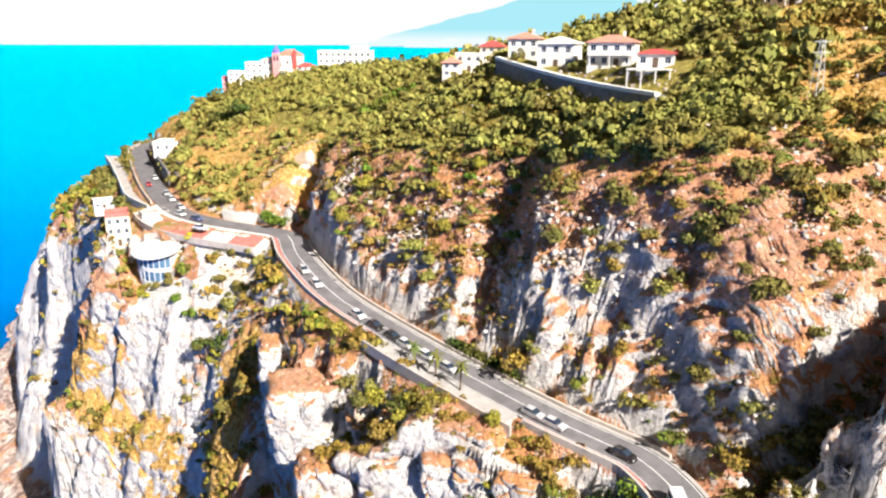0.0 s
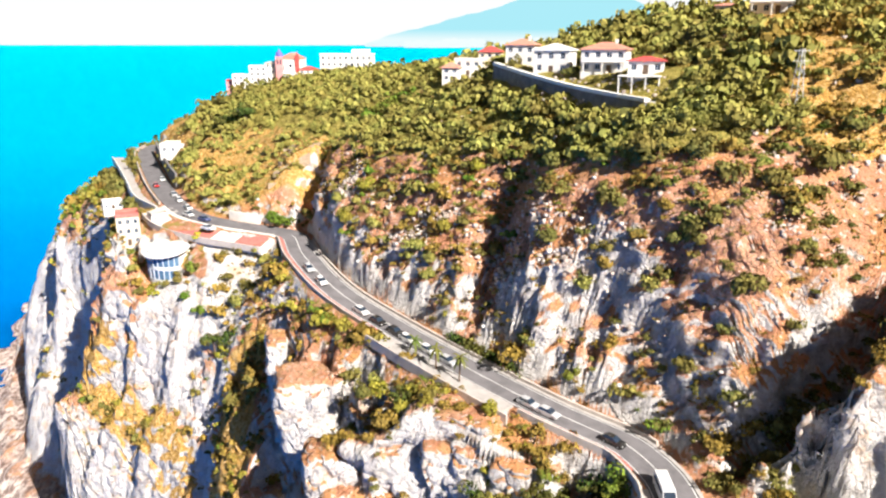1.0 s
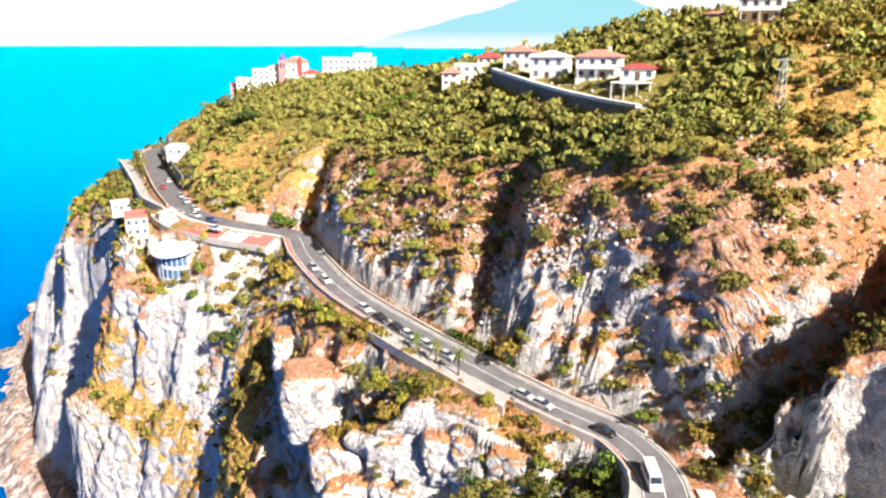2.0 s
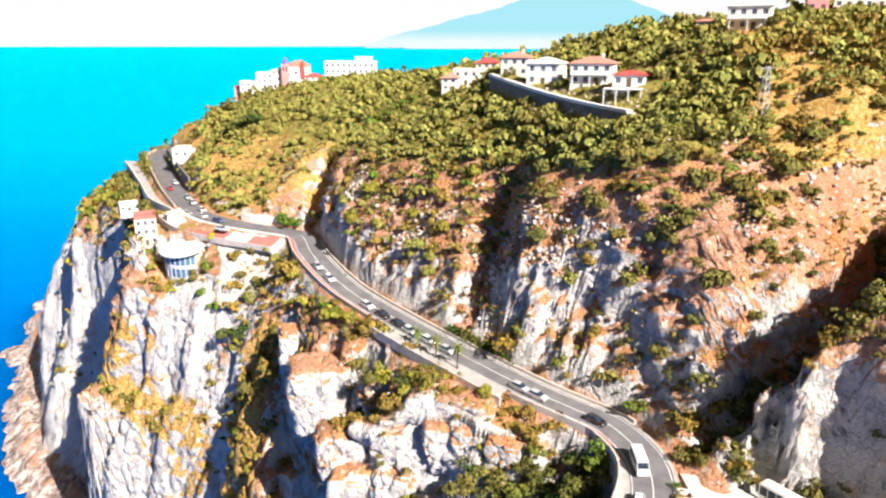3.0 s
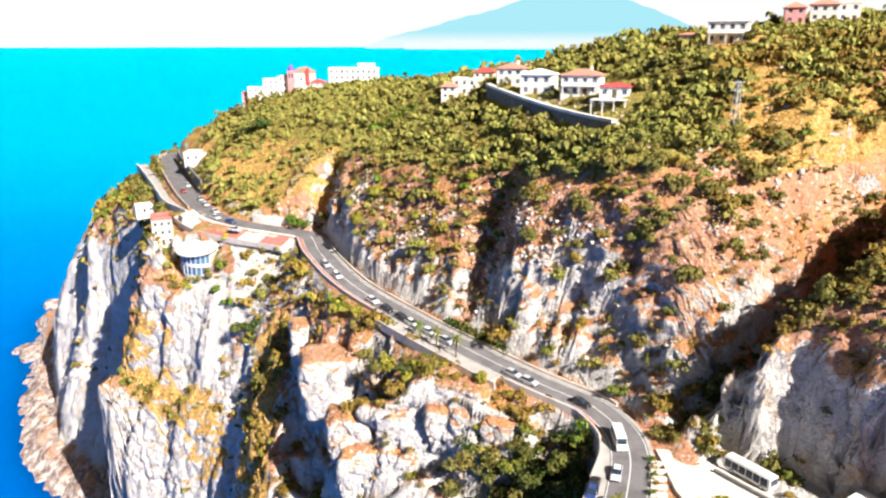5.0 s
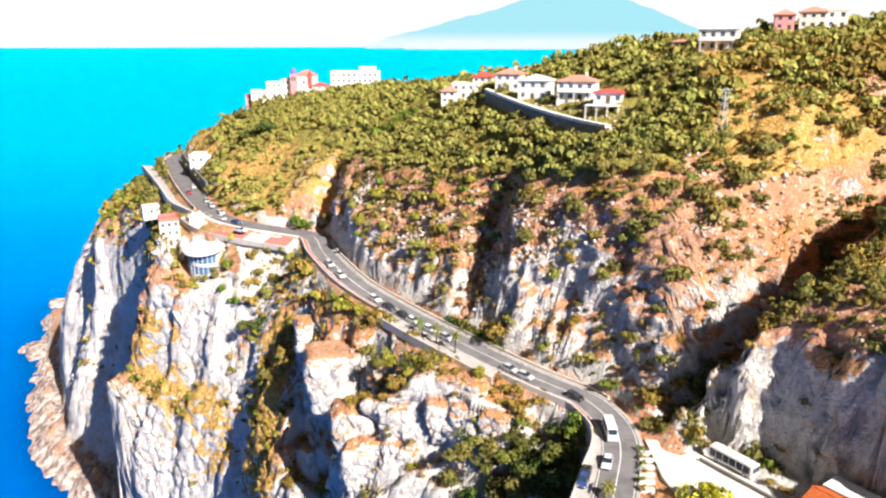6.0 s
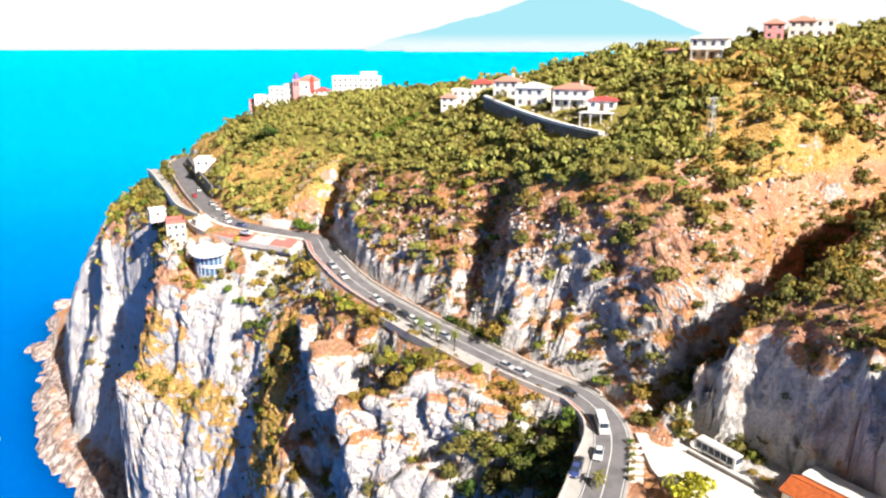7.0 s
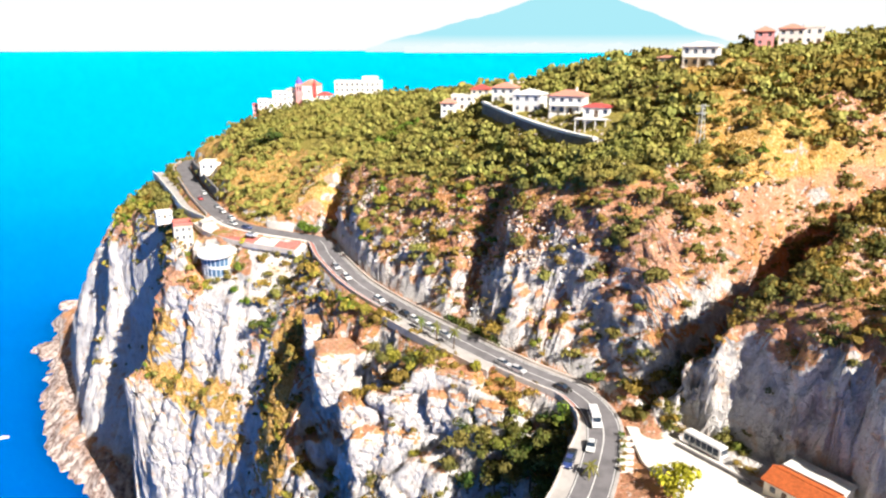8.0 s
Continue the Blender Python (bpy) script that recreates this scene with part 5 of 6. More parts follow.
# ---- vehicles ----
def loft(profile, half, taper):
    """A car shell: a side outline (x, z) carried across, drawn in towards the top by taper(z)."""
    bm = bmesh.new()
    sides = [[bm.verts.new((x, s * half * taper(z), z)) for x, z in profile] for s in (-1, -0.86, 0.86, 1)]
    for k, s in enumerate(sides):
        if k in (1, 2):
            for vv, (x, z) in zip(s, profile):
                vv.co.z += 0.03 if z > 0.5 else 0
    n = len(profile)
    for a, b in zip(sides, sides[1:]):
        for i in range(n):
            bm.faces.new((a[i], a[(i + 1) % n], b[(i + 1) % n], b[i]))
    bm.faces.new(sides[0][::-1])
    bm.faces.new(sides[-1])
    bmesh.ops.recalc_face_normals(bm, faces=bm.faces[:])
    return bm


def wheel_parts(top, xs, half, r):
    for x in xs:
        for s in (-1, 1):
            w = part("wheel", tube([(0, -0.11, 0), (0, 0.11, 0)], [r, r], 14), TYRE, top, "black tyre", pose(x, s * (half - 0.1), r))
            part("rim", tube([(0, -0.125, 0), (0, 0.125, 0)], [r * 0.6, r * 0.6], 10), RIM, w, "grey wheel rim")


def build_car(paint, label, m):
    """A small hatchback, nose towards +x."""
    top = thing("car", label, "car", m, "traffic on the coast road")
    body = [(-2.05, 0.35), (-2.1, 0.62), (-2.02, 0.92), (-1.75, 0.98), (0.85, 0.95), (1.75, 0.82), (2.05, 0.66), (2.08, 0.38), (1.9, 0.25), (-1.9, 0.25)]
    part("body", loft(body, 0.86, lambda z: 1 - 0.05 * max(0, z - 0.6)), PAINTS[paint], top)
    cabin = [(-1.8, 0.95), (-1.45, 1.38), (0.1, 1.40), (0.95, 0.94)]
    part("glasshouse", loft(cabin, 0.82, lambda z: 1 - 0.30 * max(0, z - 0.9)), GLASS, top, "dark tinted windows")
    part("roof_panel", box(-1.42, 0.05, -0.6, 0.6, 1.42, 1.47, 0.02), PAINTS[paint], top)
    wheel_parts(top, (-1.3, 1.3), 0.86, 0.31)
    for s in (-1, 1):
        part("headlight", box(1.86, 2.06, s * 0.62 - 0.16, s * 0.62 + 0.16, 0.60, 0.74, 0.02), LAMP_GLASS, top)
        part("tail_light", box(-2.13, -2.0, s * 0.68 - 0.1, s * 0.68 + 0.1, 0.62, 0.86, 0.02), TAIL_GLASS, top)
    part("bumper", box(1.98, 2.14, -0.7, 0.7, 0.3, 0.48, 0.03), TYRE, top)
    return top


def on_road(x, y, off, back=False):
    """A pose on the road: its nose down the road towards the bend, or up it."""
    k = near_index(x, y)
    p, t, n = road_c[k], road_t[k], road_n[k]
    a = math.degrees(math.atan2(t[1], t[0])) + (180 if back else 0)
    k2 = min(k + 2, len(road_c) - 1)
    fall = math.degrees(math.atan2(road_c[k2, 2] - road_c[k - 2, 2], np.linalg.norm(road_c[k2, :2] - road_c[k - 2, :2]))) * (-1 if back else 1)
    return pose(p[0] + n[0] * off, p[1] + n[1] * off, p[2] + 0.012, 0, 0, a) @ pose(0, 0, 0, 0, -fall, 0)


MASTER = {}
CAR_LABEL = {"white": "small white hatchback in slow traffic on the road", "black": "black hatchback in slow traffic on the road",
             "silver": "silver grey hatchback in slow traffic on the road", "blue": "dark blue hatchback in slow traffic on the road", "red": "red hatchback in slow traffic on the road"}
CARS = [("white", -27, 161, -1.7), ("white", -17, 147.5, -1.7), ("black", -13, 142.5, -1.7), ("black", -8.5, 137.5, -1.7), ("white", -5.2, 133.6, -1.8),
        ("white", -1.5, 129.5, -1.7), ("silver", 2.5, 124.7, -1.7), ("silver", 15.5, 110.8, -1.7), ("silver", 20.1, 107, -1.7), ("black", 29.6, 99.8, -1.6),
        ("white", 32, 74.8, -2.2), ("silver", -33.5, 168, -1.7), ("white", -88.5, 225, 1.6), ("white", -83, 217, 1.6), ("silver", -94, 234, 1.6),
        ("red", -102, 249, -1.7), ("white", -77, 210, -1.7), ("blue", -70, 205, -1.7), ("white", -106, 257, 1.6)]
for paint, x, y, off in CARS:
    m = on_road(x, y, off)
    if paint not in MASTER:
        MASTER[paint] = build_car(paint, CAR_LABEL[paint], m)
    else:
        copy_thing(MASTER[paint], m)
# cars parked on the shoulder of the bend
copy_thing(MASTER["black"], on_road(28.5, 73, -5.4))["label"] = "black hatchback parked on the concrete shoulder"
copy_thing(MASTER["blue"], on_road(30, 68, -5.6))["label"] = "dark blue hatchback parked on the concrete shoulder"
copy_thing(MASTER["white"], on_road(-64, 202, -8.0))["label"] = "white hatchback parked on the terrace"


def build_van(m):
    """A white minibus with a band of dark windows, nose towards +x."""
    top = thing("minibus", "white minibus with dark side windows on the road", "minibus", m)
    body = [(-2.95, 0.4), (-3.0, 1.2), (-2.95, 2.5), (-2.8, 2.65), (1.7, 2.65), (2.1, 2.45), (2.65, 1.5), (3.05, 1.2), (3.1, 0.6), (3.0, 0.35), (-2.85, 0.3)]
    part("body", loft(body, 1.0, lambda z: 1 - 0.05 * max(0, z - 1.2)), PAINTS["white"], top)
    for s in (-1, 1):
        for k in range(4):
            part("window", box(-2.7 + k * 1.12, -1.68 + k * 1.12, min(s * 0.93, s * 1.0), max(s * 0.93, s * 1.0), 1.45, 2.2, 0.02), GLASS, top, "dark side window")
        part("headlight", box(2.9, 3.12, s * 0.7 - 0.18, s * 0.7 + 0.18, 0.75, 0.98, 0.02), LAMP_GLASS, top)
    part("windscreen", loft([(2.12, 2.4), (2.62, 1.52), (2.68, 1.55), (2.2, 2.42)], 0.86, lambda z: 1), GLASS, top, "dark raked windscreen")
    wheel_parts(top, (-1.9, 1.9), 1.0, 0.36)
    return top


build_van(on_road(34.6, 86.5, -1.6))


def build_coach():
    """A long white coach standing at the edge of the yard."""
    top = thing("coach", "long white coach parked against the quarry face", "coach", pose(52.7, 74.4, 114.77, 0, 0, -57) @ Matrix.Diagonal((0.86, 0.9, 0.86, 1)))
    part("body", box(-5.2, 5.2, -1.25, 1.25, 0.45, 3.1, 0.12), PAINTS["white"], top)
    part("roof_panel", box(-5.0, 4.4, -1.05, 1.05, 3.104, 3.22, 0.05), WHITE_WALL, top)
    # tall dark panes: windows that also stand in for the coach's shaded side
    for s in (-1, 1):
        for k in range(6):
            y = s * 1.255
            part("window", box(-4.9 + k * 1.6, -3.42 + k * 1.6, min(y, y - s * 0.04), max(y, y - s * 0.04) + 0.01, 0.95, 2.75), GLASS, top, "dark side window")
    part("windscreen", box(5.2, 5.24, -1.05, 1.05, 1.35, 2.7), GLASS, top, "dark windscreen")
    wheel_parts(top, (-3.2, 3.4), 1.25, 0.48)


build_coach()


# ---- the house in the yard ----
def yard_house():
    top = thing("yard_house", "low house with an orange tiled roof beside the yard", "house", pose(63.8, 57.2, 114.75, 0, 0, -56))
    bm = bmesh.new()
    ops = [(1.2, 2.3, 1.0, 2.2), (3.4, 4.4, 0.05, 2.15), (6.0, 7.1, 1.0, 2.2), (8.4, 9.5, 1.0, 2.2)]
    c = [(-5.5, -3), (5.5, -3), (5.5, 3), (-5.5, 3)]
    for k in range(4):
        wall_with_openings(bm, c[k], c[(k + 1) % 4], -0.5, 2.8, ops if k == 0 else ([(2.2, 3.4, 1.0, 2.2)] if k == 3 else []))
    part("wall", bm, CREAM_WALL, top)
    for k, (u0, u1, v0, v1) in enumerate(ops):
        if k == 1:
            part("door", box(-5.5 + u0, -5.5 + u1, -2.85, -2.78, v0, v1), BARK, top, "dark wooden door")
        else:
            part("pane", box(-5.5 + u0, -5.5 + u1, -2.85, -2.8, v0, v1), GLASS, top)
    # two roof slopes of single tile courses
    for s in (-1, 1):
        slope = part("roof", box(-5.9, 5.9, min(s * 3.5, 0), max(s * 3.5, 0), 2.8, 2.98), ORANGE_ROOF, top, "orange clay tile roof slope")
        for vtx in slope.data.vertices:
            vtx.co.z += (3.5 - abs(vtx.co.y)) * 0.42
        for i in range(9):
            y = s * (0.2 + i * 0.39)
            z = 2.99 + (3.5 - abs(y)) * 0.42
            part("tile_course", tube([(-5.95, y, z), (5.95, y, z)], [0.09, 0.09], 6), ORANGE_ROOF, slope)
    part("ridge", tube([(-5.95, 0, 4.5), (5.95, 0, 4.5)], [0.14, 0.14], 6), ORANGE_ROOF, top, "clay ridge tiles")
    annex = thing("yard_shed", "white flat-roofed shed against the quarry face", "shed", pose(68.3, 60.4, 114.75, 0, 0, -56))
    part("wall", box(-5.5, 5.5, -1.9, 1.9, -0.5, 3.3, 0.03), WHITE_WALL, annex)
    part("roof", box(-5.8, 5.8, -2.2, 2.2, 3.304, 3.5, 0.03), WHITE_WALL, annex)


yard_house()
setting("yard_wall", strip(rounded([(47.5, 76.5, 114.7), (50.5, 72, 114.7), (54, 67, 114.7), (57, 62.5, 114.7)]), block(-0.25, 0.25, -0.4, 0.7), "yard_wall", GREY_STONE), "low rubble wall along the yard", "wall")


# low white planter walls stepping down beside the road
for k in range(6):
    u = k / 5
    x, y = 38.6 - 3.0 * u, 79.4 - 11.0 * u
    setting("planter_wall", strip(np.array([(x - 1.3, y + 0.2, 114.3 - 0.3 * u), (x, y, 114.3 - 0.3 * u), (x + 1.3, y - 0.2, 114.3 - 0.3 * u)]), block(-0.3, 0.3, -0.6, 0.55), "planter_wall", WHITE_WALL), "low white planter wall between roadside shrubs", "wall")


# ---- lamps, pylon, rails ----
def street_lamp(x, y, z, turn, h=7.5):
    top = thing("street_lamp", "tall grey street lamp with a white globe", "street lamp", pose(x, y, z, 0, 0, turn), "street lamps")
    part("pole", tube([(0, 0, -0.5), (0, 0, 0.8), (0, 0, h - 0.2)], [0.12, 0.09, 0.06]), STEEL, top)
    part("arm", tube([(0, 0, h - 0.2), (0.3, 0, h + 0.1), (0.9, 0, h + 0.15)], [0.05, 0.045, 0.04], 6), STEEL, top)
    bm = bmesh.new()
    bmesh.ops.create_icosphere(bm, subdivisions=2, radius=0.42)
    for vtx in bm.verts:
        vtx.co.z *= 0.8
    part("globe", bm, LAMP_GLASS, top, "white lamp globe", pose(1.0, 0, h + 0.05))


for x, y, s in ((4, 121, 5.3), (-24, 154, 5.3), (-56, 198, 5.3), (27, 102, 5.3)):
    k = near_index(x, y)
    p = road_c[k, :2] + road_n[k] * s
    street_lamp(p[0], p[1], road_c[k, 2], math.degrees(math.atan2(-road_n[k, 1], -road_n[k, 0])))


def pylon():
    zb = float(ground_at(np.array([65.0]), np.array([128.0]))[0][0])
    top = thing("pylon", "slender steel lattice pylon on the dry slope", "pylon", pose(65, 128, zb - 0.5, 0, 0, 20))
    h, b, a = 11.0, 0.9, 0.28
    at = lambda i, z: ((b + (a - b) * z / h) * (1 if i in (1, 2) else -1), (b + (a - b) * z / h) * (1 if i in (2, 3) else -1), z)
    for i in range(4):
        part("leg", tube([at(i, 0), at(i, h)], [0.07, 0.05], 5), STEEL, top)
    for j in range(7):
        z0, z1 = h * j / 7, h * (j + 1) / 7
        for i in range(4):
            part("brace", tube([at(i, z0), at((i + 1) % 4, z1)], [0.035, 0.035], 4), STEEL, top)
    for z in (h - 0.4, h - 2.2):
        part("crossarm", tube([(-1.9, 0, z), (1.9, 0, z)], [0.06, 0.06], 5), STEEL, top)


pylon()


# ---- palms on the lay-by ----
LEAF_FROND = leaf_material("palm_fronds", (0.05, 0.09, 0.02), (0.14, 0.19, 0.04), (0.30, 0.30, 0.07))


def palm(x, y, z, h, turn):
    top = thing("palm_tree", "tall slim palm with a ragged green crown", "palm tree", pose(x, y, z, 0, 0, turn), "palms on the lay-by")
    part("trunk", tube([(0, 0, -0.4), (0.05, 0, 0.6), (0.12, 0.02, h * 0.5), (0.2, 0.05, h)], [0.26, 0.2, 0.16, 0.19], 8), BARK, top, "brown ringed trunk")
    for k in range(15):
        a, lift = k * 2.399, 0.9 - 0.11 * k
        bm = bmesh.new()
        row, length = [], 1.9
        for i in range(7):
            u = i / 6
            r, zz = length * u * (1 - 0.12 * u), lift * length * u - 1.25 * u * u * (1.2 - 0.3 * lift)
            wd = 0.24 * math.sin(math.pi * min(1, 0.12 + u * 0.86)) + 0.02
            row.append((bm.verts.new((r, -wd, zz - 0.1)), bm.verts.new((r, 0, zz)), bm.verts.new((r, wd, zz - 0.1))))
        for p0, p1 in zip(row, row[1:]):
            bm.faces.new((p0[0], p1[0], p1[1], p0[1]))
            bm.faces.new((p0[1], p1[1], p1[2], p0[2]))
        part("frond", bm, LEAF_FROND, top, m=pose(0.2, 0.05, h - 0.05, 0, 0, math.degrees(a)))


palm(3.0, 116.6, 118.2, 5.2, 10)
palm(-1.4, 121.0, 118.6, 4.6, 80)
palm(-5.4, 126.6, 119.2, 3.6, 150)
palm(28.2, 66.5, 113.8, 2.6, 40)

# ---- a small boat ----
boat = thing("motorboat", "small white motorboat on the blue water", "boat", pose(-225, 274, 0.1, 0, 0, 25))
hull = [(-2.4, 0.0, 0.95), (-1.0, 0.0, 1.05), (1.0, 0.0, 0.95), (2.0, 0.0, 0.55), (2.9, 0.0, 0.03)]
bm = bmesh.new()
rows = [[bm.verts.new((x, -w, 0.75)), bm.verts.new((x, -w * 0.7, -0.2)), bm.verts.new((x, w * 0.7, -0.2)), bm.verts.new((x, w, 0.75))] for x, _, w in hull]
for r0, r1 in zip(rows, rows[1:]):
    for i in range(4):
        bm.faces.new((r0[i], r0[(i + 1) % 4], r1[(i + 1) % 4], r1[i]))
bm.faces.new(rows[0][::-1])
bm.faces.new(rows[-1])
part("hull", bm, PAINTS["white"], boat)
part("cabin", box(-0.6, 0.9, -0.55, 0.55, 0.755, 1.35, 0.1), PAINTS["white"], boat)
part("windscreen", box(0.92, 0.97, -0.5, 0.5, 0.8, 1.3), GLASS, boat, "dark windscreen")


# ---- single trees ----
tree_rng = np.random.default_rng(21)


def crown_mesh(name, r, h, count, mat, leaf, lobes=9):
    """A crown of leaf sprays over uneven lobes, centred over the trunk."""
    g = tree_rng
    c = g.normal(size=(lobes, 3)) * (0.45, 0.45, 0.30)
    rad = g.uniform(0.32, 0.52, lobes)
    k = g.integers(0, lobes, count)
    d = g.normal(size=(count, 3))
    d /= np.linalg.norm(d, axis=1)[:, None]
    pos = (c[k] + d * (rad[k] * g.uniform(0.75, 1.1, count))[:, None]) * (r, r, h / 2)
    nrm = d + g.normal(size=(count, 3)) * 0.4
    nrm /= np.linalg.norm(nrm, axis=1)[:, None]
    side = np.cross(nrm, g.normal(size=(count, 3)))
    side /= np.linalg.norm(side, axis=1)[:, None]
    up = np.cross(nrm, side)
    s = leaf * g.uniform(0.6, 1.3, count)[:, None]
    v = np.stack([pos - side * s - up * s * 0.7 - nrm * s * 0.3, pos + side * s - up * s * 0.6, pos + side * s * 0.8 + up * s - nrm * s * 0.3, pos - side * s * 0.7 + up * s * 0.8], 1)
    return fast_mesh(name, v.reshape(-1, 3), np.arange(count * 4).reshape(-1, 4), mat)


def tree(x, y, z, r, h, mat, label, turn=0, trunk=0.35, name="tree", category="tree"):
    """A tapered trunk with limbs under a crown; h is the full height."""
    top = thing(name, label, category, pose(x, y, z, 0, 0, turn), "single trees")
    ch = min(1.7 * r, h * 0.85)
    t = part("trunk", tube([(0, 0, -0.8), (0.05, 0, 0.3), (0.15, 0.1, h * 0.35), (0.1, 0.05, h * 0.65)], [trunk, trunk * 0.75, trunk * 0.5, trunk * 0.3], 8), BARK, top, "rough brown trunk")
    for k in range(4):
        a = k * 1.6 + 0.4
        part("limb", tube([(0.1, 0.05, h * 0.38), (r * 0.3 * math.cos(a), r * 0.3 * math.sin(a), h * 0.55), (r * 0.6 * math.cos(a), r * 0.6 * math.sin(a), h * 0.72)], [trunk * 0.4, trunk * 0.28, trunk * 0.12], 6), BARK, t)
    part("crown", crown_mesh("crown", r, ch, int(420 + 130 * r), mat, 0.12 + 0.035 * r), mat, top, m=pose(0, 0, h - ch * 0.52))


def ground_z(x, y):
    return float(ground_at(np.array([float(x)]), np.array([float(y)]))[0][0])


DARK_GREEN = leaf_material("dark_green_leaves", (0.012, 0.03, 0.008), (0.04, 0.085, 0.018), (0.11, 0.17, 0.03))
LIME = leaf_material("yellow_green_leaves", (0.16, 0.17, 0.01), (0.40, 0.40, 0.02), (0.66, 0.62, 0.05))
TREES = [
    (-6.6, 116, 112.3, 3.3, 5.8, DARK_GREEN, "dense dark green round tree below the lay-by"),
    (-17.5, 121, None, 2.4, 4.2, MACCHIA, "dark olive-green tree on the ledge below the road"),
    (-13.5, 127, None, 2.2, 4.0, OLIVE, "grey-green tree on the slope below the road"),
    (-61, 170, 101.2, 3.4, 4.8, DARK_GREEN, "bright green rounded tree on the cliff ledge"),
    (43, 61.5, 114.6, 4.5, 5.4, LIME, "yellow-green rounded tree in the white yard"),
    (28.2, 90.5, 103, 4.0, 12.8, FRESH, "tall fresh green tree standing in the hollow"),
    # darker leaf colours in the hollow and on its bank stand in for shade
    (24.5, 94, 103, 3.6, 10.5, DARK_GREEN, "tall dark green tree standing in the hollow"),
    (24, 88, 101, 3.8, 11, DARK_GREEN, "dark green tree in the shade of the hollow"),
    (24, 81, 100, 3.8, 11, DARK_GREEN, "dark olive tree in the hollow below the bend"),
    (19.5, 86, 98, 3.6, 9.5, DARK_GREEN, "olive-green tree in the hollow below the bend"),
    (15, 86, 97, 3.4, 8.5, MACCHIA, "olive-green tree leaning over the cliff"),
    (20.5, 78, 96, 3.8, 11, DARK_GREEN, "dark olive tree on the steep bank"),
    (12, 89, None, 3.2, 6.5, DARK_GREEN, "dark olive tree on the shaded bank"),
    (7.5, 88, None, 3.0, 6.0, DARK_GREEN, "dark green tree on the shaded bank"),
    (3, 88.5, None, 2.8, 5.0, DARK_GREEN, "olive-green tree on the shaded bank"),
    (2, 96.5, None, 2.8, 4.6, MACCHIA, "dark olive tree on the ledge below the crag"),
    (6, 93.5, None, 3.2, 5.5, DARK_GREEN, "dark olive tree on the shaded bank"),
    (9.5, 96, None, 2.8, 4.8, OLIVE, "grey-green tree on the bank below the road"),
    (12, 92, None, 3.4, 5.8, DARK_GREEN, "dark green tree on the shaded bank"),
    (15.5, 94.5, None, 3.0, 5.2, DARK_GREEN, "dark olive tree below the parapet"),
    (17.5, 89, None, 3.6, 6.5, DARK_GREEN, "dark green tree in the shade of the hollow"),
    (20, 91, None, 3.4, 7.0, DARK_GREEN, "dark olive tree in the hollow below the bend"),
    (16.5, 80, None, 3.6, 9.0, DARK_GREEN, "dark green tree rising from the ravine"),
    (10, 82, None, 3.4, 9.0, DARK_GREEN, "dark olive tree rising from the ravine"),
    (8, 98.5, 103.5, 3.4, 5.6, DARK_GREEN, "dark green tree at the foot of the crag"),
    (12.5, 97.5, 103.2, 3.4, 6.0, MACCHIA, "olive-green tree at the foot of the crag"),
    (16.5, 97.5, 103.8, 3.6, 6.0, DARK_GREEN, "dark green tree at the foot of the crag"),
    (19.5, 98.5, 105, 3.2, 5.4, DARK_GREEN, "dark green tree under the footway"),
    (4.5, 96, 101.5, 3.4, 6.0, MACCHIA, "olive-green tree at the foot of the crag"),
    (10.5, 93.5, 101, 3.6, 6.5, DARK_GREEN, "dark green tree in the shade of the hollow"),
    (14.5, 93, 101.5, 3.6, 6.5, FRESH, "fresh green tree in the hollow"),
    (-50, 200.5, 127.8, 3.4, 4.2, FRESH, "bright green spreading tree beside the road bend"),
    (-46, 199, 127.6, 2.4, 3.4, FRESH, "bright green bushy tree beside the road bend"),
    (-71, 194, 124.5, 2.2, 2.8, LIME, "yellow-green bush on the terrace edge"),
    (-73, 262, None, 6.0, 6.5, DARK_GREEN, "large dark green umbrella pine on the headland"),
    (-82, 266, None, 5.0, 6.0, DARK_GREEN, "large dark green pine on the headland"),
    (47, 133, None, 3.0, 4.4, DARK_GREEN, "dark green tree under the retaining wall's end"),
    (12, 186, None, 3.2, 5.0, MACCHIA, "dark tree at the end of the retaining wall"),
    (31, 171.5, 171.4, 1.9, 3.6, MACCHIA, "dark green garden tree between the villas"),
    (36, 163, 170, 1.7, 3.0, DARK_GREEN, "dark green garden tree behind the parapet"),
    (18, 190, 173, 1.8, 3.6, MACCHIA, "dark garden tree behind the parapet"),
    (84, 170, 186.5, 2.4, 4.2, MACCHIA, "dark tree in front of the white villa"),
    (-31, 120.5, None, 1.9, 3.4, FRESH, "fresh green bush in a rock cleft"),
]
for k, (x, y, z, r, h, mat, label) in enumerate(TREES):
    tree(x, y, ground_z(x, y) if z is None else z, r, h, mat, label, turn=40 * k, trunk=0.1 + 0.07 * r)


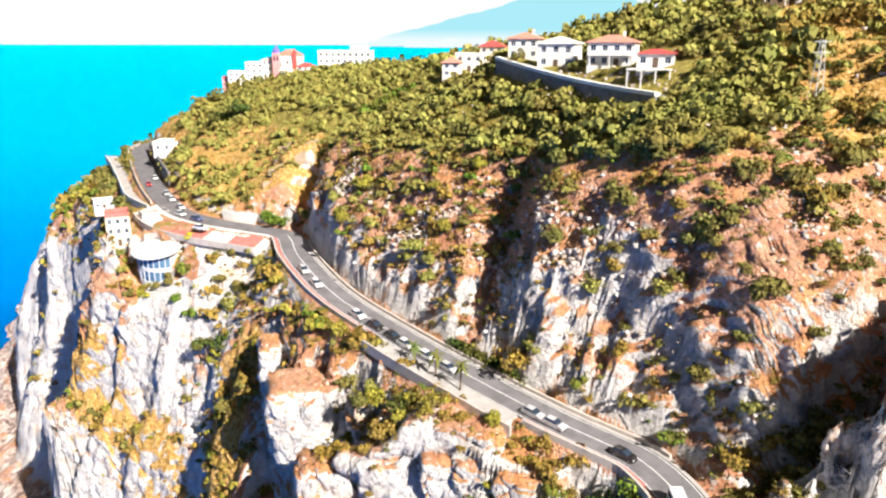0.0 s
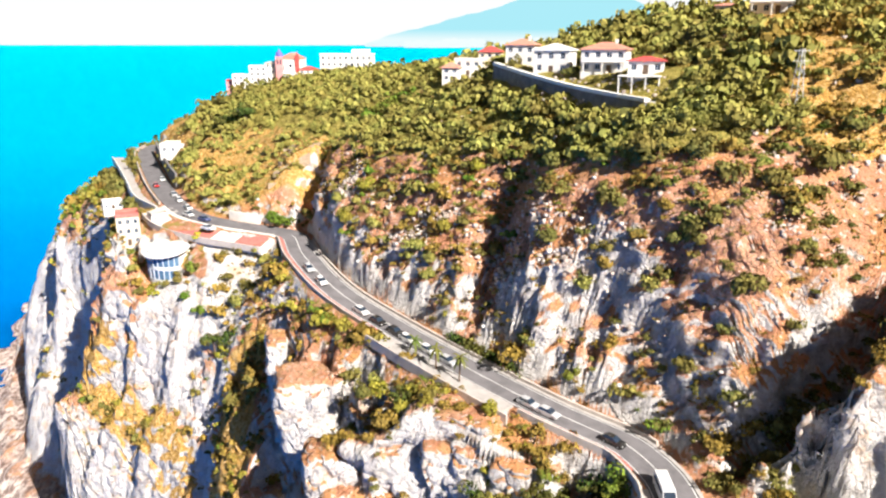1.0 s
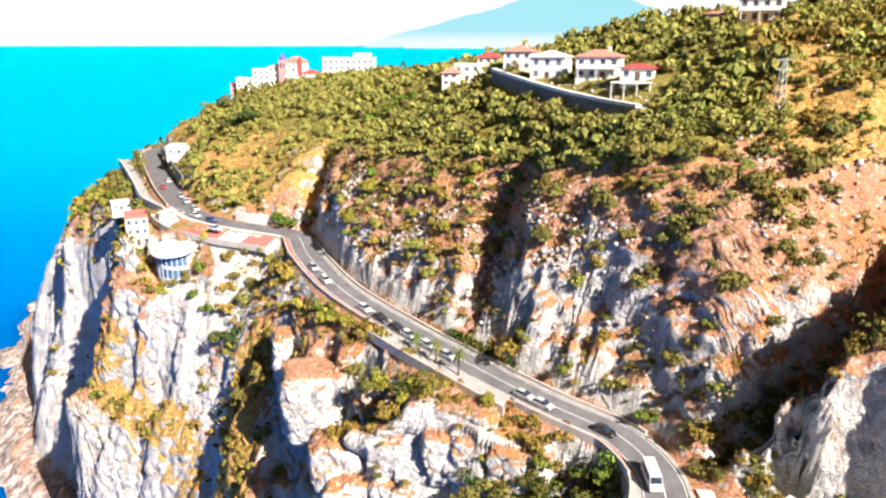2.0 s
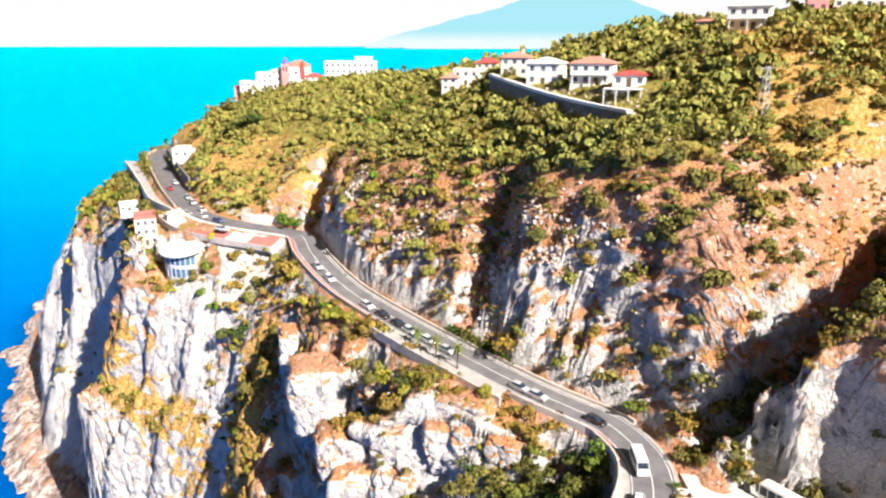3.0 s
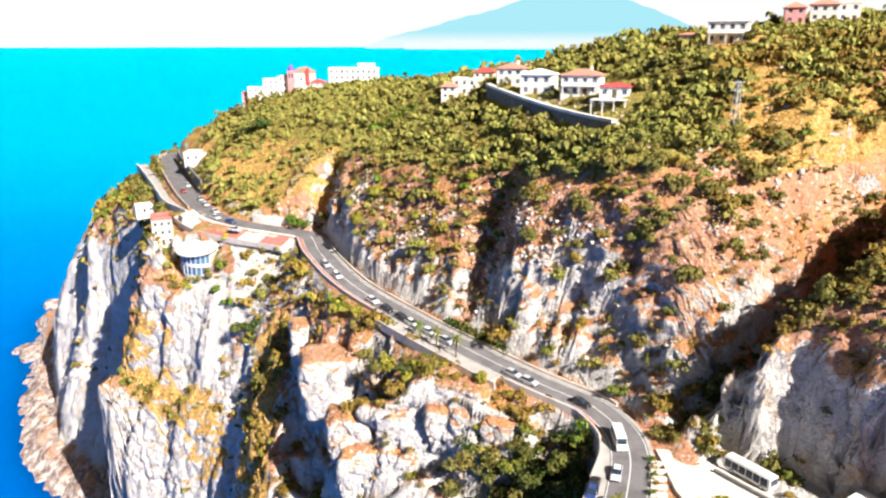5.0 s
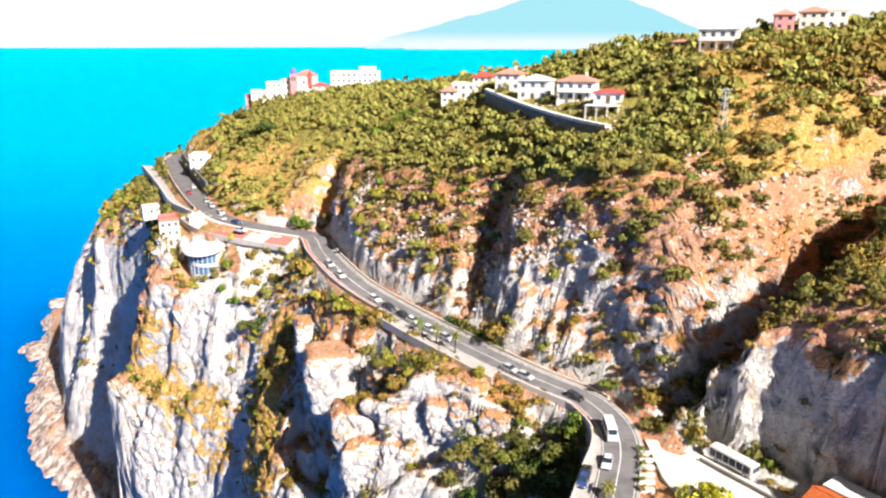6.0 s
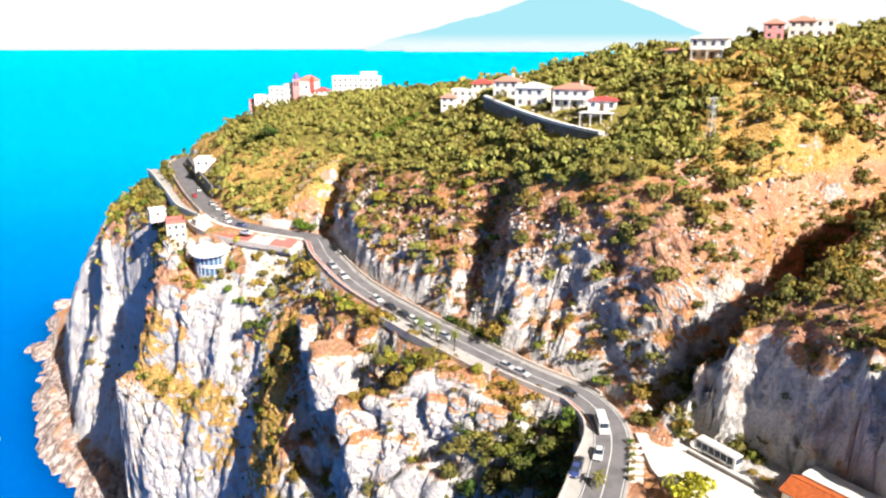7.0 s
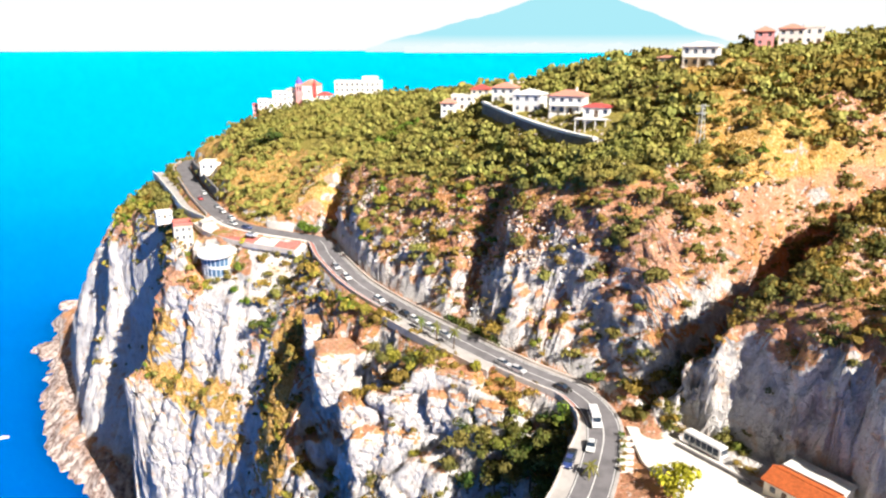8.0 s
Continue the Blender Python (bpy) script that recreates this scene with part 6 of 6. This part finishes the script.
# clipped hedge along the inner side of the road below the gully
def hedge():
    k0, k1 = near_index(-2, 129), near_index(12, 115)
    pts = beside(6.0)[k0:k1:1]
    g = np.random.default_rng(5)
    i = g.integers(0, len(pts), 2600)
    p = pts[i] + np.c_[g.normal(0, 0.75, 2600), g.normal(0, 0.75, 2600), g.uniform(0.1, 2.1, 2600)]
    side = g.normal(size=(2600, 3))
    side /= np.linalg.norm(side, axis=1)[:, None]
    up = np.cross(side, g.normal(size=(2600, 3)))
    up /= np.linalg.norm(up, axis=1)[:, None]
    s = 0.2
    v = np.stack([p - side * s - up * s, p + side * s - up * s, p + side * s + up * s, p - side * s + up * s], 1).reshape(-1, 3)
    ob = new("hedge", fast_mesh("hedge", v, np.arange(len(v)).reshape(-1, 4), DARK_GREEN))
    tagged(ob, "dark green clipped hedge along the roadside", "hedge")


hedge()


# ---- scrub and trees ----
rng = np.random.default_rng(7)


def clump(count, lobes, leaf, flat=0.75, loose=0.5, spread=1.0):
    """Leaf sprays (quads) over a few lobes of a unit crown: an uneven outline with gaps. Base at z = 0."""
    c = rng.normal(size=(lobes, 3)) * (0.42 * spread, 0.42 * spread, 0.22)
    c[:, 2] = np.abs(c[:, 2]) + 0.35
    rad = rng.uniform(0.35, 0.62, lobes)
    k = rng.integers(0, lobes, count)
    d = rng.normal(size=(count, 3))
    d[:, 2] = np.abs(d[:, 2]) * 1.0 - 0.25
    d /= np.linalg.norm(d, axis=1)[:, None]
    pos = c[k] + d * (rad[k] * rng.uniform(0.72, 1.08, count))[:, None] * (1, 1, flat)
    pos[:, 2] = np.maximum(pos[:, 2], 0.03)
    nrm = d + rng.normal(size=(count, 3)) * loose
    nrm /= np.linalg.norm(nrm, axis=1)[:, None]
    side = np.cross(nrm, rng.normal(size=(count, 3)))
    side /= np.linalg.norm(side, axis=1)[:, None]
    up = np.cross(nrm, side)
    s = leaf * rng.uniform(0.6, 1.3, count)[:, None]
    bend = nrm * s * 0.35
    v = np.stack([pos - side * s - up * s * 0.7 - bend, pos + side * s - up * s * 0.6, pos + side * s * 0.8 + up * s - bend, pos - side * s * 0.7 + up * s * 0.8], 1)
    return v.reshape(-1, 3)


ROUND = [clump(420, 6, 0.085, flat=0.9, loose=0.3, spread=0.7) for _ in range(4)]
NEAR = [clump(210, 8, 0.105, loose=0.35) for _ in range(5)]
FAR = [clump(60, 6, 0.185, loose=0.28) for _ in range(6)]
DISTANT = [clump(34, 5, 0.25, loose=0.28) for _ in range(6)]


def quads_of(n):
    return np.arange(n * 4).reshape(-1, 4)


def inside(x, y, poly):
    """Which places lie within a polygon."""
    hit = np.zeros(len(x), bool)
    for (x0, y0), (x1, y1) in zip(poly, poly[1:] + poly[:1]):
        cross = ((y0 > y) != (y1 > y)) & (x < (x1 - x0) * (y - y0) / (y1 - y0 + 1e-9) + x0)
        hit ^= cross
    return hit


NO_PLANTS = [
    [(-29 + 7 * math.cos(a), 133 + 6.5 * math.sin(a)) for a in np.arange(0, 6.2, 0.5)],
    [(11, 197), (18.6, 180), (26.5, 163.5), (33.5, 151), (40.5, 141), (50, 147), (52, 163), (45, 178), (34, 190), (30, 206), (14, 206)],
    [(-2, 214), (12, 218), (24, 219), (36, 218), (36, 232), (8, 230), (-3, 224)],
    [(70, 160), (90, 164), (92, 188), (74, 188)],
    [(108, 196), (134, 196), (134, 214), (108, 214)],
    [(-106, 330), (-50, 330), (-30, 338), (-30, 358), (-106, 358)],
    [(-102, 216), (-97, 208), (-88, 200), (-74, 192), (-48, 187.5), (-44, 192), (-78, 208), (-92, 222)],
    [(-130, 300), (-112, 300), (-108, 340), (-140, 345)],
    [(-56, 203), (-42, 204), (-40, 213), (-37, 228), (-50, 230), (-55, 214)],
    [(-122, 272), (-98, 270), (-98, 294), (-124, 296)],
    [(-116, 224), (-108, 224), (-108, 238), (-120, 240)],
    [(33, 84), (40, 84), (40, 50), (24, 50)],
    [(38, 86), (44, 82), (52, 79), (60, 73), (68, 66), (80, 55), (70, 40), (38, 45)],
]


THICKETS = [(-58, 166, 5), (-50, 158, 6), (-54, 150, 8), (-50, 142, 6), (-58, 146, 6), (-47, 165, 5), (-62, 151, 5),
            (-104, 203, 6), (-97, 201, 5), (-108, 212, 5), (-116, 238, 6), (-122, 254, 6), (-112, 222, 6), (-140, 285, 9), (-150, 305, 8),
            (10, 193, 4), (15, 181, 4), (19, 172, 4), (23.5, 163, 4), (28, 154, 4), (33, 146, 4), (-55, 182, 3), (-47, 180, 5),
            (-34, 158, 5), (-42, 168, 5), (-26, 148, 5), (-18, 128, 4), (-52, 176, 3), (24, 90, 6), (18, 94, 4), (27, 80, 5), (47, 90, 6), (54, 91, 6), (61, 93, 6),
            (67, 96, 6), (73, 100, 6), (80, 105, 6), (88, 111, 6), (97, 118, 6), (44, 94, 5)]


# large round bushes standing singly on the slopes above the road: place and radius
BUSHES = [(37, 123.6, 3.7), (44, 119, 2.9), (30.3, 122.6, 2.8), (29, 120.1, 2.3), (32, 120.5, 2.5), (38.8, 115, 2.3), (48.7, 114, 3.0), (54.4, 111.4, 3.2), (65.7, 114.6, 3.9),
          (57.6, 107.2, 2.6), (42.6, 111.7, 2.9), (41.4, 111.6, 3.4), (20.1, 125.7, 3.2), (29.7, 118.6, 2.4), (36, 111.1, 2.1), (47.9, 101.9, 3.4), (57.6, 102.7, 2.2), (22, 136.4, 3.0)]
SPUR_BUSHES = [(-20.4, 175.4, 3.1), (-7.8, 163.4, 2.5), (-2.3, 159.9, 2.2), (-24.4, 169.3, 2.9), (-17.3, 163.4, 2.4), (-6.8, 150, 2.9), (4.2, 147, 2.1), (0.4, 148.5, 2.6),
               (-3.1, 143.4, 2.0), (-8.5, 150.3, 1.9), (-2.7, 145.7, 2.4), (11.2, 145.6, 2.2), (-7.7, 159.4, 1.8), (-13, 172, 2.0), (8, 157, 2.2), (-28, 178, 2.4)]
LEDGE_BUSHES = [(-11, 111.5, 3.0), (-19, 113.5, 2.0), (-7.5, 112.5, 2.2), (-15.5, 121, 2.6), (-12.5, 122, 2.4), (-18.5, 130.5, 2.4), (3, 108, 1.8), (8, 107, 2.2), (-22, 140, 2.4), (-26, 144, 2.2)]
GARDEN_BUSHES = [(-56.4, 176.3, 2.8), (-67.4, 179.1, 2.6), (-62, 187, 1.9), (-57, 187.5, 2.2), (-52, 186, 2.8), (-49, 183, 2.6), (-70, 187, 1.7), (-75, 186, 2.0), (-66, 182, 1.6),
                 (-60, 182.5, 2.0), (-72, 181, 2.2), (-79, 187, 1.9), (-54, 180, 2.3), (-94, 199, 2.2), (-97.5, 203.5, 2.4), (-101, 206, 2.2), (-88, 189.5, 2.0), (-91.5, 193.5, 2.2),
                 (-104, 213, 2.4), (-76, 188.5, 1.6)]


def scatter():
    n = 90000
    x, y = rng.uniform(-175, 190, n), rng.uniform(52, 400, n)
    z, up = ground_at(x, y)
    near, _ = off_road(x, y)
    p = np.c_[x, y, z]
    patch = fbm(p / 16, 3, 3) + 0.4 * fbm(p / 4, 2, 9)
    hill = near > 0
    brow_z = 151.5 + 0.17 * np.clip(x, -10, 70)
    golden = smooth(x, 56, 70) * smooth(z, 152, 160) * (1 - smooth(y, 158, 172))
    dense = hill * smooth(z - brow_z, -1.0, 3.5) * (1 - 0.4 * golden) * smooth(y, 118, 126)
    grove = smooth(y, 205, 212) * (x < -10)
    dense = np.maximum(dense, grove * 0.99)
    bare = hill & (dense < 0.3)
    chance = np.where(hill, np.where(bare, np.where(x > 54, 0.46, 0.27), 0.32), 0.30)
    chance *= np.where((x > 47) & (y < 118), 0.75, 1.0)
    chance *= np.clip(1 + np.where(bare, 1.6, 0.7) * patch, 0.12, 1.6)
    # thick growth in the ravines and on the ledges of the sea cliffs
    chance *= np.where(hill & (y < 150), smooth(up, 0.05, 0.3), smooth(up, 0.2, 0.5)) * (np.abs(near) > 5.6) * (z > 40)
    for cx, cy, r in THICKETS:
        chance = np.maximum(chance, 0.5 * (1 - smooth(np.hypot(x - cx, y - cy), r * 0.6, r)) * smooth(up, -0.1, 0.1) * (np.abs(near) > 5.6))
    chance *= np.where(y > 200, 0.72, 1.0)
    chance *= ~((y > 240) & (x > 25)) & (x < 165) & ~((x > 60) & (y > 225)) & (y < 375)
    chance *= 1 - 0.85 * grove * smooth(fbm(p / 24, 2, 41), 0.28, 0.42)
    chance *= 1 - 0.9 * (1 - smooth(np.hypot((x + 66) / 2.0, y - 184), 8, 11))
    lane = np.min(np.hypot(x[:, None] - LOWER_LANE[:, 0], y[:, None] - LOWER_LANE[:, 1]), axis=1)
    between = (lane < 9) & (near < 0) & (y > 226)
    chance = np.where(between, 0.5, chance)
    chance *= (lane > 3.0) & ~((near > 0) & (near < 5.8) & (x < -45)) & ~((near <= 0) & (near > -5.2))
    for cx, cy, r in DRY_PATCHES:
        chance *= 1 - 0.8 * (1 - smooth(np.hypot(x - cx, y - cy), 0.6 * r, r))
    west = (near < -5) & (x < -100) & (y > 205) & (z > 78)
    chance = np.where(west & (lane > 3), np.maximum(chance, 0.42 * smooth(up, 0.0, 0.2) * np.clip(1 + patch, 0.3, 1.3)), chance)
    for poly in NO_PLANTS:
        chance *= ~inside(x, y, poly)
    keep = rng.uniform(size=n) < chance
    x, y, z, near, up, patch, between = (a[keep] for a in (x, y, z, near, up, patch, between))
    hill, dense, golden = hill[keep], dense[keep], golden[keep]
    small = rng.uniform(size=len(x)) < np.where(dense > 0.5, 0.1, 0.5)
    size = rng.gamma(6, 0.22, len(x)) * np.where(dense > 0.5, np.where(x < -5, 0.95, 1.15), 1.0) + 0.35
    size = np.where(small, 0.35 + 0.35 * size, size)
    kind = np.full(len(x), 1)
    roll = rng.uniform(size=len(x)) + 0.35 * fbm(np.c_[x, y, z] / 22, 2, 77)
    kind[(dense > 0.5) & (roll < np.where(x > -5, 0.88, 0.8))] = 0
    kind[(dense > 0.5) & (x < -20) & (roll > 0.12)] = 0
    kind[(dense <= 0.5) & (roll > 0.70)] = 2
    kind[(dense <= 0.5) & (roll < 0.22)] = 0
    kind[(dense <= 0.5) & (roll < 0.06)] = 3
    kind[~hill & (roll > 0.55)] = 2
    kind[~hill & (roll < 0.3)] = 4
    kind[~hill & (roll < 0.1)] = 3
    kind[(y > 308) & (roll < 0.75)] = 1
    kind[between] = 1
    kind[np.hypot((x + 16) / 1.6, y - 222) < 6] = 3
    kind[(golden > 0.5) & (roll > 0.55)] = 2
    kind[(x > 60) & (y < 112) & (roll < 0.6)] = 1
    gorge = np.abs((x - 66) * 0.55 - (y - 96) * 0.8) < 7
    kind[gorge] = np.where(rng.uniform(size=gorge.sum()) < 0.9, 1, 2)
    own = np.array(BUSHES + SPUR_BUSHES + GARDEN_BUSHES + LEDGE_BUSHES)
    oz, _ = ground_at(own[:, 0], own[:, 1])
    oz[-10:] = np.maximum(oz[-10:], (109.4, 107, 109.4, 112, 112.5, 110.4, 116.8, 116.6, 113, 114))
    ok = np.r_[rng.choice([1, 1, 0, 1, 2], len(BUSHES)), rng.choice([1, 4, 0, 4], len(SPUR_BUSHES)), rng.choice([1, 3, 0], len(GARDEN_BUSHES)), (2, 2, 4, 1, 4, 1, 2, 4, 4, 3)]
    # rows of young olives on the terraces beside the notch
    row = np.array([(-53.2 + 1.0 * a + 1.9 * b + 0.3 * (a % 2), 211.4 + 3.5 * a + 0.15 * b) for a in range(5) for b in range(6)])
    rz, _ = ground_at(row[:, 0], row[:, 1])
    one = np.ones(len(row))
    x, y, z, size, kind = np.r_[x, row[:, 0]], np.r_[y, row[:, 1]], np.r_[z, rz + 0.5], np.r_[size, one * 0.95], np.r_[kind, one.astype(int) * 0]
    return np.r_[own[:, 0], x], np.r_[own[:, 1], y], np.r_[oz + 0.1 * own[:, 2], z], np.r_[own[:, 2], size], np.r_[ok, kind]


px, py, pz, psize, pkind = scatter()
SHADES = [("olive_scrub", OLIVE, "silvery green olive trees and scrub", "trees"), ("dark_scrub", MACCHIA, "dark green evergreen scrub", "shrubs"),
          ("dry_scrub", OCHRE, "dry ochre yellow scrub and broom", "shrubs"), ("green_scrub", FRESH, "fresh green bushes", "shrubs"),
          ("broom_scrub", BROOM, "yellow-green broom bushes", "shrubs")]
SHRUB_LABEL = ["silvery olive-green rounded shrub on the dry slope", "dark evergreen shrub on the limestone slope",
               "dry ochre-yellow shrub on stony ground", "fresh green leafy shrub on the slope", "yellow-green broom bush on the sunny slope"]
# the shrubs of the slopes right by the road stand singly; the rest is scrub past counting
by_road = np.hypot(px - 22, py - 108)
single = set(np.argsort(by_road)[:235].tolist()) | set(range(len(BUSHES) + len(SPUR_BUSHES) + len(GARDEN_BUSHES) + len(LEDGE_BUSHES)))
shrub_mesh = {}
for kind, (name, mat, label, cat) in enumerate(SHADES):
    verts = []
    for i in np.flatnonzero(pkind == kind):
        if int(i) in single:
            continue
        src = NEAR[i % 5] if py[i] < 130 else FAR[i % 6] if py[i] < 225 else DISTANT[i % 6]
        a, s = rng.uniform(0, 6.283), psize[i]
        c, sn = math.cos(a) * s, math.sin(a) * s
        verts.append(np.c_[src[:, 0] * c - src[:, 1] * sn + px[i], src[:, 0] * sn + src[:, 1] * c + py[i], src[:, 2] * s * 1.15 + pz[i] - 0.25])
    if verts:
        verts = np.vstack(verts)
        ob = new(name, fast_mesh(name, verts, quads_of(len(verts) // 4), mat))
        tagged(ob, label + " covering the slopes", cat, kind="stuff")
named = len(BUSHES) + len(SPUR_BUSHES) + len(GARDEN_BUSHES) + len(LEDGE_BUSHES)
for i in sorted(single):
    kind, k = int(pkind[i]), 10 + int(i) % 4 if i < named else int(i) % 5
    if (kind, k) not in shrub_mesh:
        src = ROUND[k - 10] if k >= 10 else NEAR[k]
        shrub_mesh[kind, k] = fast_mesh("shrub", src, quads_of(len(src) // 4), SHADES[kind][1])
    ob = new("shrub", shrub_mesh[kind, k])
    s = float(psize[i])
    ob.matrix_basis = pose(px[i], py[i], pz[i] - 0.25, 0, 0, float(rng.uniform(0, 360))) @ Matrix.Diagonal((s, s, s * 1.15, 1))
    tagged(ob, SHRUB_LABEL[kind], "shrub", group="shrubs on the slopes")


# ---- loose rock and dry tufts on the slopes ----
BOULDER = Mat("weathered_limestone", rough=0.95, spec=0.1)
_isle = BOULDER.node("ShaderNodeNewGeometry").outputs["Random Per Island"]
_tone = BOULDER.ramp(_isle, [(0.0, (0.40, 0.32, 0.27)), (0.5, (0.64, 0.54, 0.48)), (1.0, (0.84, 0.77, 0.71))])
BOULDER.colour(BOULDER.mix(BOULDER.math("MULTIPLY", BOULDER.step(BOULDER.noise(1.4, 5, 0.7), 0.5, 0.66), 0.6), _tone, (0.30, 0.24, 0.18)))
BOULDER.bump(BOULDER.noise(2.2, 5, 0.7), 0.9, 0.4)


def stones():
    """Broken limestone lying and standing out of the soil in bands."""
    g = np.random.default_rng(31)
    n = 110000
    x, y = g.uniform(-45, 110, n), g.uniform(84, 200, n)
    z, up = ground_at(x, y)
    near, _ = off_road(x, y)
    p = np.c_[x, y, z]
    band = smooth(fbm(p * (1 / 13, 1 / 13, 1 / 7), 3, 58), 0.05, 0.4)
    top = 151.5 + 0.17 * np.clip(x, -10, 70)
    ok = smooth(near, 8.5, 12) * (0.05 + 0.5 * band) * (1 - 0.9 * smooth(z - top, -6, 2)) * (1 - 0.85 * smooth(x, 54, 64)) * smooth(up, 0.1, 0.3)
    k = g.uniform(size=n) < ok
    p = p[k]
    m = len(p)
    s = np.minimum(0.14 + g.gamma(2.0, 0.12, m), 0.55)
    cube = np.array([(a, b, c) for c in (-1, 1) for a, b in ((-1, -1), (1, -1), (1, 1), (-1, 1))], float)
    v = cube[None] * g.uniform(0.45, 1.1, (m, 8, 3)) * (s[:, None] * g.uniform(0.6, 1.3, (m, 3)))[:, None, :]
    a = g.uniform(0, 6.283, m)
    c, sn = np.cos(a)[:, None], np.sin(a)[:, None]
    v = np.stack([v[..., 0] * c - v[..., 1] * sn, v[..., 0] * sn + v[..., 1] * c, v[..., 2]], -1) + (p - np.c_[0 * s, 0 * s, 0.25 * s])[:, None, :]
    face = np.array([(3, 2, 1, 0), (4, 5, 6, 7), (0, 1, 5, 4), (1, 2, 6, 5), (2, 3, 7, 6), (3, 0, 4, 7)])
    q = (np.arange(m)[:, None, None] * 8 + face[None]).reshape(-1, 4)
    tagged(new("limestone_rubble", fast_mesh("limestone_rubble", v.reshape(-1, 3), q, BOULDER.m)), "pale broken limestone standing out of the dry slope", "rocks", kind="stuff")


stones()


def tufts():
    """Low dry grass and thyme between the shrubs."""
    g = np.random.default_rng(37)
    n = 60000
    x, y = g.uniform(-70, 120, n), g.uniform(84, 200, n)
    z, up = ground_at(x, y)
    near, _ = off_road(x, y)
    p = np.c_[x, y, z]
    ok = (np.abs(near) > 6.5) * smooth(up, 0.15, 0.4) * np.where(near > 0, 1.0, 0.5) * smooth(fbm(p / 6, 2, 68), -0.2, 0.25) * 0.36 * (z > 85)
    for poly in NO_PLANTS:
        ok *= ~inside(x, y, poly)
    p = p[g.uniform(size=n) < ok]
    m, k = len(p), 9
    s = g.uniform(0.3, 0.75, m)
    root = np.repeat(p, k, axis=0) + np.c_[g.normal(0, 0.45, (m * k, 2)) * np.repeat(s, k)[:, None], np.zeros(m * k)]
    a = g.uniform(0, 6.283, m * k)
    side = np.c_[np.cos(a), np.sin(a), g.normal(0, 0.2, m * k)] * (np.repeat(s, k) * 0.32)[:, None]
    tip = np.c_[g.normal(0, 0.3, (m * k, 2)), g.uniform(0.5, 1.0, m * k)] * np.repeat(s, k)[:, None]
    v = np.stack([root - side, root + side, root + side * 0.5 + tip, root - side * 0.6 + tip * 0.9], 1)
    tagged(new("dry_tufts", fast_mesh("dry_tufts", v.reshape(-1, 3), quads_of(m * k), OCHRE)), "dry yellow-brown grass tufts on the slope", "grass", kind="stuff")


tufts()
for k, (x, y, z, s, kind) in enumerate([(46.2, 84.2, 114.6, 1.6, 2), (48.6, 82.6, 114.8, 1.7, 2), (50.6, 80.6, 114.8, 1.4, 2), (57.2, 68.8, 114.6, 1.3, 2), (58.6, 66.8, 114.6, 1.4, 2),
                                       (37.6, 80.5, 114.4, 0.9, 3), (37.2, 78, 114.4, 0.9, 2), (36.8, 75.6, 114.3, 0.9, 3), (36.3, 73.2, 114.3, 0.9, 2), (35.6, 70.8, 114.2, 0.9, 3), (34.8, 68.4, 114.1, 0.9, 2)]):
    if (kind, k % 5) not in shrub_mesh:
        shrub_mesh[kind, k % 5] = fast_mesh("shrub", NEAR[k % 5], quads_of(len(NEAR[k % 5]) // 4), SHADES[kind][1])
    ob = new("shrub", shrub_mesh[kind, k % 5])
    ob.matrix_basis = pose(x, y, z, 0, 0, 50 * k) @ Matrix.Diagonal((s, s, s, 1))
    tagged(ob, "ochre and green shrub at the edge of the white yard", "shrub", group="shrubs round the yard")
